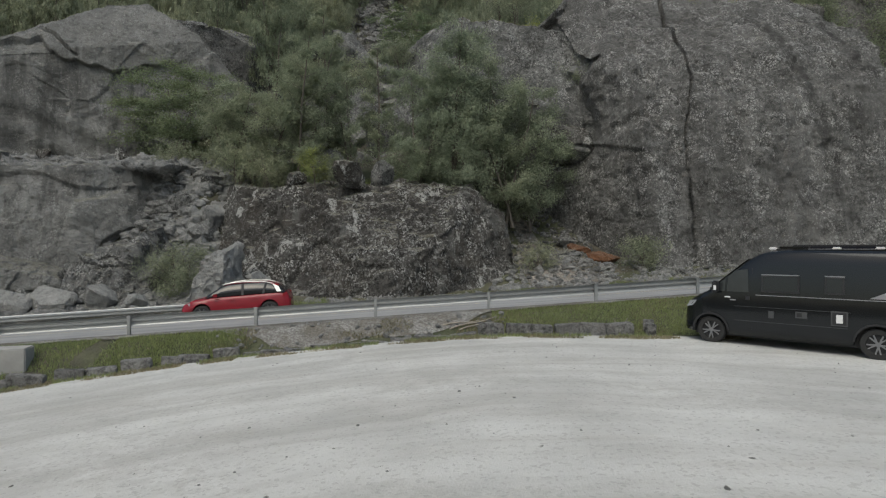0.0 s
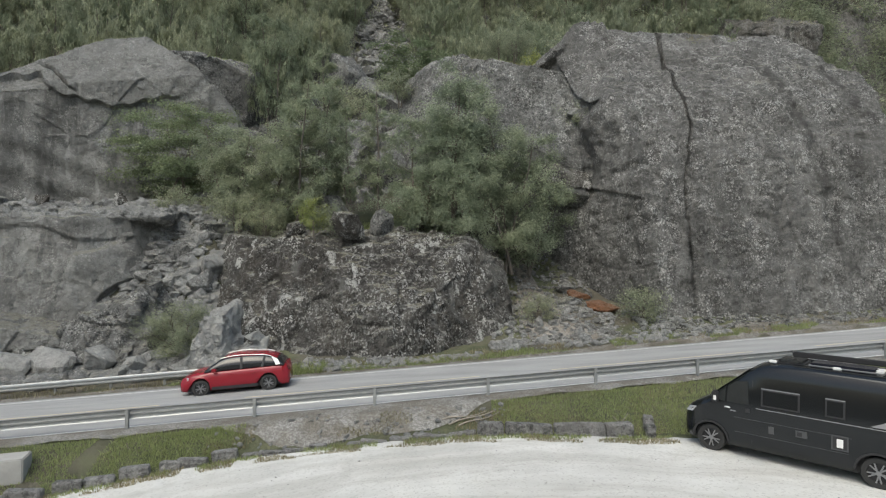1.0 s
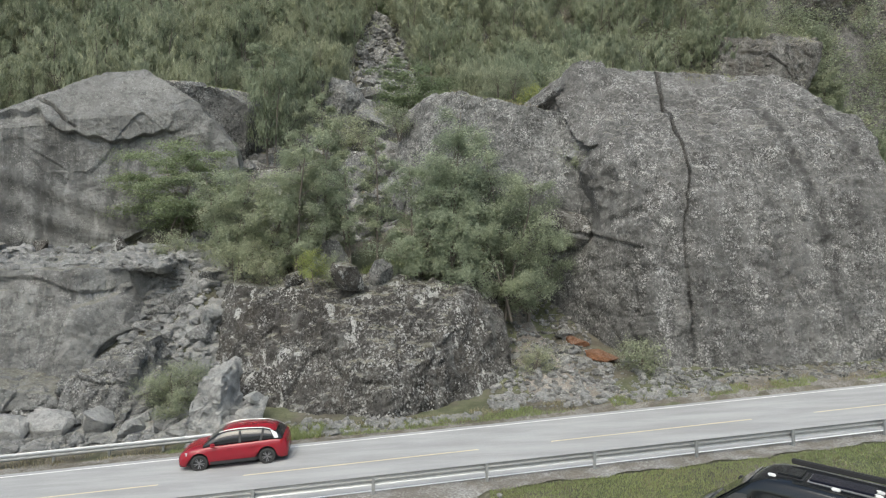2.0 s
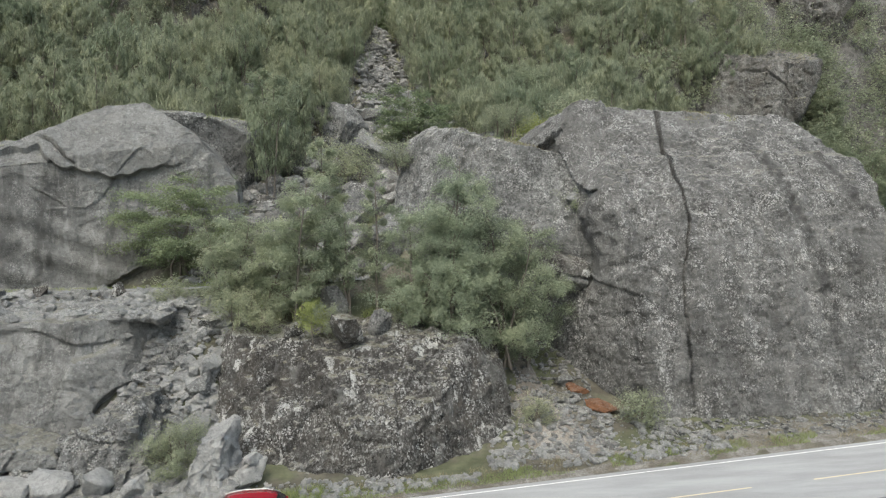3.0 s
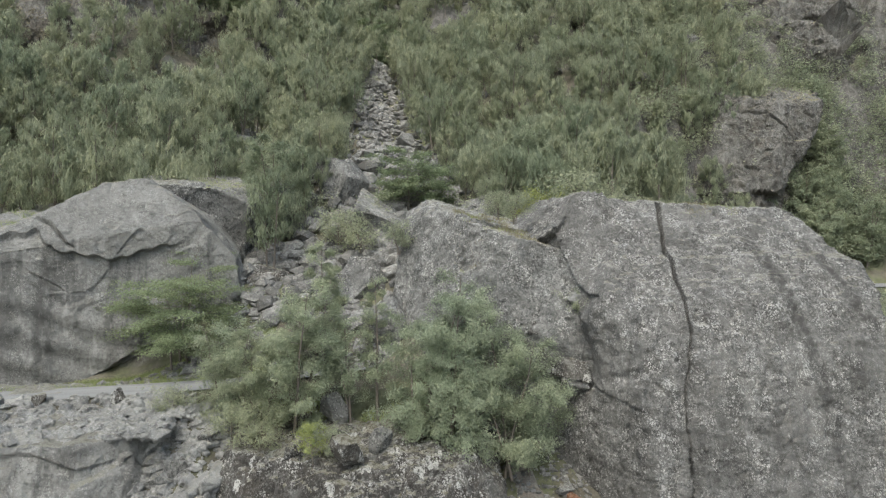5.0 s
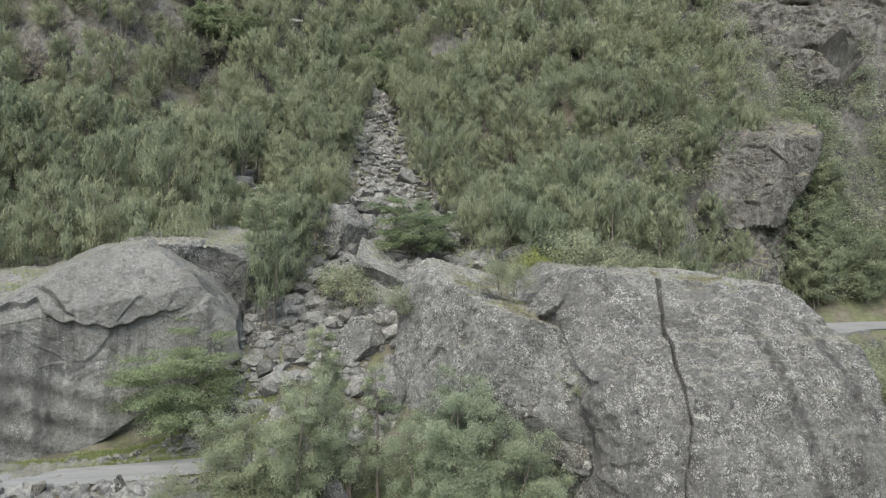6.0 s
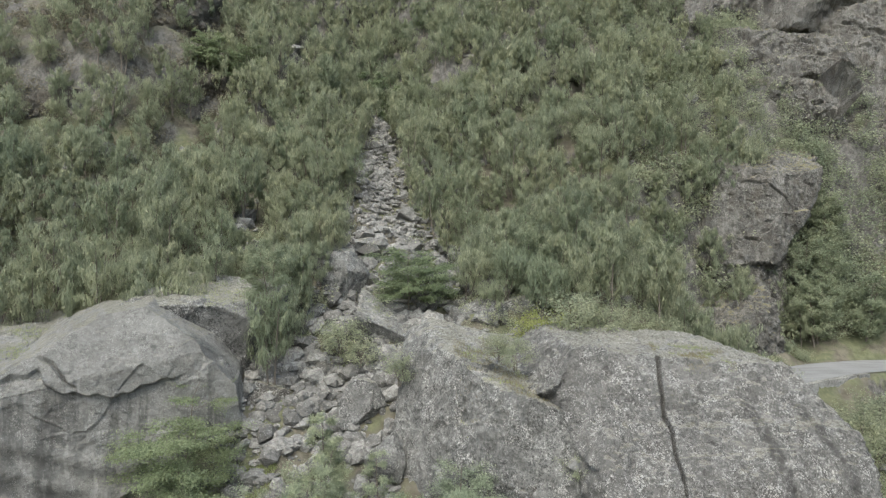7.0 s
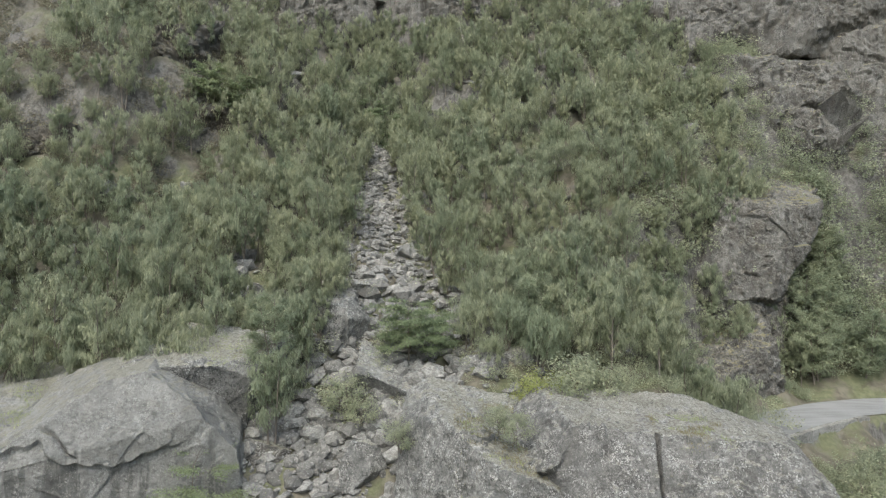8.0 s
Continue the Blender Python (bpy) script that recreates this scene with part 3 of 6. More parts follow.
def left_boulder_extra(p, n):
    ledge = np.interp(p[:, 0], [-44, -36.5, -34.0, -33.2, -31.6, -27.5, -24.5, -21], [20.5, 19.4, 19.9, 20.1, 18.4, 17.6, 18.7, 19.3]) + 0.12 * np.sin(p[:, 0] * 4.1)
    front = smooth(0.3, 0.7, -n[:, 1]) * (1 - smooth(-24.5, -22.0, p[:, 0]))
    under = -0.5 * (1 - smooth(ledge - 0.12, ledge + 0.06, p[:, 2])) * smooth(ledge - 7.0, ledge - 0.3, p[:, 2])
    bands = 0.16 * np.sin((p[:, 2] + 0.25 * p[:, 0]) * 2.6 + 1.5 * np.sin(p[:, 0] * 0.4)) * (1 - smooth(ledge - 6, ledge - 3, p[:, 2]))
    notch = -0.5 * (1 - smooth(0.0, 0.22, np.abs(p[:, 2] - np.interp(p[:, 0], [-33.5, -32.5, -31.2, -30.4], [21.0, 20.6, 19.4, 18.6])))) * (1 - smooth(-31, -30, p[:, 0])) * smooth(-34, -33, p[:, 0])
    return front * (under + bands + notch)


streaked_boulder = rock("boulder", (-27, 54, 15), [
    ((-31, 46.9, 13.8), (0.355, -0.93, 0.03)), ((-30, 48.3, 20.5), (0.2, -0.8, 0.55)), ((-27, 52.5, 24.9), (-0.12, -0.12, 1)),
    ((-20.8, 52.0, 20.3), (0.72, 0.12, 0.6)), ((-23.6, 51.5, 22.9), (0.5, 0.1, 0.8)), ((-33.2, 50, 22.4), (-0.42, -0.3, 0.85)), ((-46, 52, 14), (-1, 0, 0)),
    ((-18.2, 51, 16.5), (1, 0.25, 0.15)), ((-29, 60, 14), (0, 1, 0.1)), ((-29, 52, 3), (0, 0, -1)), ((-18.6, 50.6, 14.6), (0.57, -0.3, -0.75)),
], ROCK_LEFT, "large grey granite boulder with an overhanging cap and dark water streaks", "boulder", n=110, sharp=60, rough=0.12, scale=5.0, facet=0.26, seed=5, extra=left_boulder_extra)

shoulder_boulder = rock("boulder", (-41, 54, 14), [
    ((-41, 47.5, 14), (0.1, -1, 0.1)), ((-41, 51, 20.4), (0.0, -0.25, 1)), ((-35, 54, 14), (1, 0, 0)), ((-54, 54, 14), (-1, 0, 0.2)), ((-41, 64, 14), (0, 1, 0)), ((-41, 54, 4), (0, 0, -1)),
], ROCK_LEFT, "low grey boulder shoulder with a mossy top", "boulder", n=60, sharp=10, rough=0.5, scale=4.0, facet=0.4, seed=6)

mossy_boulder = rock("boulder", (-24, 61, 20), [
    ((-22, 57.6, 21), (0.35, -1, -0.3)), ((-24, 61, 25.6), (0.12, -0.2, 1)), ((-19.2, 60, 22), (1, -0.2, -0.25)), ((-32, 60, 20), (-1, 0, 0.3)),
    ((-24, 67, 20), (0, 1, 0)), ((-24, 61, 14), (0, 0, -1)), ((-19.5, 58.3, 23.4), (0.6, -0.5, 0.7)),
], ROCK, "angular overhanging granite boulder with a mossy top", "boulder", n=50, sharp=40, rough=0.12, scale=3.5, facet=0.3, seed=15)


def face_extra(p, n):
    line = 6.2 - 0.16 * (p[:, 0] + 20) + 0.2 * np.sin(p[:, 0] * 1.3)
    arch = np.hypot(p[:, 0] + 17.4, (p[:, 2] - 2.4) * 1.3)
    front = smooth(0.3, 0.6, -n[:, 1])
    return front * (-0.22 * (1 - smooth(line - 0.05, line + 0.1, p[:, 2])) * smooth(line - 1.5, line, p[:, 2]) - 0.6 * (1 - smooth(1.6, 1.9, arch)))


rock("cliff_face", (-24, 38, 2), [
    ((-20.5, 31.4, 4.3), (0.62, -0.73, 0.28)), ((-26, 31.2, 4), (0.05, -1, 0.3)), ((-24, 33.5, 7.5), (0.02, -0.12, 1)), ((-17.0, 36, 4), (0.9, -0.35, 0.25)),
    ((-44, 38, 3), (-1, 0, 0)), ((-24, 42, 3), (0, 1, 0)), ((-24, 38, -4), (0, 0, -1)),
], ROCK_LEFT, "smooth grey rock face below the upper lane", "rock face", n=80, sharp=25, rough=0.2, scale=3.0, facet=0.4, seed=7, extra=face_extra)

rock("rock_slab", (-4.5, 35, 0.5), [
    ((-4, 30.3, 2.9), (0.1, -1, 1.0)), ((2.0, 32.1, 2), (0.5, -0.75, 0.35)), ((3.9, 35, 3), (1, -0.1, 0.15)), ((-4, 35, 6.5), (-0.02, -0.12, 1)),
    ((-12.6, 33.3, 4), (-0.85, -0.5, 0.25)), ((-4, 40, 3), (0, 1, 0)), ((-5, 35, -3), (0, 0, -1)), ((-4, 27.0, 0), (0.12, -1, 0.3)), ((-11, 32.2, 3), (-0.3, -1, 0.6)), ((2.6, 33.6, 5.2), (0.7, -0.3, 0.8)),
], ROCK_DARK, "dark sloping rock slab mottled with white lichen", "rock slab", n=95, sharp=14, rough=0.22, scale=2.4, facet=0.28, seed=21, fine=0.14)

# the ramp of bare rock, the upright block and other single rocks by the road
rock("rock_ramp", (-17.5, 31.5, -0.5), [
    ((-18, 28.6, 1.0), (-0.1, -1, 0.75)), ((-18, 30.3, 2.35), (-0.42, -0.35, 1)), ((-15.0, 31, 1), (1, -0.2, 0.35)), ((-22.5, 31, 0), (-1, -0.1, 0)), ((-17, 33, 1), (0, 1, 0.35)), ((-17, 31, -3), (0, 0, -1)),
], ROCK, "long tilted ramp of bare grey rock", "rock", n=54, sharp=20, rough=0.28, scale=1.7, facet=0.75, seed=31)
rock("rock_block", (-21.6, 30.0, 0.6), [
    ((-21.5, 28.3, 0.8), (0.1, -1, 0.1)), ((-21.5, 30, 1.7), (0.25, -0.1, 1)), ((-19.2, 29.5, 0.8), (1, 0, 0.2)), ((-26, 29.5, 0.8), (-1, 0, 0)), ((-22, 32, 1), (0, 1, 0)), ((-22, 30, 0.1), (0.05, -0.2, -1)),
], ROCK_LEFT, "grey overhanging block at the foot of the rock face", "rock", n=40, sharp=12, rough=0.12, scale=1.5, facet=0.2, seed=33)
rock("upright_rock", (-11.1, 28.2, 0.6), [
    ((-11.1, 27.3, 0.6), (0.15, -1, 0.15)), ((-11.4, 28.1, 2.25), (-0.3, -0.2, 1)), ((-10.45, 28.1, 0.6), (1, -0.1, 0.05)), ((-12.0, 28.1, 0.9), (-0.95, -0.1, 0.3)), ((-11, 29.6, 1), (0, 1, 0)), ((-11, 28.2, -1.5), (0, 0, -1)),
], ROCK_WHITE, "upright pale broken rock slab beside the rail end", "rock", n=44, sharp=13, rough=0.12, scale=1.0, facet=0.25, seed=35)


def stone_planes(seed, size, cuts=6, tilt=0.22):
    """Planes of an angular block about the origin: a skewed box with its corners broken off."""
    r = random.Random(seed)
    out = []
    for v in ((1, 0, 0), (-1, 0, 0), (0, 1, 0), (0, -1, 0), (0, 0, 1), (0, 0, -1)):
        w = Vector(v) + Vector((r.gauss(0, tilt), r.gauss(0, tilt), r.gauss(0, tilt)))
        out.append((tuple(a * b * r.uniform(0.8, 1.0) for a, b in zip(v, size)), tuple(w)))
    for k in range(cuts):
        v = Vector((r.choice((-1, 1)) * r.uniform(0.3, 1), r.choice((-1, 1)) * r.uniform(0.3, 1), r.choice((-1, 1)) * r.uniform(0.2, 1)))
        h = r.uniform(0.42, 0.62)
        out.append(((v.x * h * size[0], v.y * h * size[1], v.z * h * size[2]), (v.x / size[0], v.y / size[1], v.z / size[2])))
    return out


def single_rock(x, y, z, size, seed, material, label, turn=0, tip=0, n=18, category="rock", group="", facet=0.3):
    """A fallen block with its middle at the given place."""
    s = min(size)
    ob = new("fallen_rock", rock_mesh("fallen_rock", (0, 0, 0), stone_planes(seed, size), material, n=n, sharp=16, rough=0.05 * s, scale=1.1 * s, facet=facet * s * 0.3, seed=seed, fine=0.02 * s, front=0.2))
    ob.matrix_world = pose(x, y, z, tip, tip * 0.4, turn)
    return tagged(ob, label, category, group)


for k, (x, y, z, a, b, c) in enumerate([(-9.4, 28.0, 0.3, 0.75, 0.5, 0.6), (-9.2, 28.2, 1.2, 0.6, 0.45, 0.35), (-16.4, 28.0, 0.0, 1.2, 0.8, 0.9), (-14.6, 27.6, -0.2, 1.0, 0.7, 0.7), (-18.6, 27.4, -0.2, 1.1, 0.8, 0.9), (-20.4, 27.3, -0.3, 0.9, 0.8, 0.8)]):
    single_rock(x, y, z, (a, b, c), 90 + k, ROCK_WHITE, "pale broken rock lying behind the guard rail", 31 * k, 10, 22)
single_rock(-5.6, 32.9, 6.9, (1.05, 0.9, 0.85), 41, ROCK_DARK, "rounded lichen-speckled boulder perched on the dark slab", n=30)
single_rock(-8.6, 33.6, 6.7, (0.55, 0.5, 0.45), 42, ROCK_DARK, "small dark boulder on top of the dark slab")
single_rock(-3.6, 34.2, 7.0, (0.8, 0.6, 0.9), 43, ROCK, "grey boulder half hidden below the birches")
for k, (x, y, lift, a, b, c, turn) in enumerate([(-13.5, 34.5, 0.45, 1.25, 0.9, 0.8, 25), (-13.9, 33.2, 0.3, 1.0, 0.85, 1.0, 50), (-15.6, 34.6, 0.3, 0.9, 0.6, 0.5, 10), (-15.2, 33.4, 0.25, 0.8, 0.6, 0.4, -20), (-16.6, 34.2, 0.2, 0.9, 0.6, 0.4, -15),
                                                  (-14.6, 35.8, 0.3, 0.9, 0.7, 0.5, 70), (-13.2, 32.0, 0.25, 0.7, 0.6, 0.6, 35), (-14.6, 31.8, 0.2, 0.8, 0.6, 0.4, 5), (-16.4, 36.0, 0.2, 0.7, 0.5, 0.4, 55), (-12.9, 30.6, 0.2, 0.6, 0.5, 0.5, 15)]):
    single_rock(x, y, land1(x, y) + lift, (a, b, c), 144 + k, ROCK if k % 3 else ROCK_PALE, "angular grey block in the rubble beside the dark slab", turn, 14 + 5 * (k % 3), 20, "rock", "blocks in the cleft", 0.35)
single_rock(-7.2, 38.0, 8.3, (1.1, 0.8, 1.2), 48, ROCK, "grey boulder among the birch stems", 30, 20)
single_rock(7.5, 40.7, 12.8, (2.0, 1.5, 0.8), 50, ROCK_DARK, "dark overhanging block under the cliff", 12, 8, 22, facet=0.35)
single_rock(8.2, 40.0, 11.0, (1.9, 1.5, 0.9), 51, ROCK_DARK, "dark overhanging block under the cliff", -14, 6, 22, facet=0.35)
single_rock(9.2, 39.3, 9.2, (1.7, 1.4, 1.1), 52, ROCK, "grey stepped block under the cliff", 30, 15, 22, facet=0.35)
single_rock(9.2, 40.2, 15.0, (0.75, 0.6, 0.5), 49, ROCK_PALE, "pale loose stone resting on the ledge", 10, 10)
for k, (x, y, z, a, b, c, mat) in enumerate([(9.6, 34.2, 1.9, 1.0, 0.7, 0.45, 1), (8.6, 36.4, 2.3, 0.7, 0.6, 0.45, 1), (8.2, 34.0, 1.5, 0.9, 0.7, 0.5, 0), (7.2, 35.2, 1.9, 0.7, 0.5, 0.45, 0), (9.9, 33.4, 1.2, 0.9, 0.5, 0.35, 0), (7.9, 37.0, 2.9, 0.8, 0.6, 0.4, 0), (13.2, 32.9, 0.9, 1.4, 0.6, 0.35, 0)]):
    single_rock(x, y, z + 0.1, (a, b, c), 60 + k, RUST_ROCK if mat else ROCK, "rust-stained orange fallen block below the cliff" if mat else "grey fallen block below the cliff", 17 * k, 8)
single_rock(-13.7, 59.0, 16.0, (3.9, 2.2, 1.5), 71, ROCK, "large flat slab lying among rubble", -8, 14, 34, facet=0.4)
single_rock(-12.0, 72.8, 25.6, (3.3, 2.8, 4.9), 72, ROCK, "tall dark boulder at the foot of the scree", 10, 0, 34, facet=0.45)
single_rock(-5.5, 63.5, 20.5, (5.0, 3.5, 2.2), 73, ROCK, "broad pale boulder below the scree", 5, 6, 34)
single_rock(5.0, 63.5, 22.6, (2.9, 2.4, 2.2), 74, ROCK, "rounded grey boulder above the cliff", 15, 5, 26)
single_rock(6.6, 76.0, 26.6, (2.2, 2.0, 3.2), 75, ROCK, "upright pale boulder beside the scree", 25, 0, 26)
single_rock(16.8, 73.0, 24.9, (2.6, 2.2, 3.0), 76, ROCK_DARK, "rounded dark boulder between birches", 5, 0, 26)
single_rock(-14.8, 76.5, 29.0, (3.6, 2.5, 1.8), 77, ROCK, "flat grey boulder on the scree", 15, 20, 26)
single_rock(-5.6, 91.0, 35.2, (2.6, 2.2, 1.7), 78, ROCK_PALE, "pale block on the scree", 35, 12, 30)
single_rock(-17.5, 56.0, 15.2, (2.0, 1.8, 1.7), 79, ROCK_DARK, "dark block in the cleft", 45, 12, 30)
single_rock(-7.2, 54.0, 15.5, (2.6, 2.2, 2.6), 80, ROCK, "grey boulder leaning on the cliff", 0, 12, 26)
single_rock(-4.8, 47.4, 12.8, (1.7, 1.6, 2.2), 81, ROCK, "grey boulder above a dark hollow", 20, 0, 26)

# ---- upper lanes ----
LANE_L = [(-60, 36), (-45, 38), (-32, 39.0), (-24, 39.8), (-17.5, 41.2), (-11, 44), (-5.5, 46.6), (-3, 49)]


def lane_strip(name, pts, width, zfun, material, lift, step=0.6, nv=5):
    """A strip of road along a curved line of points."""
    pts = np.array(pts, float)
    t = np.concatenate([[0], np.cumsum(np.hypot(*np.diff(pts, axis=0).T))])
    s = np.arange(0, t[-1], step)
    x, y = np.interp(s, t, pts[:, 0]), np.interp(s, t, pts[:, 1])
    ker = np.ones(9) / 9
    pad = lambda a: np.convolve(np.pad(a, 4, mode="edge"), ker, "valid")
    x, y = pad(x), pad(y)
    tx, ty = np.gradient(x), np.gradient(y)
    l = np.hypot(tx, ty)
    nx, ny = -ty / l, tx / l
    w = np.linspace(-width / 2, width / 2, nv)
    XX, YY = x[:, None] + nx[:, None] * w, y[:, None] + ny[:, None] * w
    ZZ = np.repeat(zfun(x, y)[:, None], nv, 1) + lift
    return new(name, mesh_np(name, np.stack([XX.ravel(), YY.ravel(), ZZ.ravel()], 1), grid_faces(len(x), nv)[:, ::-1], material, True)), x, y


lane, lane_x, lane_y = lane_strip("upper_lane", LANE_L, 3.4, lambda x, y: 8.45 + 0.02 * (x + 24) + 0.05 * np.clip(y - 42, 0, 9), OLD_ASPHALT, 0.12)
tagged(lane, "narrow old grey asphalt lane above the rock face", "lane", kind="structure")
lane2, lane2_x, lane2_y = lane_strip("upper_lane", [(38, 71), (46, 76), (55, 80.5), (64, 83), (80, 83), (110, 80)], 7.0, lambda x, y: 13.2 + 0 * x, OLD_ASPHALT, 0.1)
tagged(lane2, "curving old grey asphalt lane on the hillside", "lane", kind="structure")

# rough marker stones along the outer edge of the lane
for k, (x, y, a, b, c) in enumerate([(-28.6, 36.8, 0.5, 0.4, 0.42), (-26.0, 37.2, 0.45, 0.4, 0.55), (-23.4, 37.5, 0.4, 0.35, 0.4), (-21.2, 37.9, 0.55, 0.45, 0.75), (-17.9, 38.8, 0.6, 0.4, 0.45), (-31.0, 36.5, 0.5, 0.4, 0.4)]):
    single_rock(x, y, 8.35 + 0.4 * c, (a, b, c), 160 + k, ROCK_DARK if k % 2 else ROCK_LEFT, "rough grey marker stone at the edge of the lane", 40 * k, 6, 14, "stone", "marker stones along the lane")

# ---- stones and scree ----
PHI = (1 + 5 ** 0.5) / 2
ICO_V = np.array([(-1, PHI, 0), (1, PHI, 0), (-1, -PHI, 0), (1, -PHI, 0), (0, -1, PHI), (0, 1, PHI), (0, -1, -PHI), (0, 1, -PHI), (PHI, 0, -1), (PHI, 0, 1), (-PHI, 0, -1), (-PHI, 0, 1)]) / 1.9
ICO_F = np.array([[int(c, 16) for c in t] for t in "0b5 051 017 07a 0ab 159 5b4 ba2 a76 718 394 342 326 368 389 495 24b 62a 867 981".split()])


def stones(name, x, y, z, size, material, label, category="scree", seed=1, flat=0.6):
    """Many angular stones joined in one mesh."""
    g = np.random.RandomState(seed)
    n = len(x)
    v = ICO_V[None] * g.uniform(0.75, 1.2, (n, 12, 1)) * np.stack([g.uniform(0.7, 1.4, n), g.uniform(0.6, 1.1, n), g.uniform(0.35, 0.9, n) * flat / 0.6], 1)[:, None]
    lim = g.uniform(0.45, 0.8, (n, 1))
    v[:, :, 2] = np.minimum(v[:, :, 2], lim)
    a, b = g.uniform(0, 6.28, n), g.normal(0, 0.45, n)
    ca, sa, cb, sb = np.cos(a)[:, None], np.sin(a)[:, None], np.cos(b)[:, None], np.sin(b)[:, None]
    vx, vz = v[:, :, 0] * cb - v[:, :, 2] * sb, v[:, :, 0] * sb + v[:, :, 2] * cb
    v = np.stack([vx * ca - v[:, :, 1] * sa, vx * sa + v[:, :, 1] * ca, vz], 2) * size[:, None, None]
    v += np.stack([x, y, z], 1)[:, None]
    f = (ICO_F[None] + 12 * np.arange(n)[:, None, None]).reshape(-1, 3)
    return tagged(new(name, mesh_np(name, v.reshape(-1, 3), f, material)), label, category, kind="stuff")


def sizes(g, n, lo, hi, power=2.5):
    return lo + (hi - lo) * g.uniform(0, 1, n) ** power


g = np.random.RandomState(4)
# the gully above the pines, fanning out downhill
n = 4600
y = g.uniform(56, 119, n)
x = np.interp(y, [56, 64, 74, 84, 95, 110, 122], [-10, -8, -6, -7, -10.5, -12, -12]) + g.normal(0, 1, n) * np.interp(y, [56, 64, 74, 84, 95, 110, 122], [6.5, 7, 7.5, 5.5, 3.2, 2.2, 0.8])
s = sizes(g, n, 0.18, 1.0, 2.6) + np.where(y < 84, sizes(g, n, 0.0, 1.3, 7), 0)
stones("scree", x, y, land(x, y) + 0.1 * s, s, SCREE, "grey angular scree running down the gully", seed=5)
# rubble between the left boulder and the cliff
n = 900
x, y = g.uniform(-20, -3, n), g.uniform(45, 60, n)
s = sizes(g, n, 0.15, 1.3, 3)
stones("rubble", x, y, land(x, y) + 0.1 * s, s, SCREE, "grey broken rubble in the cleft", "rubble", seed=6)
# bank below the upper lane
n = 1100
x = g.uniform(-30, -16.4, n)
y = g.uniform(33.5, 38.6, n) + 0.12 * (x + 20)
s = sizes(g, n, 0.14, 0.62, 2)
stones("rubble", x, y, np.maximum(land(x, y), 7.35 + 0.2 * (y - 34)) + 0.05, s, ROCK_PALE, "pale broken stones on the bank below the lane", "rubble", seed=7)
n = 1500
x, y = g.uniform(-18.6, -12.2, n), g.uniform(30.6, 38.4, n)
s = sizes(g, n, 0.1, 0.62, 2.2)
stones("rubble", x, y, land(x, y) + 0.15 * s, s, ROCK_PALE, "tumbled grey stones beside the dark slab", "rubble", seed=8)
# foot of the rocks along the far side of the road
n = 1300
x = g.uniform(-30, -10, n)
y = road_y(x) + 5.6 + g.uniform(0, 1, n) * (29.8 - road_y(x) - 5.6)
s = sizes(g, n, 0.1, 0.75, 3)
stones("rubble", x, y, land(x, y) + 0.1 * s + 0.12, s, ROCK_PALE, "pale loose stones at the foot of the rocks", "rubble", seed=9)
n = 900
x = g.uniform(2.5, 15, n)
y = np.maximum(28.6, road_y(x) + 4.3) + g.uniform(0, 1, n) ** 1.2 * np.interp(x, [2.5, 5, 9, 15], [3, 9, 7, 3.5])
s = sizes(g, n, 0.05, 0.38, 3.5)
stones("rubble", x, y, land(x, y) + 0.1 * s, s, ROCK_PALE, "pale rubble spilling from the foot of the cliff", "rubble", seed=10)
n = 900
x = g.uniform(11, 34, n)
y = road_y(x) + 4.6 + g.uniform(0, 1, n) ** 0.6 * np.maximum(33.4 - road_y(x) - 4.6, 1.0)
s = sizes(g, n, 0.04, 0.3, 3)
stones("rubble", x, y, land(x, y) + 0.03, s, ROCK, "small stones along the foot of the great boulder", "rubble", seed=14)
n = 500
x = g.uniform(-12, 2, n)
y = road_y(x) + 4.4 + g.uniform(0, 1, n) * np.maximum(28.0 - road_y(x) - 4.2, 0.7)
s = sizes(g, n, 0.05, 0.3, 2)
stones("rubble", x, y, land(x, y) + 0.03, s, ROCK_PALE, "loose stones along the road's far edge", "rubble", seed=11)
n = 700
x = g.uniform(-36, -15, n)
y = 42.0 + 0.2 * (x + 24) + g.uniform(0, 4.5, n)
s = sizes(g, n, 0.08, 0.6, 3)
stones("rubble", x, y, land(x, y) + 0.03, s, ROCK, "grey stones between the lane and the boulder", "rubble", seed=15)
n = 2200
x = g.uniform(3.4, 9.6, n)
y = g.uniform(29.5, 41, n)
s = sizes(g, n, 0.03, 0.3, 4)
stones("rubble", x, y, land(x, y) + 0.02, s, SCREE, "pale gravel and small stones on the trodden path beside the slab", "rubble", seed=16)
# slope right of the great boulder
n = 900
x, y = g.uniform(30, 62, n), g.uniform(42, 66, n)
s = sizes(g, n, 0.15, 0.9, 3)
stones("scree", x, y, land(x, y) + 0.05, s, ROCK_PALE, "grey stones on the slope below the lane", seed=12)
n = 500
x = g.uniform(-60, 60, n)
y = g.uniform(62, 128, n) + np.where(x > 30, 28, 0)
s = sizes(g, n, 0.4, 2.2, 3)
stones("scree", x, y, land(x, y) + 0.1, s, ROCK, "scattered grey rocks among the trees", seed=13)


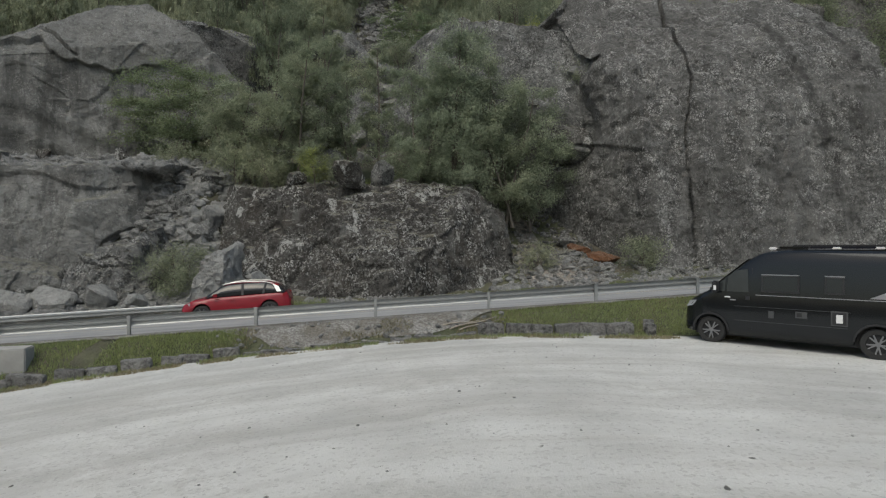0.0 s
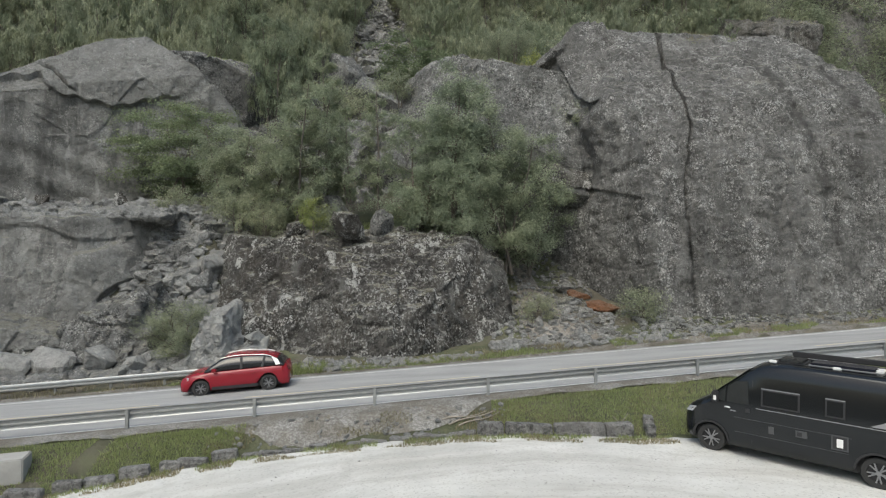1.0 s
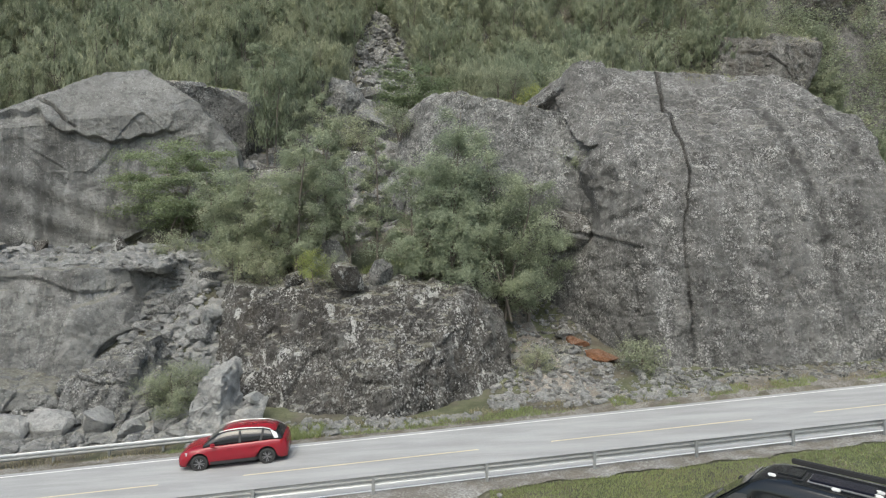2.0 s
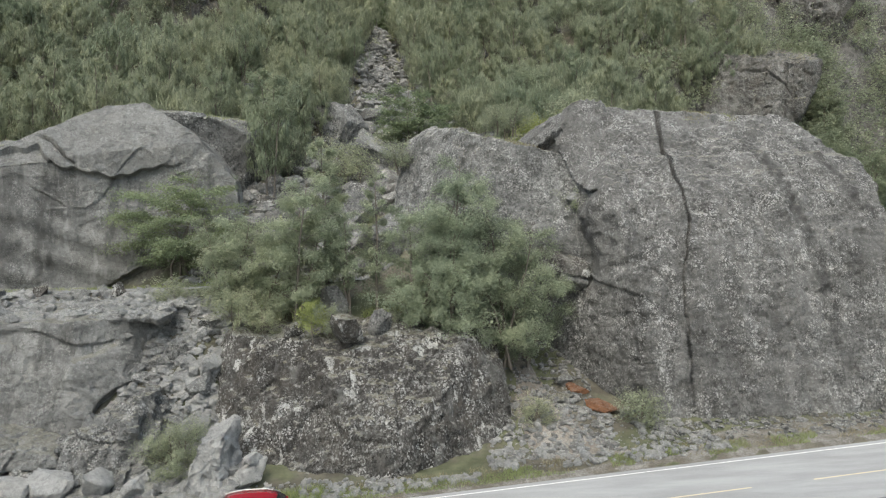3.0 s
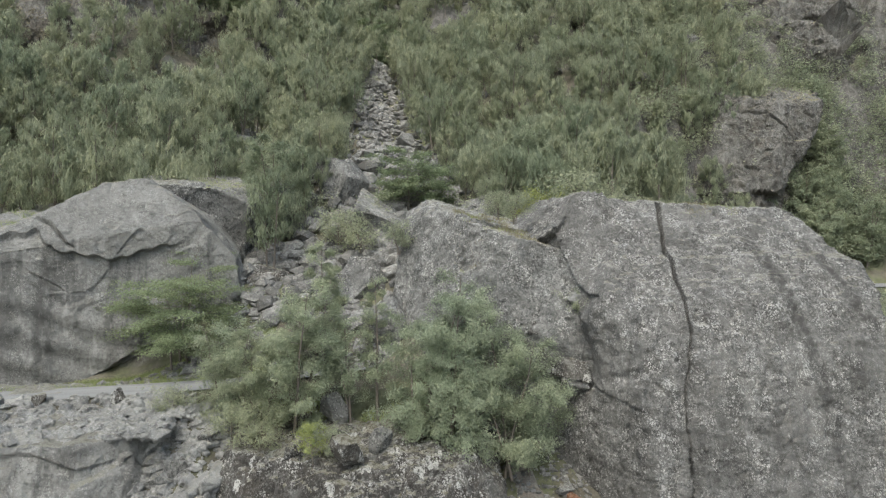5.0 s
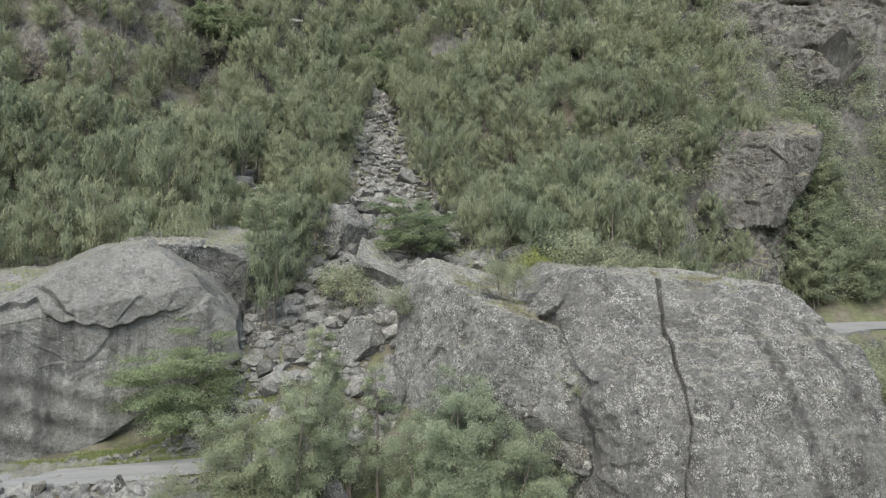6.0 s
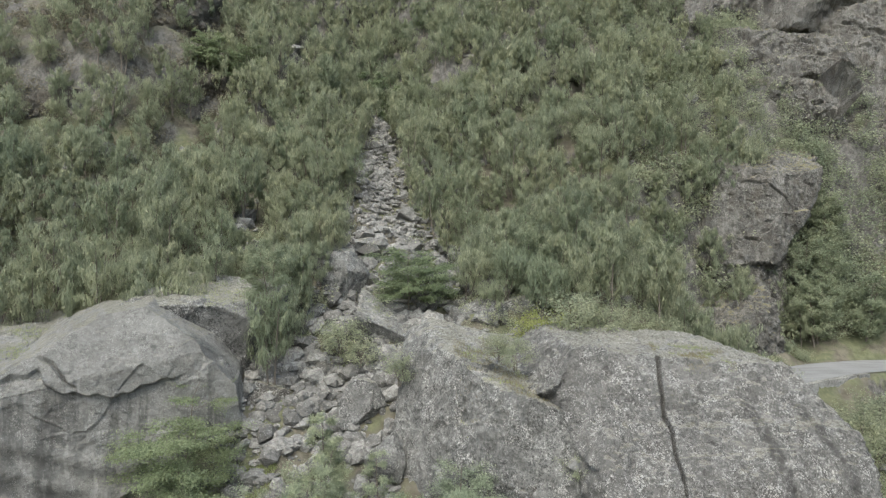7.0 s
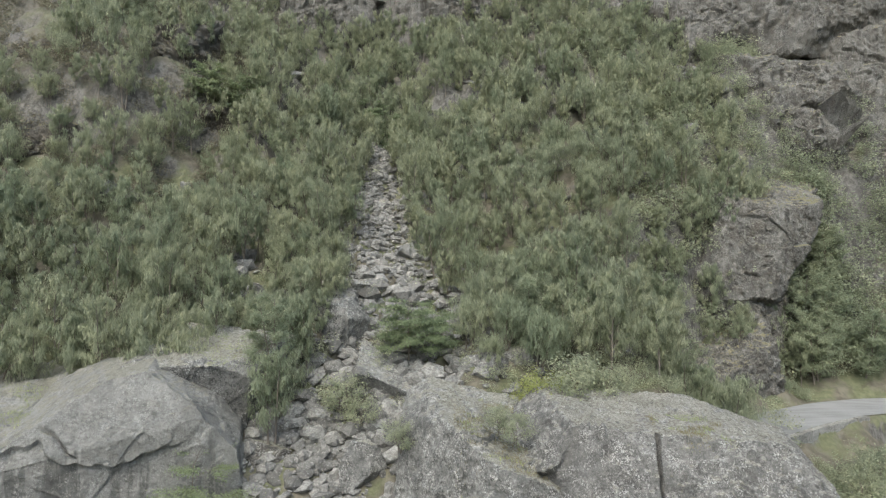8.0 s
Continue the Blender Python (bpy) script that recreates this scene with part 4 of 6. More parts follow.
# ---- trees ----
def tube(pts, radii, sides=5):
    """Vertices and faces of a tapered tube."""
    pts = np.array(pts, float)
    k = len(pts)
    d = np.gradient(pts, axis=0)
    d /= np.linalg.norm(d, axis=1)[:, None] + 1e-9
    ref = np.where(np.abs(d[:, 2:3]) > 0.9, np.array([[1.0, 0, 0]]), np.array([[0, 0, 1.0]]))
    u = np.cross(d, ref)
    u /= np.linalg.norm(u, axis=1)[:, None] + 1e-9
    w = np.cross(d, u)
    a = np.arange(sides) * 2 * math.pi / sides
    v = pts[:, None] + np.array(radii)[:, None, None] * (u[:, None] * np.cos(a)[None, :, None] + w[:, None] * np.sin(a)[None, :, None])
    i, j = np.meshgrid(np.arange(k - 1), np.arange(sides), indexing="ij")
    j2 = (j + 1) % sides
    f = np.stack([i * sides + j, i * sides + j2, (i + 1) * sides + j2, (i + 1) * sides + j], 2).reshape(-1, 4)
    return v.reshape(-1, 3), f


def join(parts):
    vs, fs, n = [], [], 0
    for v, f in parts:
        vs.append(v)
        fs.append(f + n)
        n += len(v)
    return np.concatenate(vs), np.concatenate(fs)


def leaf_sprays(g, centres, out, along, size, turn=0.42, stretch=1.5, wide=0.62, stray=0.6):
    """A small three-cornered leaf at each centre: its face turned roughly along out, its tip roughly along."""
    n = len(centres)
    face = out + g.normal(0, turn, (n, 3))
    face /= np.linalg.norm(face, axis=1)[:, None] + 1e-9
    tip = along + g.normal(0, stray, (n, 3))
    tip -= face * (tip * face).sum(1)[:, None]
    tip /= np.linalg.norm(tip, axis=1)[:, None] + 1e-9
    side = np.cross(face, tip) * wide
    s = size * g.uniform(0.6, 1.3, (n, 1))
    v = np.stack([centres + tip * s * 0.7 * stretch, centres - tip * s * 0.4 * stretch + side * s, centres - tip * s * 0.4 * stretch - side * s], 1)
    return v.reshape(-1, 3), np.arange(3 * n).reshape(-1, 3)


# limbs, lowest limb, rise of a limb, its sag, rise of a twig, flatness of a twig
STYLES = {
    "birch": (24, 0.10, 0.75, 0.25, 0.25, 0.0),
    "sapling": (20, 0.14, 1.3, 0.1, 1.6, 0.0),
    "layer": (24, 0.12, 0.42, 0.3, 0.0, 0.6),
    "bush": (16, 0.02, 0.8, 0.1, 0.5, 0.0),
}


def tree_arrays(seed, height, spread, leaves, leaf, style="birch", stems=1, low=None, twig_n=7):
    """Stems with limbs, limbs with twigs, twigs with leaves, of a tree that stands at the origin."""
    g = np.random.RandomState(seed)
    limbs, lo, rise0, sag, twig_rise, flat = STYLES[style]
    lo = lo if low is None else low
    limbs = int(limbs * (1.0 if stems == 1 else 0.75))
    wood, cents, outs, alongs = [], [], [], []
    for st in range(stems):
        h = height * (1.0 if st == 0 else g.uniform(0.68, 0.96))
        lean = g.normal(0, 0.04 if stems == 1 else 0.13, 2)
        bx = g.normal(0, 0.0 if stems == 1 else 0.14 * spread, 2)
        k = 8
        t = np.linspace(0, 1, k)
        wob = np.cumsum(g.normal(0, 0.03 * spread, (k, 2)), 0)
        wob -= wob[0]
        spine = np.stack([bx[0] + lean[0] * h * t + wob[:, 0], bx[1] + lean[1] * h * t + wob[:, 1], h * t - 0.3 * (t == 0)], 1)
        r0 = 0.011 * h + 0.02
        wood.append(tube(spine, r0 * (1 - 0.9 * t) + 0.006, 5))
        for li in range(limbs):
            u = lo + (0.98 - lo) * (li + g.uniform(0, 1)) / limbs
            base = np.array([np.interp(u, t, spine[:, c]) for c in range(3)])
            ang = li * 2.4 + g.normal(0, 0.5)
            prof = {"birch": math.sin(math.pi * min(1, 0.2 + 0.76 * u)) ** 0.6, "sapling": math.sin(math.pi * min(1, 0.3 + 0.64 * u)) ** 0.7, "layer": math.sin(math.pi * min(1, 0.3 + 0.62 * u)) ** 0.6, "bush": math.cos(u * 1.45) ** 0.5}[style]
            ln = spread * prof * g.uniform(0.6, 1.12) + 0.15
            rise = rise0 + g.normal(0, 0.15)
            s = np.linspace(0, 1, 4)
            limb = base + np.stack([np.cos(ang) * ln * s, np.sin(ang) * ln * s, ln * (rise * s - sag * s * s)], 1)
            wood.append(tube(limb, 0.28 * r0 * (1 - u * 0.6) * (1 - 0.85 * s) + 0.004, 3))
            for tw in range(twig_n):
                w0 = g.uniform(0.25, 1.0)
                root = np.array([np.interp(w0, s, limb[:, c]) for c in range(3)])
                ta = ang + g.normal(0, 0.9)
                tl = (0.22 * spread + 0.22 * ln) * g.uniform(0.6, 1.3)
                d = np.array([np.cos(ta), np.sin(ta), twig_rise + g.normal(0, 0.35 * (1 - flat))])
                d /= np.linalg.norm(d)
                m = max(3, int(leaves / stems / limbs / twig_n * (0.4 + 0.85 * prof) * g.uniform(0.5, 1.5)))
                q = g.uniform(0.0, 1.0, m) ** 0.8
                c = root + d * tl * q[:, None]
                c[:, 2] -= 0.25 * tl * q * q * (1 - flat) * (style == "birch")
                puff = g.normal(0, 1, (m, 3)) * (0.05 + 0.17 * tl)
                puff[:, 2] *= 1 - flat
                c += puff
                axis_at = np.array([np.interp(np.clip(c[:, 2] / h, 0, 1), t, spine[:, i]) for i in (0, 1)]).T
                away = np.zeros((m, 3))
                away[:, :2] = (c[:, :2] - axis_at) / spread
                away[:, 2] = (0.25 if style == "sapling" else 0.55 + 0.5 * u) + 1.6 * flat
                cents.append(c)
                outs.append(away + puff / (0.05 + 0.17 * tl) * 0.25)
                alongs.append(np.repeat(d[None], m, 0) if style != "birch" else np.repeat(np.array([[d[0], d[1], -0.6]]), m, 0))
    c, o, a = (np.concatenate(v) for v in (cents, outs, alongs))
    o /= np.linalg.norm(o, axis=1)[:, None] + 1e-9
    if style == "sapling":
        return join(wood), leaf_sprays(g, c, o, a + (0, 0, 1.2), leaf, 0.3, 2.8, 0.27, 0.22)
    return join(wood), leaf_sprays(g, c, o, a, leaf)


def tree(name, arrays, at, leafmat, label, category="tree", group="", scale=1.0, turn=0.0, sink=0.15):
    """An Empty at the foot, with trunk and crown under it."""
    (tv, tf), (lv, lf) = arrays
    base = new(name)
    a = new("trunk", mesh_np("trunk", tv, tf, BARK, True))
    b = new("crown", mesh_np("crown", lv, lf, leafmat))
    a.parent = b.parent = base
    base.matrix_world = pose(at[0], at[1], at[2] - sink, 0, 0, turn) @ Matrix.Diagonal((scale, scale, scale, 1))
    return tagged(base, label, category, group)


# the birches in front of the cliff
for k, (x, y, z, h, sp, leaves, leaf, stems, mat) in enumerate([
    (-14.3, 37.6, 7.2, 6.8, 1.6, 18000, 0.062, 3, LEAF_PALE), (-12.2, 37.4, 6.8, 9.2, 2.1, 34000, 0.062, 3, LEAF_NEAR), (-9.7, 37.8, 6.9, 10.2, 2.1, 38000, 0.062, 3, LEAF_NEAR), (-7.7, 39.4, 7.6, 12.0, 1.35, 17000, 0.065, 1, LEAF_NEAR),
    (-6.0, 38.2, 7.4, 7.4, 1.2, 9000, 0.062, 2, LEAF_NEAR), (-4.3, 39.0, 7.4, 9.6, 1.1, 9000, 0.062, 1, LEAF_NEAR), (-2.0, 36.8, 6.0, 10.2, 2.2, 40000, 0.062, 3, LEAF_NEAR), (1.1, 36.0, 5.4, 12.0, 2.7, 62000, 0.062, 4, LEAF_NEAR), (4.0, 36.4, 4.8, 11.2, 2.4, 46000, 0.062, 3, LEAF_NEAR),
    (5.9, 37.2, 4.6, 7.4, 1.7, 17000, 0.062, 2, LEAF_NEAR)]):
    tree("birch", tree_arrays(100 + k, h, sp, leaves, leaf, "birch", stems, 0.03 if stems > 2 else 0.2), (x, y, z), mat, "leafy green birch with several slim stems on the ledge", "tree", "birches on the ledge", sink=0.6)
tree("rowan", tree_arrays(120, 9.3, 4.4, 40000, 0.085, "layer", 3), (-21.4, 46.2, 9.3), LEAF_ROWAN, "broad dark green tree with layered boughs against the boulder")
tree("bush", tree_arrays(121, 2.7, 1.3, 14000, 0.04, "bush", 4), (-13.4, 28.7, -0.4), LEAF, "dense green bush beside the guard rail", "bush", scale=1.1)
tree("bush", tree_arrays(125, 2.0, 0.8, 2600, 0.05, "birch", 1), (-7.4, 33.2, 6.4), LEAF_LIME, "young yellow-green sapling on top of the dark slab", "bush")
tree("rowan", tree_arrays(122, 7.6, 4.6, 22000, 0.12, "layer", 3), (-3.6, 68, land1(-3.6, 68)), LEAF_ROWAN, "broad green tree with layered boughs on the scree")
tree("alder", tree_arrays(123, 11.0, 3.0, 20000, 0.11, "birch", 2, 0.03), (11.6, 69.5, land1(11.6, 69.5)), LEAF_DARK, "dense dark green alder at the edge of the wood")
tree("alder", tree_arrays(124, 11.0, 2.6, 15000, 0.11, "birch", 2, 0.03), (-18.0, 62.0, land1(-18, 62.0) + 0.3), LEAF_DARK, "dense green tree beside the boulder")
HEAD = tree_arrays(127, 8.0, 3.6, 6000, 0.19, "layer", 2)
head_tree = tree("rowan", HEAD, (-11.6, 120.5, land1(-11.6, 120.5)), LEAF_ROWAN, "dark green tree with layered boughs in the wood", "tree", "dark trees in the wood")
for k, (x, y) in enumerate([(-8.2, 121.5), (-41.5, 111.0), (-44.5, 109.0), (-38.5, 113.5), (-14.8, 123.0)]):
    copy_thing(head_tree, pose(x, y, land1(x, y) - 0.2, 0, 0, 80 * k))

BUSHES = [tree_arrays(140 + k, 2.2, 1.5, 3000, 0.07, "bush", 3, twig_n=5) for k in range(3)]


def bush(x, y, z, scale, k, mat=LEAF_PALE, label="small green bush growing in a crevice"):
    return tree("bush", BUSHES[k % 3], (x, y, z), mat, label, "bush", "bushes on the rocks", scale, 57 * k)


for k, (x, y, z, sc) in enumerate([(12.2, 54.2, 20.6, 2.1), (15.2, 55.2, 20.6, 1.7), (17.4, 56.5, 20.8, 1.3), (4.6, 46.5, 21.2, 0.8), (5.8, 45.4, 20.8, 0.9), (-3.8, 50.5, 18.4, 1.0), (-10.5, 60.5, 18.2, 1.8), (-8.3, 58.5, 17.6, 1.4),
                                   (9.6, 40.2, 13.6, 0.8), (11.4, 32.6, 1.1, 0.9), (5.5, 33.2, 1.2, 0.7), (-6.6, 34.0, 6.4, 0.7), (-12.5, 35.6, 6.6, 1.0), (-10.8, 35.0, 6.2, 0.8), (-17.6, 37.2, 7.6, 0.8)]):
    bush(x, y, z, sc, k, LEAF_PALE if k % 3 else LEAF)
bush(9.4, 54.6, 20.4, 1.5, 1, LEAF_LIME, "bright yellow-green bush above the cliff")
for k in range(26):
    x, y = g.uniform(33, 56), g.uniform(46, 66)
    bush(x, y, land1(x, y), g.uniform(0.6, 1.3), k, LEAF if k % 2 else LEAF_PALE, "green shrub on the slope below the lane")

for k, (x, y, sc) in enumerate([(42.5, 58, 1.9), (45.5, 60.5, 2.2), (48.5, 62, 2.0), (40.5, 55.5, 1.5), (51, 64, 1.8), (44, 63, 1.5), (37, 53, 1.2)]):
    bush(x, y, land1(x, y), sc, k, LEAF, "leafy green shrub on the bank below the lane")
# the wood on the hillside
WOOD = [(8.0, 1.9, 1), (9.0, 2.2, 2), (7.0, 2.1, 2), (8.4, 1.8, 1), (6.0, 2.3, 3), (9.6, 2.3, 2)]
FAR_KINDS = [tree_arrays(200 + k, h, sp, 1400, 0.262, "sapling", st, twig_n=4) for k, (h, sp, st) in enumerate(WOOD)]
KINDS = [tree_arrays(200 + k, h, sp, 2800, 0.192, "sapling", st, twig_n=5) for k, (h, sp, st) in enumerate(WOOD)]


def wood_spots():
    g = np.random.RandomState(77)
    out = []
    for _ in range(15000):
        x, y = g.uniform(-75, 62), g.uniform(56, 146)
        gap = np.interp(y, [56, 64, 74, 84, 95, 108, 114, 118], [7, 9, 9, 6.5, 4.6, 3.2, 1.5, 0])
        mid = np.interp(y, [56, 64, 74, 84, 95, 110, 122], [-9, -7, -5, -7, -10.5, -12, -12])
        if abs(x - mid) < gap or (x < -17 and y < 59 - 0.1 * x * 0) or (-32 < x < -17 and y < 68 and x > -26):
            continue
        if x > -2 and y < np.interp(x, [-2, 8, 30], [66, 62, 60.5]) or (x > 33 and y < 88) or x > 57:
            continue
        thin = 0.0
        if x < -38 and y > 88 + 0.3 * (x + 38):
            thin = 0.9
        if x > 30 and y > 100:
            thin = 0.6
        if x > 36:
            thin = max(thin, 0.7)
        if y > 116 and not -24 < x < 30:
            thin = max(thin, 0.8)
        if g.uniform() < thin:
            continue
        if all((x - a) ** 2 + (y - b) ** 2 > (2.9 if y < 114 else 2.3) ** 2 for a, b in out):
            out.append((x, y))
    return out


SPOTS = sorted(wood_spots(), key=lambda p: p[1])
zs = land(np.array([p[0] for p in SPOTS]), np.array([p[1] for p in SPOTS]))
g = np.random.RandomState(78)
first = {}
far_crowns = {mat: ([], [], [0]) for mat in (LEAF, LEAF_DARK, LEAF_PALE)}
far_trunks = ([], [], [0])


def gather(store, v, f):
    store[0].append(v)
    store[1].append(f + store[2][0])
    store[2][0] += len(v)


for i, ((x, y), z) in enumerate(zip(SPOTS, zs)):
    k = g.randint(0, 6)
    mat = (LEAF, LEAF, LEAF_DARK, LEAF_PALE)[g.randint(0, 4)]
    sc, turn = g.uniform(0.65, 1.2) * (0.9 if y > 118 else 1.0), g.uniform(0, 360)
    if i < 290:
        if (k, mat) not in first:
            first[(k, mat)] = tree("birch", KINDS[k], (x, y, z), mat, "slim green birch in the hillside wood", "tree", "wood on the hillside", sc, turn)
        else:
            m = pose(x, y, z - 0.15, 0, 0, turn)
            c = copy_thing(first[(k, mat)], m)
            c.scale = (sc, sc, sc)
    else:
        (tv, tf), (lv, lf) = FAR_KINDS[k]
        c, s = math.cos(turn), math.sin(turn)
        rot = np.array([[c, s, 0], [-s, c, 0], [0, 0, 1]]) * sc
        gather(far_crowns[mat], lv @ rot + (x, y, z), lf)
        gather(far_trunks, tv[:40] @ rot + (x, y, z), tf[:35])
far = new("far_wood")
tagged(far, "dense green birch wood higher on the hillside", "wood", kind="stuff")
for name, (v, f, _), mat in [("crowns", store, mat) for mat, store in far_crowns.items()] + [("trunks", far_trunks, BARK)]:
    ob = new(name, mesh_np(name, np.concatenate(v), np.concatenate(f), mat))
    ob.parent = far


# ---- guard rails ----
def box(bm, x0, x1, y0, y1, z0, z1):
    vs = [bm.verts.new(p) for p in ((x0, y0, z0), (x1, y0, z0), (x1, y1, z0), (x0, y1, z0), (x0, y0, z1), (x1, y0, z1), (x1, y1, z1), (x0, y1, z1))]
    for f in ((3, 2, 1, 0), (4, 5, 6, 7), (0, 1, 5, 4), (1, 2, 6, 5), (2, 3, 7, 6), (3, 0, 4, 7)):
        bm.faces.new([vs[i] for i in f])
    return vs


def beam(bm, p, q, side=-1, top=0.74, height=0.31):
    """A corrugated beam from p to q, each a point on the ground."""
    prof = [(0.0, 0), (0.02, 0.03), (0.075, 0.06), (0.075, 0.105), (0.02, 0.14), (0.02, 0.17), (0.075, 0.205), (0.075, 0.25), (0.02, 0.28), (0.0, 0.31)]
    p, q = Vector(p), Vector(q)
    d = (q - p).normalized()
    nrm = Vector((d.y, -d.x, 0)) * -side
    rows = []
    for e in (p, q):
        rows.append([bm.verts.new(e + nrm * a + Vector((0, 0, top - height + b))) for a, b in prof] + [bm.verts.new(e + nrm * (a - 0.006) + Vector((0, 0, top - height + b))) for a, b in reversed(prof)])
    n = len(rows[0])
    for k in range(n):
        bm.faces.new((rows[0][k], rows[0][(k + 1) % n], rows[1][(k + 1) % n], rows[1][k]))


def guard_rail(xs, yfun, side, label, drop=0.0):
    base = new("guard_rail")
    base.location = (xs[0], float(yfun(xs[0])), float(road_z(xs[0], yfun(xs[0]))) - drop)
    tagged(base, label, "guard rail")
    o = Vector(base.location)
    at = lambda x: Vector((x, float(yfun(x)), float(road_z(x, yfun(x))) - 0.05 - drop)) - o
    post_me = None
    for x in xs:
        if post_me is None:
            bm = bmesh.new()
            box(bm, -0.05, 0.05, -0.035, -0.028, -0.5, 0.76)
            box(bm, -0.05, 0.05, 0.028, 0.035, -0.5, 0.76)
            box(bm, -0.05, -0.043, -0.028, 0.028, -0.5, 0.76)
            box(bm, -0.03, 0.03, -0.10 if side < 0 else 0.035, -0.035 if side < 0 else 0.10, 0.5, 0.68)
            post_me = part("post", bm, STEEL, base)
            post_me.location = at(x)
        else:
            ob = new("post", post_me.data)
            ob.parent = base
            ob.location = at(x)
    for a, b in zip(xs, xs[1:]):
        bm = bmesh.new()
        off = Vector((0, 0.10 if side > 0 else -0.10, 0))
        beam(bm, at(a) + off, at(b + 0.02) + off, side)
        part("beam", bm, STEEL, base)
    return base


guard_rail(list(np.arange(-2.25 - 3.82 * 9, 60, 3.82)), lambda x: 19.4 + 0.14 * np.clip(x, -40, 45), 1, "long galvanised steel guard rail between road and parking area", 0.08)
guard_rail(list(np.arange(-10.2 - 2.2 * 16, -10.1, 2.2)), lambda x: 26.0 + 0.16 * (x + 10.0), -1, "galvanised steel guard rail below the rock face", 0.1)


# ---- crags on the hillside ----
def crag(name, c, size, seed, mat, label, lean=0.15, n=9, shear=0.35):
    """A crag that juts from the slope, built of broken blocks."""
    r = random.Random(seed)
    base = new(name)
    base.location = (c[0], c[1], c[2] - size[2])
    tagged(base, label, "crag")
    a, b, h = size
    mass = [((0, -b * 0.75, h), (r.uniform(-0.15, 0.15), -1, lean)), ((-a, 0, h), (-1, -r.uniform(0.1, 0.5), r.uniform(0.0, 0.3))), ((a, 0, h), (1, -r.uniform(0.1, 0.4), r.uniform(-0.1, 0.2))),
            ((0, 0, 2 * h), (r.uniform(-0.2, 0.2), -0.4, 1)), ((0, b, h), (0, 1, 0)), ((0, 0, -1), (0, 0, -1)), ((a * 0.6, -b * 0.5, h * 1.5), (0.5, -0.7, 0.4)), ((-a * 0.6, -b * 0.5, h * 1.3), (-0.6, -0.8, 0.3)), ((a * 0.3, -b * 0.7, h * 0.5), (0.3, -1, -0.3))]
    me = rock_mesh("rock_mass", (0, 0, h), mass, mat, n=30, sharp=30, rough=0.5, scale=3.2, facet=1.1, seed=seed, fine=0.25)
    ob = new("rock_mass", me)
    ob.parent = base
    ob.location = (0, 0, h)
    cols, rows = 3, 2
    for i in range(cols):
        for k in range(rows):
            u, w = (i + 0.5) / cols * 2 - 1, (k + 0.5) / rows * 2 - 1
            sx, sz = a / cols * r.uniform(0.7, 1.3), h / rows * r.uniform(0.7, 1.3)
            sy = b * r.uniform(0.55, 0.9)
            at = (a * u + r.gauss(0, 0.08) * a + shear * w * h * 0.3, b * (0.45 + lean * (w + 1) * h / b * 0.5) + r.uniform(-0.3, 0.25) * b, h * w + r.gauss(0, 0.06) * h + h)
            s = min(sx, sy, sz)
            me = rock_mesh("block", (0, 0, 0), stone_planes(seed * 31 + i * 7 + k, (sx, sy, sz), 5, 0.3), mat, n=11, sharp=18, rough=0.08 * s, scale=1.2 * s, facet=0.16 * s, seed=seed + 3 * i + k, fine=0.05, front=0.3)
            ob = new("block", me)
            ob.parent = base
            ob.matrix_basis = pose(*at, r.gauss(0, 7), r.gauss(0, 7) + 12 * shear, r.gauss(0, 14))
    return base


rock("crag", (55, 99.5, 37), [
    ((58, 99, 44.8), (0.06, -0.55, 1)), ((52, 94.6, 38), (-0.22, -1, 0.3)), ((62, 96.0, 39), (0.35, -1, 0.1)), ((66.0, 101, 42.5), (1, -0.35, -0.25)), ((59.5, 96, 33), (0.8, -0.5, -0.45)), ((44, 99, 37), (-1, -0.3, 0.5)), ((56, 98, 27), (0, -0.1, -1)), ((57, 108, 38), (0, 1, 0)),
], ROCK_CLIFF, "jutting grey crag with a broken overhang", "crag", n=70, sharp=40, rough=0.3, scale=3.6, facet=0.7, seed=302, fine=0.12)
rock("crag", (51.5, 97, 25), [
    ((51, 92.6, 25), (-0.1, -1, 0.15)), ((56.8, 94, 26), (1, -0.4, -0.12)), ((43.5, 96, 25), (-0.9, -0.4, 0.35)), ((51, 96, 35), (0, -0.25, 1)), ((51, 97, 9), (0, 0, -1)), ((51, 104, 25), (0, 1, 0)), ((54, 92.4, 20), (0.5, -1, 0.3)),
], ROCK_CLIFF, "steep grey rock wall below the jutting crag", "crag", n=60, sharp=40, rough=0.35, scale=3.0, facet=1.0, seed=303, fine=0.2)
rock("crag", (43, 86, 16), [
    ((45, 81.8, 17), (0.45, -0.87, 0.12)), ((50.2, 85, 18), (1, -0.3, 0.08)), ((44, 86, 21.0), (-0.24, -0.25, 1)), ((29, 80, 16), (-1, -0.2, 0.4)), ((43, 86, 8), (0, 0, -1)), ((43, 95, 16), (0, 1, 0)), ((38, 78.2, 15), (0.2, -1, 0.3)),
], ROCK_CLIFF, "broken grey cliff beside the bend of the lane", "crag", n=60, sharp=40, rough=0.35, scale=2.8, facet=1.0, seed=301, fine=0.2)
crag("crag", (73, 117, 55), (7.5, 8.0, 9.5), 304, ROCK_CLIFF, "dark overhanging crag high on the slope", -0.2)
crag("crag", (88, 118, 52), (10, 8.0, 16), 305, ROCK_CLIFF, "tall dark cliff face with pale streaks", 0.45)
crag("crag", (74, 122, 68), (14, 8.0, 8), 306, ROCK_CLIFF, "broad grey cliff step with mossy ledges", 0.5)
crag("crag", (96, 128, 74), (16, 10, 12), 307, ROCK_CLIFF, "high grey cliff with vertical stains", 0.3)
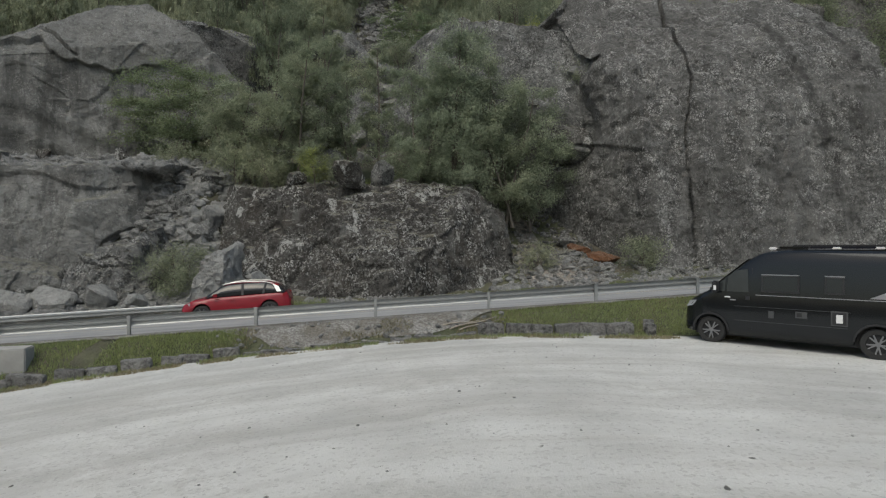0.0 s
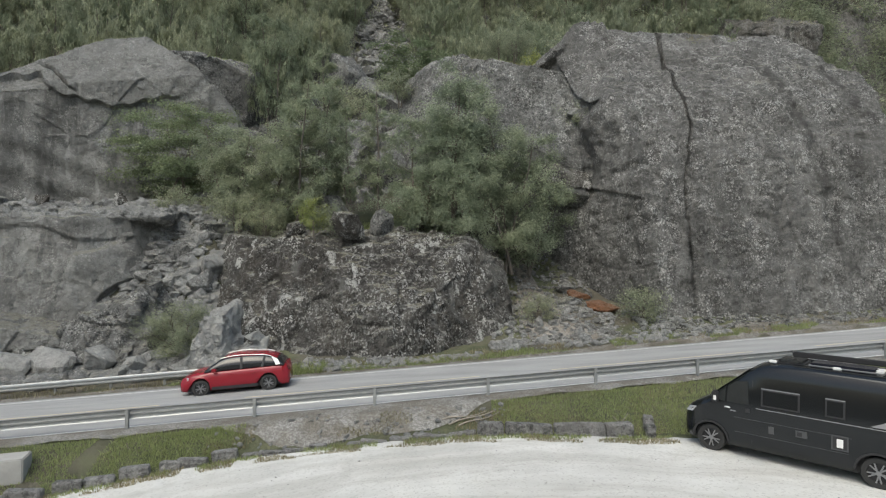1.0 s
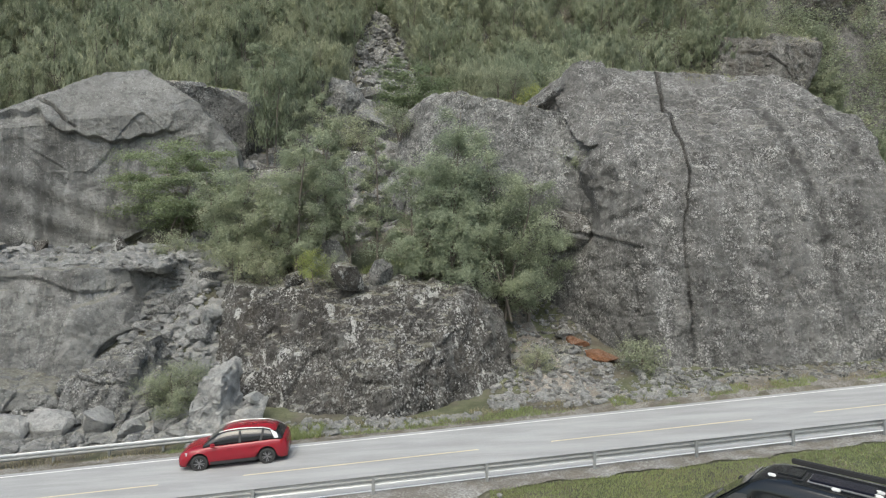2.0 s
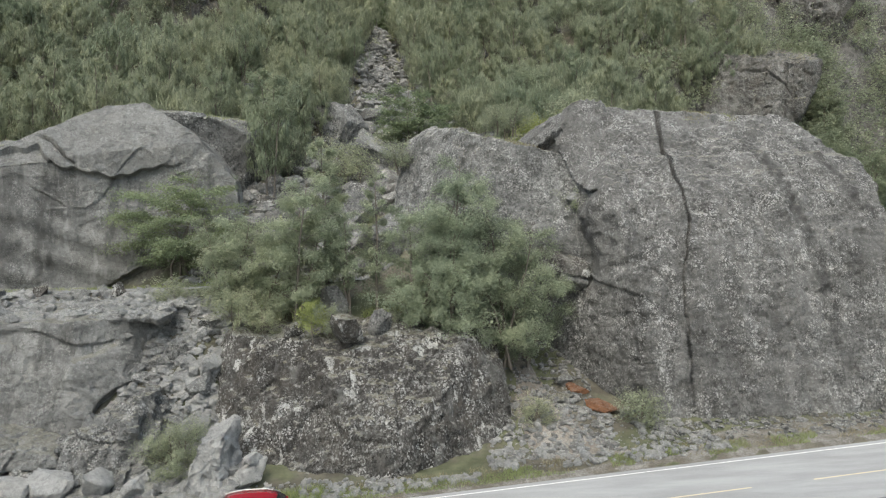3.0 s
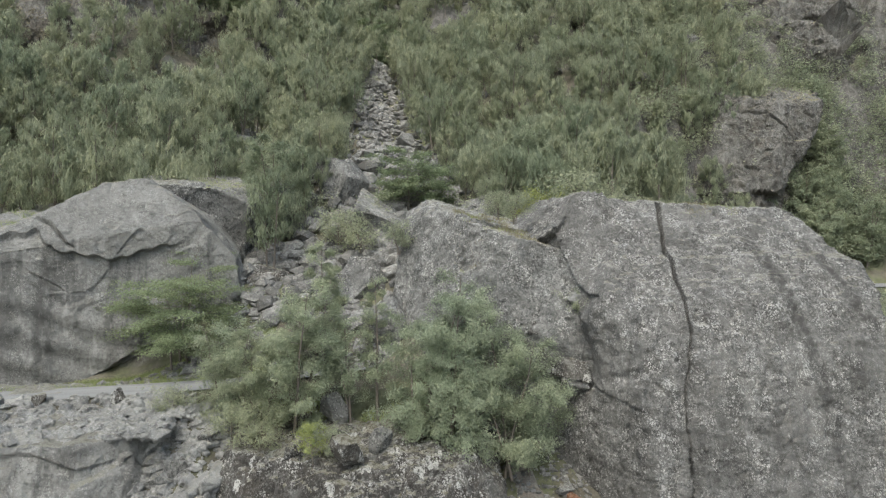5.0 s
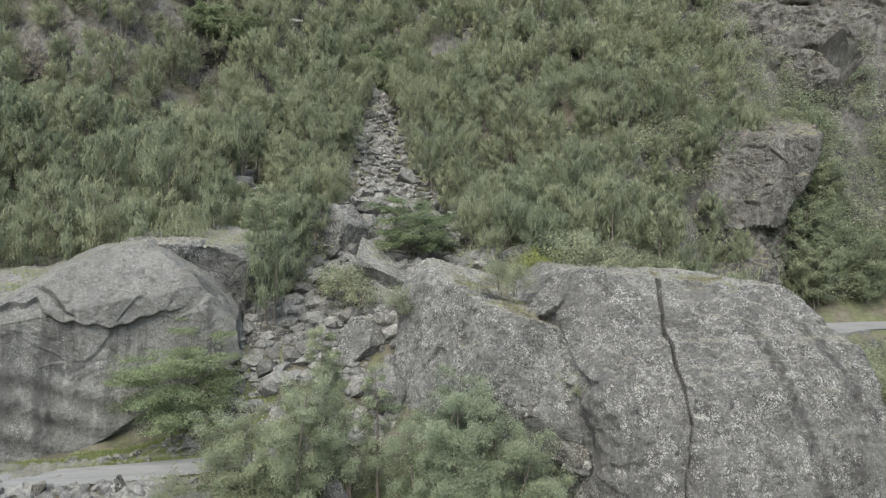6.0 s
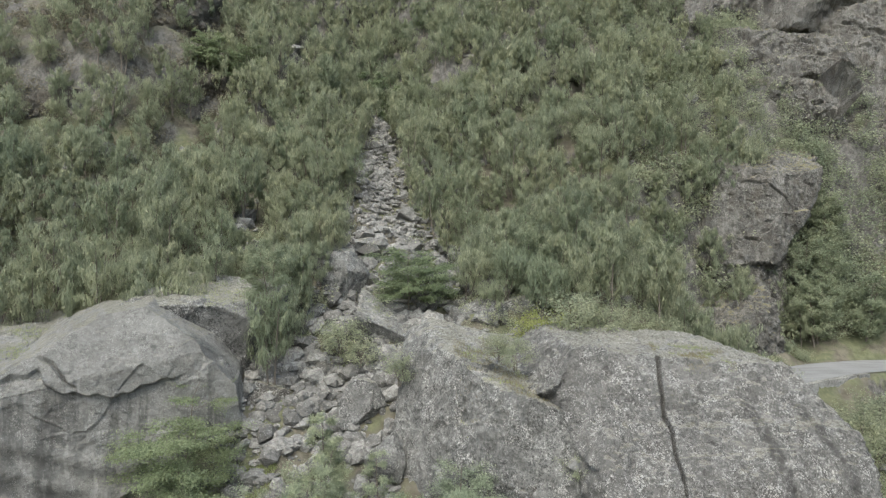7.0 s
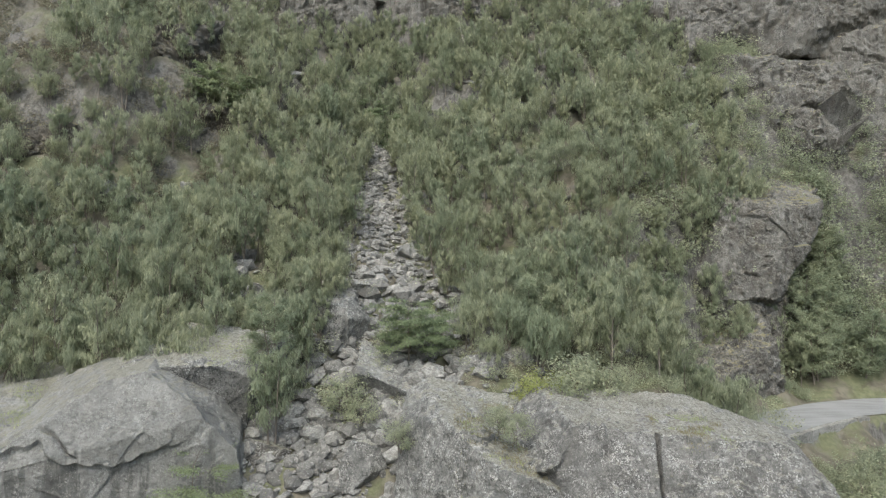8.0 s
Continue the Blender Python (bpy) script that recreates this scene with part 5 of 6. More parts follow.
crag("crag", (50, 127, 72), (9, 6, 4.5), 308, ROCK_CLIFF, "pale weathered outcrop between shrubs", 0.5)
crag("crag", (32, 112, 57), (5, 4, 2.5), 309, ROCK_CLIFF, "low outcrop between shrubs", 0.4)
crag("crag", (8, 149, 96), (26, 9, 16), 310, ROCK_CLIFF, "long grey cliff band above the wood with vertical streaks", 0.15)
crag("crag", (46, 146, 92), (20, 9, 13), 311, ROCK_CLIFF, "grey cliff band above the wood with vertical streaks", 0.25)
crag("crag", (-32, 148, 92), (16, 9, 16), 312, ROCK_CLIFF, "grey cliff band above the wood with dark clefts", 0.1)
crag("crag", (-56, 116, 75), (7, 6, 6), 313, ROCK_DIM, "dark broken crag above the wood", 0.4)
crag("crag", (-84, 112, 66), (12, 8, 10), 314, ROCK_DIM, "dark broken crag above the wood", 0.5)
crag("crag", (-66, 95, 52), (8, 5, 4), 315, ROCK_DIM, "dark rock step among dry shrubs", 0.5)
crag("crag", (-46, 110, 61), (7, 4, 3), 316, ROCK_DIM, "dark rock step among dry shrubs", 0.5)

crag("crag", (62, 134, 87), (13, 7, 9), 317, ROCK_CLIFF, "dark grey cliff step high above the wood", 0.4)
crag("crag", (86, 131, 90), (15, 8, 11), 318, ROCK_CLIFF, "dark grey cliff high above the gully", 0.3)
# dry-stone wall under the bend of the lane
g = np.random.RandomState(31)
dry = new("retaining_wall")
tagged(dry, "dry-stone retaining wall of grey stones under the lane", "wall")
lx, ly = lane2_x, lane2_y
for row in range(5):
    for i in range(2, 34):
        t = (i + 0.5 * (row % 2)) * 0.62
        j = int(np.clip(t / 0.6, 0, len(lx) - 3))
        tx, ty = lx[j + 1] - lx[j], ly[j + 1] - ly[j]
        l = math.hypot(tx, ty)
        x, y = lx[j] + ty / l * 3.8, ly[j] - tx / l * 3.8
        bm = bmesh.new()
        w, h = 0.3 * g.uniform(0.85, 1.1), 0.3 * g.uniform(0.85, 1.05)
        for v in box(bm, -w, w, -0.3, 0.3, -h, h):
            v.co += Vector(g.uniform(-0.05, 0.05, 3))
        ob = part("stone", bm, ROCK_PALE, dry)
        ob.matrix_world = pose(x, y, 13.0 - 0.58 * row, 0, 0, math.degrees(math.atan2(ty, tx)))

# dark trees in the gully beside the crag
GULLY = tree_arrays(126, 11.0, 3.2, 9000, 0.15, "birch", 2, 0.03)
gully_tree = tree("alder", GULLY, (58.6, 89.5, land1(58.6, 89.5)), LEAF_DARK, "dense dark green alder below the crag", "tree", "alders in the gully")
for k, (x, y) in enumerate([(61.8, 91.5), (64.5, 95.0), (60.6, 96.0), (67.0, 90.5), (66.5, 100.0)]):
    copy_thing(gully_tree, pose(x, y, land1(x, y) - 0.2, 0, 0, 70 * k))

# shrubs among the crags, and undergrowth
g = np.random.RandomState(32)


def shrub_stuff(name, spots, mat, label, lo, hi):
    vs, fs, n = [], [], 0
    z = land(np.array([p[0] for p in spots]), np.array([p[1] for p in spots]))
    for (x, y), zz in zip(spots, z):
        lv, lf = BUSHES[g.randint(0, 3)][1]
        pick = g.randint(0, len(lf), 260)
        sc, a = g.uniform(lo, hi), g.uniform(0, 6.283)
        rot = np.array([[math.cos(a), math.sin(a), 0], [-math.sin(a), math.cos(a), 0], [0, 0, 1]]) * sc
        q = lv.reshape(-1, 3, 3)[pick]
        mid = q.mean(1, keepdims=True)
        vs.append(((mid + (q - mid) * 1.95).reshape(-1, 3)) @ rot + (x, y, zz - 0.1))
        fs.append(lf[:260] + n)
        n += 780
    return tagged(new(name, mesh_np(name, np.concatenate(vs), np.concatenate(fs), mat)), label, "shrubs", kind="stuff")


shrub_stuff("dry_shrubs", [(g.uniform(-110, -36), g.uniform(88, 146)) for _ in range(560)], LEAF_DRY, "thin greyish brown shrubs on the upper slope", 0.7, 1.5)
shrub_stuff("shrubs", [(g.uniform(32, 70), g.uniform(90, 138)) for _ in range(340)] + [(g.uniform(60, 105), g.uniform(92, 130)) for _ in range(160)], LEAF, "green shrubs between the crags", 0.9, 2.0)
shrub_stuff("shrubs", [(g.uniform(30, 60), g.uniform(90, 125)) for _ in range(240)] + [(g.uniform(-60, 50), g.uniform(60, 125)) for _ in range(160)], LEAF_PALE, "pale green undergrowth on the hillside", 0.5, 1.2)
shrub_stuff("shrubs", [(g.uniform(36, 56), g.uniform(85, 91)) for _ in range(60)] + [(g.uniform(31, 60), g.uniform(45, 68)) for _ in range(120)] + [(g.uniform(27, 42), g.uniform(64, 90)) for _ in range(130)], LEAF, "low green shrubs on the banks beside the lane", 0.4, 0.9)
shrub_stuff("shrubs", [(g.uniform(2, 33), g.uniform(56.5, 67)) for _ in range(110)] + [(g.uniform(-34, -18), g.uniform(60, 68)) for _ in range(25)], LEAF, "green undergrowth on the ground above the cliff", 0.35, 0.8)
shrub_stuff("shrubs", [(g.uniform(57, 72), g.uniform(91, 108)) for _ in range(150)] + [(g.uniform(66, 104), g.uniform(92, 126)) for _ in range(240)], LEAF_DARK, "dark green thicket in the gully beside the crag", 1.0, 1.8)


# ---- grass and verge ----
def blades(name, x, y, height, mat, label, seed, zoff=0.0):
    g = np.random.RandomState(seed)
    n = len(x)
    z = land(x, y) + zoff
    a = g.uniform(0, 6.283, n)
    h = height * g.uniform(0.5, 1.3, n)
    w = 0.012 + 0.10 * h * 0.25
    lean = g.normal(0, 0.45, (n, 2)) * h[:, None]
    p0 = np.stack([x - np.cos(a) * w, y - np.sin(a) * w, z - 0.02], 1)
    p1 = np.stack([x + np.cos(a) * w, y + np.sin(a) * w, z - 0.02], 1)
    p2 = np.stack([x + lean[:, 0], y + lean[:, 1], z + h], 1)
    v = np.stack([p0, p1, p2], 1).reshape(-1, 3)
    return tagged(new(name, mesh_np(name, v, np.arange(3 * n).reshape(-1, 3), mat)), label, "grass", kind="stuff")


def clumped(g, n, x0, x1, yfun0, yfun1, scale=0.9, cut=0.0, seed=50):
    x = g.uniform(x0, x1, n)
    y = yfun0(x) + g.uniform(0, 1, n) * (yfun1(x) - yfun0(x))
    keep = vnoise(np.stack([x, y, 0 * x], 1) / scale, seed) > cut
    return x[keep], y[keep]


g = np.random.RandomState(41)
x, y = clumped(g, 60000, 1.6, 24, lambda x: lot_edge(x) + 0.3, lambda x: road_y(x) - 4.3, 1.2, -0.7)
blades("grass", x, y, 0.075, GRASS, "short green grass on the verge between kerb and rail", 42)
x, y = clumped(g, 14000, 1.8, 24, lambda x: lot_edge(x) + 0.3, lambda x: road_y(x) - 4.3, 0.8, -0.1, 57)
blades("grass", x, y, 0.085, DRY_GRASS, "dry pale grass mixed into the verge", 58)
x, y = clumped(g, 3000, -9.6, -5.5, lambda x: road_y(x) + 4.1, lambda x: road_y(x) + 5.6, 0.9, -0.2, 59)
blades("weeds", x, y, 0.32, GRASS, "tall weeds at the foot of the dark slab", 60)
x, y = clumped(g, 26000, -20, -6.0, lambda x: lot_edge(x) + 0.3, lambda x: road_y(x) - 4.3, 1.0, -0.55)
blades("grass", x, y, 0.095, GRASS, "rough green grass below the guard rail", 43)
x, y = clumped(g, 6000, -7, 2, lambda x: lot_edge(x) + 0.5, lambda x: road_y(x) - 4.2, 0.6, 0.25)
blades("weeds", x, y, 0.12, DRY_GRASS, "sparse dry weeds on the stony verge", 44)
x, y = clumped(g, 20000, -20, 9, lambda x: lot_edge(x) - 0.55, lambda x: lot_edge(x) + 0.12, 0.7, -0.15)
blades("grass", x, y, 0.07, DRY_GRASS, "thin dry grass along the edge of the gravel", 45, 0.02)
x, y = clumped(g, 9000, -20, 7, lambda x: lot_edge(x) - 0.3, lambda x: lot_edge(x) + 0.1, 0.8, 0.0)
blades("grass", x, y, 0.09, GRASS, "green grass along the foot of the kerb", 46, 0.02)
x, y = clumped(g, 16000, -12, 24, lambda x: road_y(x) + 3.9, lambda x: road_y(x) + 5.2, 1.3, -0.1)
blades("grass", x, y, 0.16, GRASS, "rough grass along the far edge of the road", 47)
x, y = clumped(g, 12000, -30, 24, lambda x: road_y(x) + 4.0, lambda x: road_y(x) + 5.8, 0.8, 0.0)
blades("weeds", x, y, 0.16, DRY_GRASS, "dry weeds along the far edge of the road", 48)
x, y = clumped(g, 48000, -42, -14, lambda x: 41.6 + 0.17 * (x + 24), lambda x: 47.5 + 0.2 * (x + 24), 1.0, -0.5)
blades("grass", x, y, 0.3, GRASS, "tall grass between lane and boulder", 49)
x, y = clumped(g, 16000, -14, 3, lambda x: 0 * x + 35.5, lambda x: 40 + 0 * x, 1.0, 0.0)
blades("undergrowth", x, y, 0.4, GRASS, "green undergrowth below the birches", 50)

def rock_top(ob, x, y):
    """Heights of the upper skin of a rock at the places x, y, and which of them meet it."""
    me = ob.data
    tree_of = BVHTree.FromPolygons([v.co + ob.location for v in me.vertices], [tuple(p.vertices) for p in me.polygons])
    hit = [tree_of.ray_cast(Vector((a, b, 60)), Vector((0, 0, -1))) for a, b in zip(x, y)]
    keep = np.array([h[0] is not None and h[1].z > 0.55 for h in hit])
    return np.array([h[0].z if h[0] is not None else 0.0 for h in hit]), keep


def rock_grass(ob, n, x0, x1, y0, y1, height, mat, label, seed, cut=0.05, scale=0.9):
    """Tufts of grass rooted on the upper side of a rock."""
    g = np.random.RandomState(seed)
    x, y = clumped(g, n, x0, x1, lambda x: 0 * x + y0, lambda x: 0 * x + y1, scale, cut, seed)
    z, keep = rock_top(ob, x, y)
    x, y, z = x[keep], y[keep], z[keep]
    return blades("grass", x, y, height, mat, label, seed, z - land(x, y))


rock_grass(great_boulder, 5000, 16.6, 22.5, 42.0, 47.5, 0.20, DRY_GRASS, "tufts of pale dry grass on top of the great boulder", 71, 0.1, 1.1)
rock_grass(great_boulder, 2500, 17.0, 22.0, 42.5, 48.0, 0.18, GRASS, "green tufts on top of the great boulder", 72, 0.25)
rock_grass(wedged_boulder, 6000, 1.0, 8.0, 42.5, 54.0, 0.24, DRY_GRASS, "pale dry grass on top of the wedged boulder", 73, 0.0, 1.4)
rock_grass(wedged_boulder, 2500, 1.5, 7.5, 43.0, 54.0, 0.26, GRASS, "green tufts on top of the wedged boulder", 74, 0.2)
rock_grass(shoulder_boulder, 7000, -52, -34, 48, 58, 0.26, GRASS, "green grass and moss on the low boulder shoulder", 75, -0.1, 1.5)
rock_grass(mossy_boulder, 4000, -30, -18, 56, 66, 0.2, GRASS, "mossy green tufts on the overhanging boulder", 76, 0.0, 1.2)


def earth_gravel(name, pale, brown):
    m = Nodes(name)
    col = m.mix(m.ramp(m.noise(0.9, 7.0, None, 0.7), 0.40, 0.60), brown, pale)
    col = m.mix(m.ramp(m.noise(14.0, 5.0, None, 0.75), 0.42, 0.60, 0.7, 0.0), col, tuple(c * 0.5 for c in brown))
    m.bump(m.noise(12.0, 6.0, None, 0.75), 0.05, 1.0)
    return m.done(col, 0.95, spec=0.15)


SHOULDER = earth_gravel("shoulder_gravel", (0.33, 0.325, 0.31), (0.20, 0.185, 0.16))
FAR_SHOULDER = earth_gravel("stony_shoulder", (0.28, 0.27, 0.25), (0.15, 0.135, 0.11))
near_shoulder = ribbon("road_shoulder", np.arange(-60, 60.1, 0.4), lambda x: road_y(x) - 4.25 - 1.0 * smooth(-7, -4.5, x) * (1 - smooth(0.3, 1.8, x)) + 0.12 * np.sin(x * 2.1) + 0.08 * np.sin(5.3 * x), lambda x: road_y(x) - 3.2, lambda x, y: np.where(y > road_y(x) - 4.2, road_z(x, y), land(x, y)), SHOULDER, 0.03, 12)
tagged(near_shoulder, "grey gravel shoulder under the guard rail", "road shoulder", kind="structure")
far_shoulder = ribbon("road_shoulder", np.arange(-60, 60.1, 0.4), lambda x: road_y(x) + 3.3, lambda x: road_y(x) + 4.3 + 0.15 * np.sin(x * 1.7) + 2.2 * smooth(12, 15, x), lambda x, y: np.maximum(land(x, y), road_z(x, y) - 0.02), FAR_SHOULDER, 0.02, 12)
tagged(far_shoulder, "grey gravel shoulder below the rocks", "road shoulder", kind="structure")

PATH = earth_gravel("trodden_earth", (0.34, 0.32, 0.29), (0.22, 0.195, 0.165))
t, w = np.meshgrid(np.linspace(0, 1, 60), np.linspace(-1, 1, 20), indexing="ij")
py = 29.6 + 9.6 * t
px = np.interp(t, [0, 0.3, 0.6, 1], [7.2, 6.6, 5.6, 5.4]) + w * (np.interp(t, [0, 0.3, 0.7, 1], [3.0, 2.0, 1.1, 0.7]) + 0.25 * np.sin(9 * t + 2 * w))
path = new("path", mesh_np("path", np.stack([px.ravel(), py.ravel(), land(px, py).ravel() + 0.045 - 0.08 * np.abs(w).ravel() ** 4], 1), grid_faces(60, 20), PATH, True))
tagged(path, "bare trodden earth path climbing between slab and boulder", "path", kind="structure")

# kerb of rough granite blocks round the parking area
KERB = rock_material("kerb_granite", (0.40, 0.39, 0.38), (0.26, 0.255, 0.25), 0.4, 0.0, 0.0, black=0.4)
kerb = new("stone_kerb")
kerb.location = (0, 16.9, 0)
tagged(kerb, "low kerb of rough weathered granite blocks along the gravel", "kerb")
g = np.random.RandomState(61)
kerb_meshes = []
for k in range(6):
    bm = bmesh.new()
    for v in box(bm, -0.30, 0.30, -0.14, 0.14, -0.2, 0.34):
        v.co += Vector(g.uniform(-0.035, 0.035, 3))
    bmesh.ops.bevel(bm, geom=bm.edges[:], offset=0.03, segments=1, affect="EDGES")
    me = bpy.data.meshes.new("stone")
    bm.to_mesh(me)
    bm.free()
    me.materials.append(KERB)
    kerb_meshes.append(me)


def kerb_stone(x, y, z, turn, sx=1.0, sz=1.0):
    ob = new("stone", kerb_meshes[g.randint(0, 6)])
    ob.parent = kerb
    ob.matrix_parent_inverse = pose(0, -16.9, 0)
    ob.matrix_basis = pose(x, y, z, g.normal(0, 3), g.normal(0, 3), turn) @ Matrix.Diagonal((sx, 1, sz, 1))


x = -14.0
while x < 6.0:
    wide = g.uniform(0.8, 1.35)
    slope = float(lot_edge(x + 0.3) - lot_edge(x - 0.3)) / 0.6
    gone = -6.5 < x < -2.2 and g.uniform() < 0.55
    if not gone:
        low = 0.55 if -6.2 < x < 1.2 else 1.05
        kerb_stone(x, float(lot_edge(x)) + 0.16 + g.normal(0, 0.03), float(lot_z(x)) - (0.08 if x < 1.2 else 0), math.degrees(math.atan(slope)) * 0.6, wide, low * g.uniform(0.8, 1.1))
    x += 0.62 * wide
for k in range(2):
    kerb_stone(6.1 + 0.12 * k, 16.85 + 0.55 * k, 0.02 + 0.05 * k, 75, 1.0, 0.95)
bm = bmesh.new()
box(bm, -1.4, 0.45, -0.35, 0.35, -0.5, 0.95)
bmesh.ops.bevel(bm, geom=bm.edges[:], offset=0.03, segments=2, affect="EDGES")
CONCRETE = plain("weathered_concrete", (0.33, 0.325, 0.31), 0.9, spec=0.2, vary=0.3, scale=2.5, bump=0.01)
block = new("concrete_block", bpy.data.meshes.new("concrete_block"))
bm.to_mesh(block.data)
bm.free()
block.data.materials.append(CONCRETE)
block.matrix_world = pose(-11.75, 15.55, -1.08, 0, 0, 18)
tagged(block, "weathered grey concrete block at the edge of the gravel", "concrete block")

# dead branches on the stony verge
DEADWOOD = plain("dead_wood", (0.30, 0.27, 0.23), 0.9, vary=0.35, scale=8.0)
for k, (x, y, dx, dy, dz, r) in enumerate([(0.2, 17.7, 1.5, 0.35, 0.35, 0.035), (0.5, 17.6, 1.3, 0.5, 0.28, 0.03), (0.0, 17.9, 1.4, 0.15, 0.2, 0.025), (5.2, 17.3, 0.5, 0.25, 0.3, 0.02), (5.5, 17.2, -0.3, 0.3, 0.28, 0.02)]):
    z = land1(x, y) + 0.04
    t = np.linspace(0, 1, 6)
    v, f = tube(np.stack([dx * t, dy * t + 0.05 * np.sin(t * 5 + k), dz * t + 0.03 * np.sin(t * 7)], 1), r * (1 - 0.6 * t), 5)
    ob = new("dead_branch", mesh_np("dead_branch", v, f, DEADWOOD, True))
    ob.location = (x, y, z)
    tagged(ob, "bare grey dead branch lying on the verge", "branch", "dead branches")
n = 150
x = g.uniform(-7, 2, n)
y = lot_edge(x) + g.uniform(0.3, 1.8, n)
stones("loose_stones", x, y, land(x, y) + 0.02, sizes(g, n, 0.03, 0.14, 2), ROCK_PALE, "loose pale stones on the verge", "stones", seed=62)
n = 700
x, y = g.uniform(-14, 14, n), g.uniform(3, 16.5, n)
stones("pebbles", x, y, lot_z(x) + 0.022, sizes(g, n, 0.008, 0.035, 3), ROCK_PALE, "scattered pebbles on the gravel", "stones", seed=63)

# ---- vehicles ----
PAINT_BLACK = plain("van_paint", (0.010, 0.012, 0.014), 0.1, spec=0.5, vary=0.05)
PAINT_RED = plain("car_paint", (0.22, 0.010, 0.02), 0.22, spec=0.5, vary=0.05)
TYRE = plain("tyre_rubber", (0.03, 0.03, 0.03), 0.85, vary=0.2)
ALLOY = plain("alloy", (0.32, 0.32, 0.33), 0.4, 0.9, vary=0.1)
BLACK_PLASTIC = plain("black_plastic", (0.025, 0.025, 0.027), 0.6, vary=0.1)
GLASS_DARK = plain("dark_glass", (0.012, 0.014, 0.016), 0.06, spec=0.6, vary=0.0)
DIM_TRIM = plain("dim_trim", (0.07, 0.072, 0.075), 0.4, vary=0.1)
CAB_GLASS = plain("cab_glass", (0.03, 0.033, 0.034), 0.06, spec=0.6, vary=0.3, scale=4.0)
GREY_TRIM = plain("grey_trim", (0.28, 0.28, 0.29), 0.4, 0.3, vary=0.1)
SILVER = plain("silver_trim", (0.42, 0.43, 0.43), 0.3, 0.6, vary=0.05)
WHITE_PLASTIC = plain("white_plastic", (0.75, 0.75, 0.74), 0.4, vary=0.05)
LAMP_GLASS = plain("lamp_glass", (0.45, 0.46, 0.48), 0.1, spec=0.6, vary=0.1)
SOLAR = plain("solar_panel", (0.012, 0.013, 0.022), 0.15, spec=0.5, vary=0.1)
RED_LAMP = plain("red_lamp", (0.30, 0.01, 0.015), 0.2, vary=0.1)


def loft(stations, ring):
    """Quads between rings of equal length, one ring at each station, with closed ends."""
    rows = np.array([ring(s) for s in stations])
    k, n = rows.shape[:2]
    i, j = np.meshgrid(np.arange(k - 1), np.arange(n), indexing="ij")
    j2 = (j + 1) % n
    f = np.stack([i * n + j, (i + 1) * n + j, (i + 1) * n + j2, i * n + j2], 2).reshape(-1, 4)
    bm = bmesh.new()
    vs = [bm.verts.new(p) for p in rows.reshape(-1, 3)]
    for q in f:
        bm.faces.new([vs[a] for a in q])
    bm.faces.new([vs[a] for a in range(n)])
    bm.faces.new([vs[(k - 1) * n + a] for a in reversed(range(n))])
    bmesh.ops.recalc_face_normals(bm, faces=bm.faces[:])
    for face in bm.faces:
        face.smooth = True
    return bm


def plate(bm, pts, thick, normal):
    """A slab over the outline pts, with that thickness along the normal."""
    nrm = Vector(normal).normalized() * thick
    a = [bm.verts.new(Vector(p)) for p in pts]
    b = [bm.verts.new(Vector(p) + nrm) for p in pts]
    bm.faces.new(a[::-1])
    bm.faces.new(b)
    for i in range(len(pts)):
        j = (i + 1) % len(pts)
        bm.faces.new((a[i], a[j], b[j], b[i]))
    bmesh.ops.recalc_face_normals(bm, faces=bm.faces[:])


def wheel(parent, x, y, r, width, side, spokes=5):
    """A wheel: tyre, dished rim with spokes, under one part."""
    w = new("wheel")
    w.parent = parent
    w.location = (x, y, r)
    bm = bmesh.new()
    prof = [(0.66, -0.5), (0.93, -0.5), (1.0, -0.36), (1.0, 0.36), (0.93, 0.5), (0.66, 0.5), (0.62, 0.3), (0.62, -0.3)]
    seg = 28
    rows = [[bm.verts.new((math.cos(a) * r * q, width * h, math.sin(a) * r * q)) for q, h in prof] for a in [2 * math.pi * k / seg for k in range(seg)]]
    for k in range(seg):
        for i in range(8):
            bm.faces.new((rows[k][i], rows[k][(i + 1) % 8], rows[(k + 1) % seg][(i + 1) % 8], rows[(k + 1) % seg][i]))
    bmesh.ops.recalc_face_normals(bm, faces=bm.faces[:])
    part("tyre", bm, TYRE, w)
    bm = bmesh.new()
    bmesh.ops.create_cone(bm, cap_ends=True, segments=seg, radius1=r * 0.63, radius2=r * 0.63, depth=width * 0.3, matrix=pose(0, side * width * 0.05, 0, 90))
    part("rim_well", bm, BLACK_PLASTIC, w)
    bm = bmesh.new()
    for k in range(spokes):
        for d in (-0.16, 0.16):
            a = 2 * math.pi * k / spokes + 0.3
            m = Matrix.Rotation(a, 4, "Y")
            c0, c1 = r * 0.12, r * 0.64
            pts = [Vector((c0, 0, -0.018)), Vector((c1, 0, d * r * 0.9 - 0.014)), Vector((c1, 0, d * r * 0.9 + 0.014)), Vector((c0, 0, 0.018))]
            plate(bm, [m @ p + Vector((0, side * width * 0.3, 0)) for p in pts], 0.025, (0, side, 0))
    bmesh.ops.create_cone(bm, cap_ends=True, segments=16, radius1=r * 0.16, radius2=r * 0.13, depth=0.05, matrix=pose(0, side * width * 0.33, 0, 90))
    part("rim", bm, ALLOY, w, "bright alloy rim")
    return w


def arch(x, axles, r, zb):
    z = zb
    for a in axles:
        if abs(x - a) < r:
            z = max(z, 0.36 + math.sqrt(r * r - (x - a) ** 2))
    return z


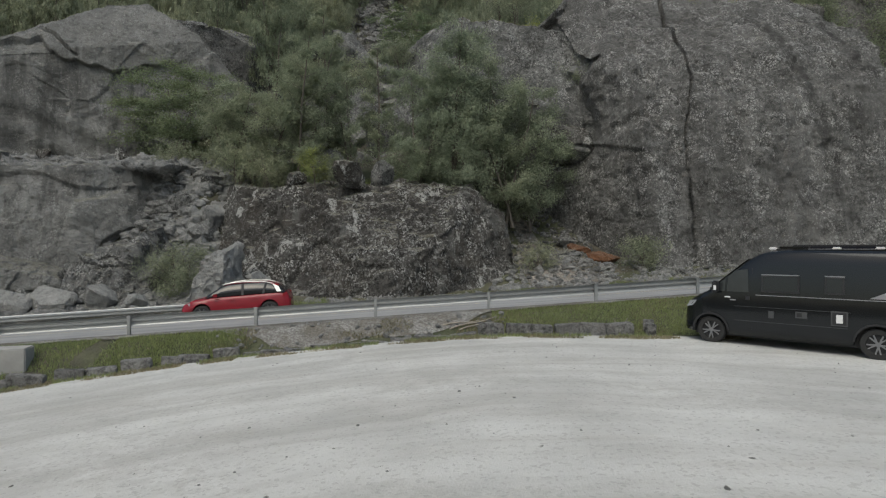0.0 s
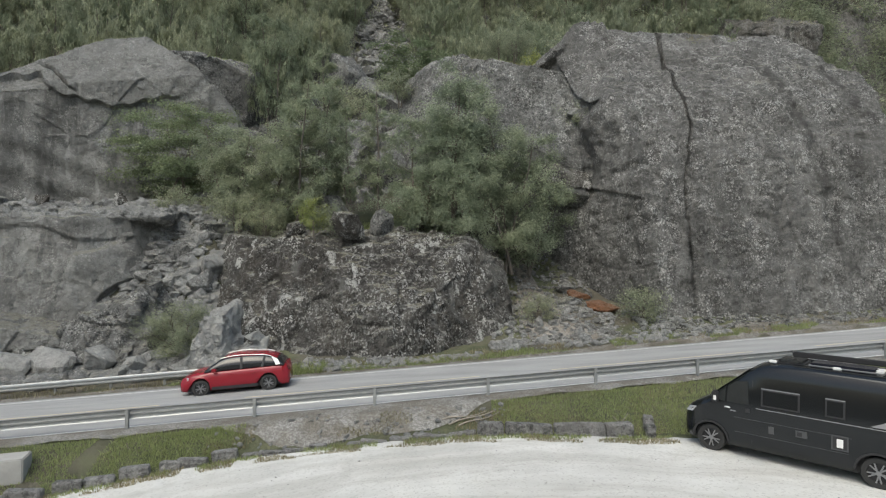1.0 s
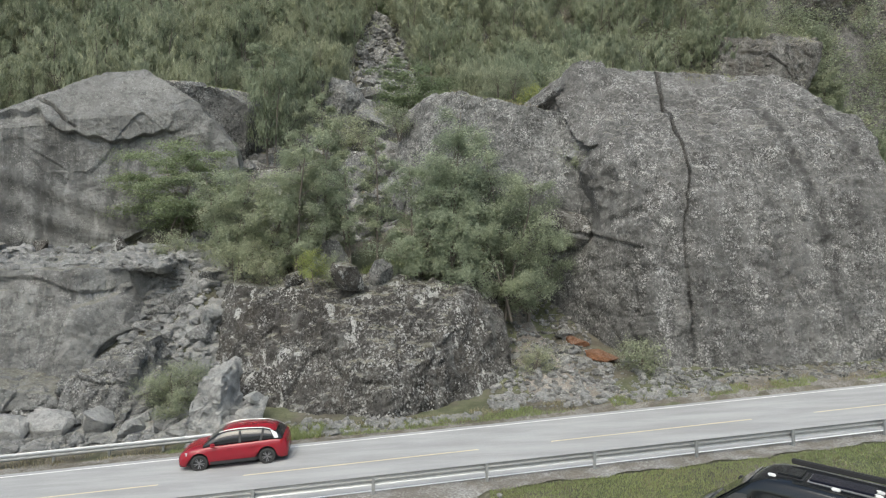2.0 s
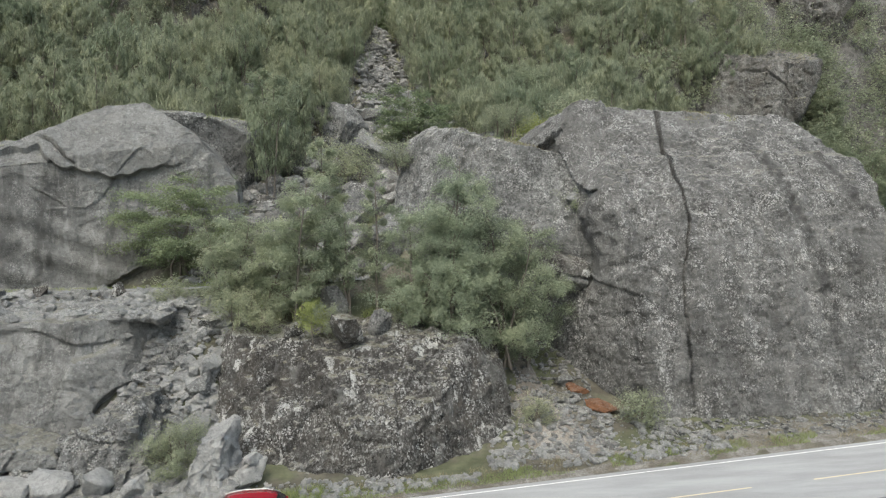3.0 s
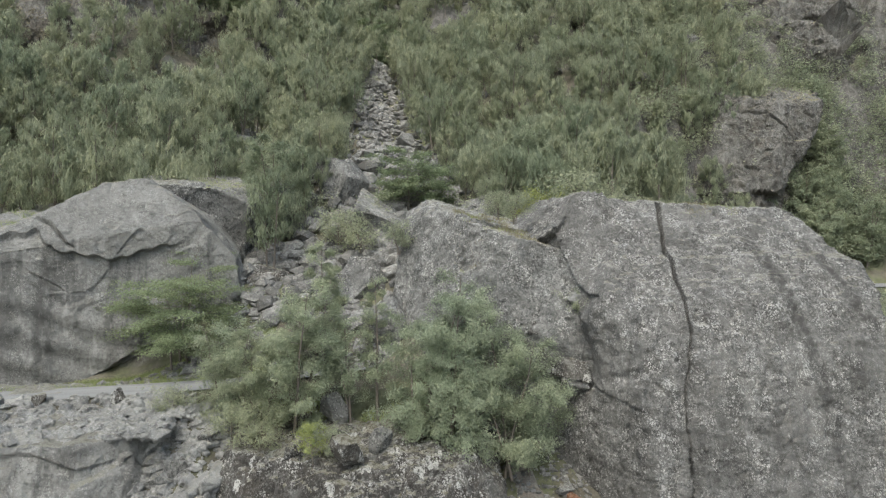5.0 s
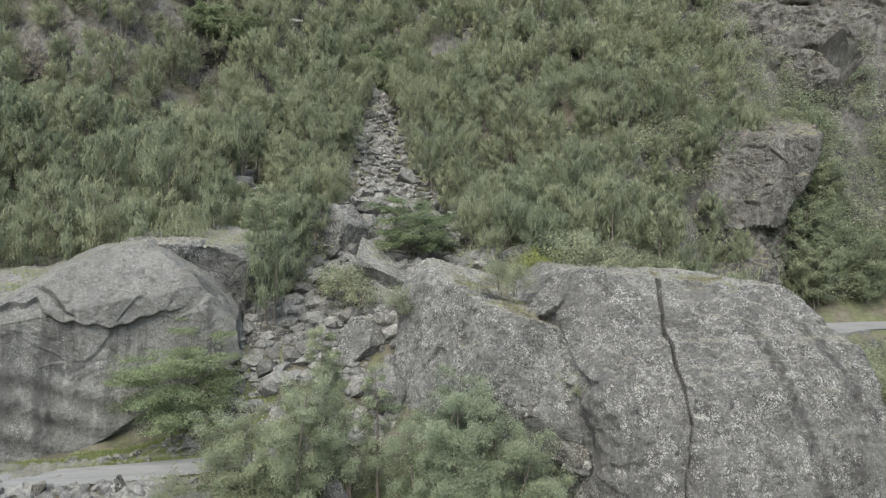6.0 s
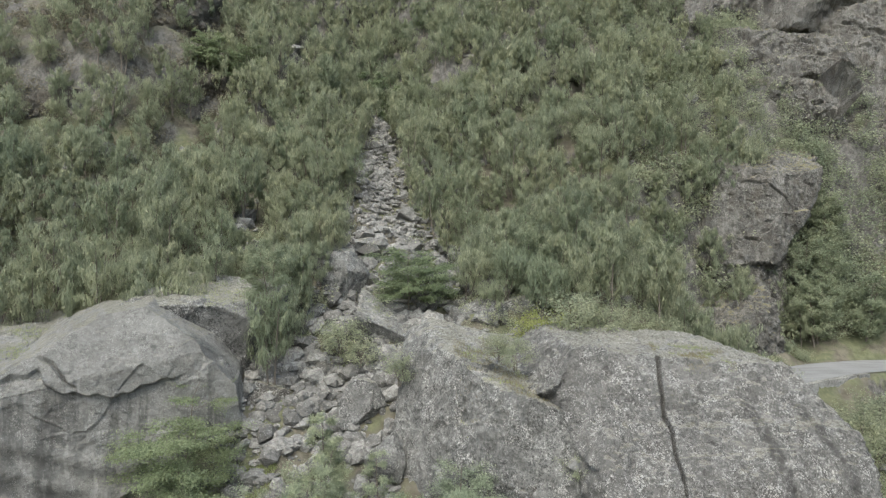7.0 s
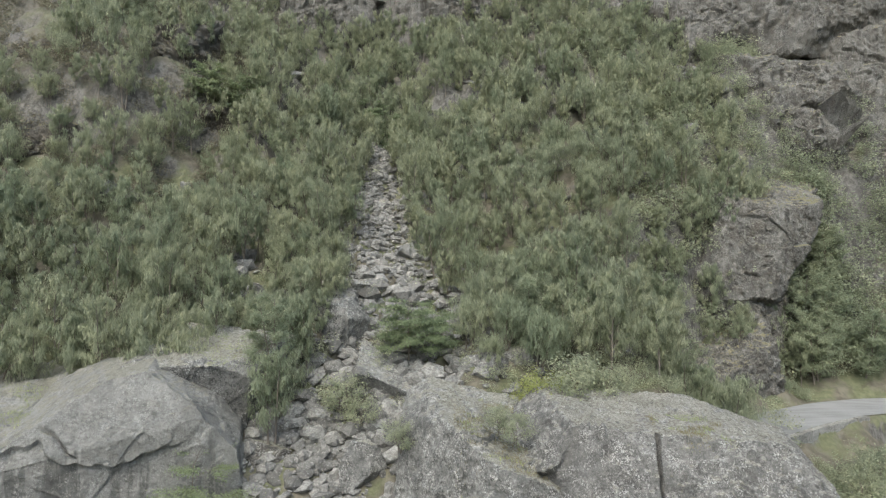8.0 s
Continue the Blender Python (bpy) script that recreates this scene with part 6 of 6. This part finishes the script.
def build_van():
    van = new("camper_van")
    tagged(van, "black camper van with alloy wheels parked on the gravel", "van")
    axles = (0.0, -3.66)
    xs = sorted(set([round(v, 3) for v in list(np.arange(-0.47, 0.471, 0.047)) + list(np.arange(-4.13, -3.189, 0.047)) + [0.80, 0.79, 0.76, 0.70, 0.62, 0.52, 0.2, -0.55, -0.75, -0.9, -1.02, -1.15, -1.28, -1.4, -1.8, -2.2, -2.7, -3.1, -4.2, -4.55, -4.7, -4.76]]))
    top = lambda x: float(np.interp(x, [-4.76, -4.7, -4.5, -1.9, -1.4, -1.15, -0.9, 0.12, 0.25, 0.60, 0.74, 0.80], [2.2, 2.42, 2.50, 2.53, 2.49, 2.42, 2.28, 1.42, 1.36, 1.16, 1.02, 0.8]))

    def ring(x):
        zt = top(x)
        zb = arch(x, axles, 0.44, float(np.interp(x, [-4.7, 0.5, 0.80], [0.30, 0.28, 0.34])))
        nose = float(np.interp(x, [0.2, 0.5, 0.7, 0.8], [1.0, 0.93, 0.80, 0.62])) * float(np.interp(x, [-4.76, -4.6], [0.95, 1.0]))
        out = []
        zs = [zb, max(zb + 0.02, 0.45), max(zb + 0.04, 0.62), max(zb + 0.06, 0.85), 1.10, 1.35, 1.75, 2.15]
        for z in zs:
            z = min(z, max(zb + 0.01, zt - 0.16 + 0.002 * z))
            w = float(np.interp(z, [0.3, 0.5, 1.2, 1.4, 2.0, 2.5], [1.0, 1.02, 1.02, 1.0, 0.95, 0.88])) * nose
            out.append((w, z))
        wl = out[-1][0]
        out += [(wl - 0.04, max(zt - 0.09, zb + 0.02)), (wl - 0.13, zt - 0.02), (wl * 0.6, zt + 0.01), (wl * 0.25, zt + 0.02)]
        return [(x, w, z) for w, z in out] + [(x, -w, z) for w, z in reversed(out)]

    body = part("body", loft(xs, ring), PAINT_BLACK, van)
    bm = bmesh.new()
    box(bm, -4.6, 0.46, -0.8, 0.8, 0.22, 0.9)
    part("underbody", bm, BLACK_PLASTIC, van)
    for a in axles:
        for side in (1, -1):
            wheel(van, a, side * 0.87, 0.36, 0.23, side)
    side_y = lambda z: float(np.interp(z, [0.3, 0.5, 1.2, 1.4, 2.0, 2.5], [1.0, 1.02, 1.02, 1.0, 0.95, 0.88]))
    for side in (1, -1):
        def on(x, z, out=0.006):
            return (x, side * (side_y(z) + out), z)

        def patch(name, pts, mat, parent=van, out=0.004, thick=0.008, label=""):
            bm = bmesh.new()
            plate(bm, [on(x, z, out) for x, z in pts], thick, (0, side, 0.1))
            return part(name, bm, mat, parent, label)

        patch("cab_window", [(-0.06, 1.42), (-0.16, 1.58), (-0.64, 1.98), (-0.92, 2.02), (-0.95, 1.42)], CAB_GLASS)
        patch("window_pillar", [(-0.36, 1.42), (-0.41, 1.42), (-0.44, 1.86), (-0.39, 1.81)], PAINT_BLACK, out=0.012)
        for x0, x1, z0 in ((-1.24, -2.1, 1.44), (-2.63, -3.03, 1.46)):
            wf = patch("camper_window", [(x0, z0), (x0, 1.90), (x1, 1.90), (x1, z0)], BLACK_PLASTIC, out=0.004, thick=0.018)
            patch("pane", [(x0 - 0.04, z0 + 0.04), (x0 - 0.04, 1.84), (x1 + 0.04, 1.84), (x1 + 0.04, z0 + 0.04)], GLASS_DARK, wf, 0.022, 0.006)
            patch("drip_rail", [(x0, 1.875), (x0, 1.90), (x1, 1.90), (x1, 1.875)], GREY_TRIM, wf, 0.023, 0.012)
        patch("side_moulding", [(-1.12, 1.35), (-1.12, 1.368), (-4.6, 1.368), (-4.6, 1.35)], GREY_TRIM, thick=0.005)
        patch("body_crease", [(-0.6, 1.045), (-0.6, 1.055), (-3.15, 1.055), (-3.15, 1.045)], DIM_TRIM, thick=0.003)
        patch("body_crease", [(-0.6, 0.67), (-0.6, 0.68), (-3.1, 0.68), (-3.1, 0.67)], DIM_TRIM, thick=0.003)
        patch("door_seam", [(-1.02, 0.45), (-1.035, 0.45), (-1.035, 2.05), (-1.02, 2.05)], BLACK_PLASTIC, thick=0.002)
        patch("door_handle", [(-0.88, 1.22), (-0.88, 1.32), (-0.98, 1.32), (-0.98, 1.22)], BLACK_PLASTIC, thick=0.02)
        patch("lettering_bar", [(-0.36, 1.26), (-0.36, 1.29), (-0.50, 1.29), (-0.50, 1.26)], WHITE_PLASTIC, thick=0.002)
        patch("lettering_bar", [(-0.50, 1.19), (-0.50, 1.22), (-0.64, 1.22), (-0.64, 1.19)], GREY_TRIM, thick=0.002)
        patch("swoosh_decal", [(-3.5, 1.40), (-3.95, 1.62), (-4.5, 2.05), (-4.7, 2.05), (-4.7, 1.40)], GREY_TRIM, thick=0.002)
        if side == 1:
            f1 = patch("service_flap", [(-1.42, 0.79), (-1.42, 0.97), (-1.54, 0.97), (-1.54, 0.79)], DIM_TRIM, thick=0.012)
            f2 = patch("service_flap", [(-2.02, 0.84), (-2.02, 1.0), (-2.27, 1.0), (-2.27, 0.84)], DIM_TRIM, thick=0.012)
            patch("recess", [(-2.05, 0.87), (-2.05, 0.97), (-2.16, 0.97), (-2.16, 0.87)], BLACK_PLASTIC, f2, 0.018, 0.003)
            f3 = patch("service_flap", [(-2.76, 0.72), (-2.76, 1.07), (-3.10, 1.07), (-3.10, 0.72)], DIM_TRIM, thick=0.01)
            patch("flap_frame", [(-2.79, 0.75), (-2.79, 1.04), (-3.07, 1.04), (-3.07, 0.75)], BLACK_PLASTIC, f3, 0.015, 0.004)
            patch("white_panel", [(-2.87, 0.79), (-2.87, 0.99), (-3.0, 0.99), (-3.0, 0.79)], WHITE_PLASTIC, f3, 0.021, 0.006)
        # wheel-arch lips
        for a in axles:
            bm = bmesh.new()
            pts = [(a + math.cos(t) * 0.475, 0.36 + math.sin(t) * 0.475) for t in np.linspace(0.05, math.pi - 0.05, 14)]
            inner = [(a + math.cos(t) * 0.43, 0.36 + math.sin(t) * 0.43) for t in np.linspace(math.pi - 0.05, 0.05, 14)]
            for k in range(13):
                q = [pts[k], pts[k + 1], inner[12 - k], inner[13 - k]]
                plate(bm, [on(x, z, 0.0) for x, z in q], 0.03, (0, side, 0))
            bmesh.ops.remove_doubles(bm, verts=bm.verts[:], dist=0.002)
            part("wheel_arch", bm, BLACK_PLASTIC, van)
        # mirror on its arm
        bm = bmesh.new()
        vs = box(bm, -0.24, -0.09, side * 1.13 - 0.09, side * 1.13 + 0.10, 1.38, 1.70)
        bmesh.ops.bevel(bm, geom=bm.edges[:], offset=0.035, segments=2, affect="EDGES")
        mir = part("mirror", bm, BLACK_PLASTIC, van)
        bm = bmesh.new()
        box(bm, -0.2, -0.12, side * 1.0 - 0.06, side * 1.0 + 0.08, 1.42, 1.48)
        part("mirror_arm", bm, BLACK_PLASTIC, mir)
        bm = bmesh.new()
        box(bm, -0.215, -0.15, side * 1.235 - 0.012, side * 1.235 + 0.004, 1.46, 1.58)
        part("indicator", bm, WHITE_PLASTIC, mir)
        # headlight
        bm = bmesh.new()
        plate(bm, [(0.71, side * 0.79, 0.94), (0.50, side * 0.955, 0.98), (0.38, side * 0.975, 1.14), (0.58, side * 0.88, 1.11)], 0.02, (0.6, side * 0.8, 0.3))
        part("headlight", bm, LAMP_GLASS, van)
    # windscreen, grille, bumper
    bm = bmesh.new()
    plate(bm, [(0.09, -0.82, 1.455), (0.09, 0.82, 1.455), (-0.88, 0.76, 2.285), (-0.88, -0.76, 2.285)], 0.012, (0.6, 0, 0.8))
    part("windscreen", bm, GLASS_DARK, van)
    bm = bmesh.new()
    plate(bm, [(0.795, -0.5, 0.62), (0.795, 0.5, 0.62), (0.785, 0.5, 0.82), (0.785, -0.5, 0.82)], 0.02, (1, 0, 0.1))
    part("grille", bm, BLACK_PLASTIC, van)
    # roof: hatches, solar panel, rail
    for x0, x1, y0, y1, name, mat in ((-1.5, -2.05, -0.2, 0.45, "roof_hatch", GLASS_DARK), (-2.2, -3.55, -0.15, 0.42, "solar_panel", SOLAR), (-3.75, -4.3, -0.3, 0.4, "roof_hatch", GLASS_DARK)):
        bm = bmesh.new()
        box(bm, x1, x0, y0, y1, 2.55, 2.615)
        bmesh.ops.bevel(bm, geom=bm.edges[:], offset=0.02, segments=2, affect="EDGES")
        top_part = part(name, bm, mat, van)
        bm = bmesh.new()
        box(bm, x1 - 0.03, x0 + 0.03, y0 - 0.03, y1 + 0.03, 2.51, 2.555)
        part("frame", bm, BLACK_PLASTIC if name != "solar_panel" else GREY_TRIM, top_part)
    for x, y in ((-1.42, 0.62), (-2.8, 0.58), (-3.6, 0.35), (-3.6, 0.05)):
        bm = bmesh.new()
        box(bm, x - 0.09, x + 0.09, y - 0.045, y + 0.045, 2.53, 2.60)
        bmesh.ops.bevel(bm, geom=bm.edges[:], offset=0.02, segments=2, affect="EDGES")
        part("roof_bracket", bm, WHITE_PLASTIC, van, "white plastic bracket")
    bm = bmesh.new()
    box(bm, -4.7, -1.55, -0.86, -0.74, 2.52, 2.66)
    bmesh.ops.bevel(bm, geom=bm.edges[:], offset=0.02, segments=2, affect="EDGES")
    part("awning_case", bm, BLACK_PLASTIC, van)
    for y in np.arange(0.5, 0.78, 0.07):
        bm = bmesh.new()
        box(bm, -4.6, -1.9, y, y + 0.025, 2.505, 2.54)
        part("roof_rib", bm, PAINT_BLACK, van)
    return van


van = build_van()
van.matrix_world = pose(8.0, 16.31, 0.0, 0, 0, 135.5)


def build_car():
    car = new("car")
    tagged(car, "red compact crossover car with silver roof trim on the road", "car")
    axles = (1.27, -1.33)
    xs = sorted(set([round(v, 3) for v in list(np.arange(0.9, 1.641, 0.05)) + list(np.arange(-1.7, -0.959, 0.05)) + [2.09, 2.05, 1.95, 1.8, 0.7, 0.4, 0.0, -0.4, -0.8, -1.85, -2.0, -2.07, -2.1]]))
    belt = lambda x: float(np.interp(x, [-2.1, -2.0, -1.6, 0.9, 1.6, 2.0, 2.09], [0.80, 1.0, 1.04, 0.98, 0.90, 0.74, 0.60]))

    def ring(x):
        zt, zb = belt(x), arch(x, axles, 0.37, 0.22)
        w0 = 0.89 * float(np.interp(x, [-2.1, -1.9, 1.6, 2.0, 2.09], [0.86, 0.97, 1.0, 0.86, 0.70]))
        zs = [zb, max(zb + 0.02, 0.32), max(zb + 0.04, 0.55), max(zb + 0.06, zt - 0.22), zt - 0.1, zt - 0.03, zt]
        ws = [0.96, 1.0, 1.0, 0.985, 0.96, 0.90, 0.80]
        out = [(w0 * w, min(z, zt)) for w, z in zip(ws, zs)] + [(w0 * 0.4, zt + 0.015)]
        return [(x, w, z) for w, z in out] + [(x, -w, z) for w, z in reversed(out)]

    part("body", loft(xs, ring), PAINT_RED, car)
    top = lambda x: float(np.interp(x, [-1.95, -1.7, -1.2, -0.4, 0.1, 0.5, 1.15], [1.05, 1.28, 1.45, 1.51, 1.50, 1.42, 1.0]))
    gs = [1.12, 0.9, 0.7, 0.5, 0.2, -0.1, -0.5, -0.9, -1.2, -1.5, -1.7, -1.85, -1.95]

    def cabin(inset):
        def ring2(x):
            zt, zb = top(x), belt(x) - 0.03
            zt = max(zt, zb + 0.02)
            f = (zt - zb) / 0.55
            wb, wt = 0.80, 0.80 - 0.20 * f
            out = [(wb - inset, zb), ((wb + wt) / 2 - inset, (zb + zt) / 2), (wt - inset, zt - 0.03), (wt - 0.06 - inset, zt), (0.2, zt + 0.012)]
            return [(x, w, z) for w, z in out] + [(x, -w, z) for w, z in reversed(out)]
        return ring2

    part("cabin_glass", loft(gs, cabin(0.0)), GLASS_DARK, car, "dark tinted glass")
    bm = loft([0.42, 0.2, -0.1, -0.5, -0.9, -1.2, -1.5, -1.68], lambda x: [(x, w, top(x) + h) for w, h in ((0.60, -0.035), (0.56, 0.012), (0.2, 0.03), (-0.2, 0.03), (-0.56, 0.012), (-0.60, -0.035))])
    part("roof", bm, PAINT_RED, car)
    for side in (1, -1):
        for x, lean in ((-0.25, 0.0), (-1.05, -0.12)):
            bm = bmesh.new()
            plate(bm, [(x, side * 0.795, 1.0), (x - 0.09, side * 0.795, 1.0), (x - 0.09 + lean, side * 0.62, 1.45), (x + lean, side * 0.62, 1.45)], 0.02, (0, side, 0.3))
            part("pillar", bm, BLACK_PLASTIC, car)
        bm = bmesh.new()
        plate(bm, [(-1.64, side * 0.80, 1.04), (-1.80, side * 0.785, 1.05), (-1.72, side * 0.70, 1.25), (-1.46, side * 0.645, 1.41)], 0.025, (0, side, 0.4))
        part("rear_pillar", bm, SILVER, car, "silver rear pillar")
        bm = bmesh.new()
        t = np.linspace(0.5, -1.45, 8)
        v, f = tube(np.stack([t, side * (0.61 + 0 * t), [top(a) + 0.035 for a in t]], 1), np.full(8, 0.022), 6)
        vs = [bm.verts.new(p) for p in v]
        for q in f:
            bm.faces.new([vs[i] for i in q])
        part("roof_rail", bm, SILVER, car, "silver roof rail")
        bm = bmesh.new()
        box(bm, 0.62, 0.80, side * 0.95 - 0.08, side * 0.95 + 0.08, 0.98, 1.12)
        bmesh.ops.bevel(bm, geom=bm.edges[:], offset=0.03, segments=2, affect="EDGES")
        part("mirror", bm, PAINT_RED, car)
        bm = bmesh.new()
        plate(bm, [(1.98, side * 0.62, 0.62), (1.72, side * 0.83, 0.68), (1.70, side * 0.82, 0.80), (1.95, side * 0.62, 0.74)], 0.02, (0.5, side, 0.2))
        part("headlight", bm, LAMP_GLASS, car)
        bm = bmesh.new()
        plate(bm, [(-2.04, side * 0.70, 0.82), (-1.86, side * 0.86, 0.82), (-1.88, side * 0.84, 0.98), (-2.02, side * 0.70, 0.98)], 0.02, (-0.5, side, 0.2))
        part("tail_lamp", bm, RED_LAMP, car)
        bm = bmesh.new()
        plate(bm, [(0.85, side * 0.885, 0.24), (0.85, side * 0.885, 0.36), (-0.92, side * 0.885, 0.36), (-0.92, side * 0.885, 0.24)], 0.015, (0, side, 0))
        part("sill_trim", bm, BLACK_PLASTIC, car)
        for x in (0.10, -0.78):
            bm = bmesh.new()
            box(bm, x - 0.09, x + 0.09, side * 0.875 - 0.015, side * 0.875 + 0.02, 0.80, 0.83)
            part("door_handle", bm, PAINT_RED, car)
        for a in axles:
            wheel(car, a, side * 0.79, 0.33, 0.21, side)
    bm = bmesh.new()
    plate(bm, [(2.06, -0.5, 0.36), (2.06, 0.5, 0.36), (2.09, 0.55, 0.58), (2.09, -0.55, 0.58)], 0.02, (1, 0, 0))
    part("grille", bm, BLACK_PLASTIC, car)
    bm = bmesh.new()
    box(bm, -1.9, 1.9, -0.7, 0.7, 0.2, 0.6)
    part("underbody", bm, BLACK_PLASTIC, car)
    return car


car = build_car()
car.matrix_world = pose(-8.4, 23.7, float(road_z(-8.4, 23.7)) + 0.012, 0, 3.4, 188.6) @ Matrix.Diagonal((1, 1, 0.95, 1))
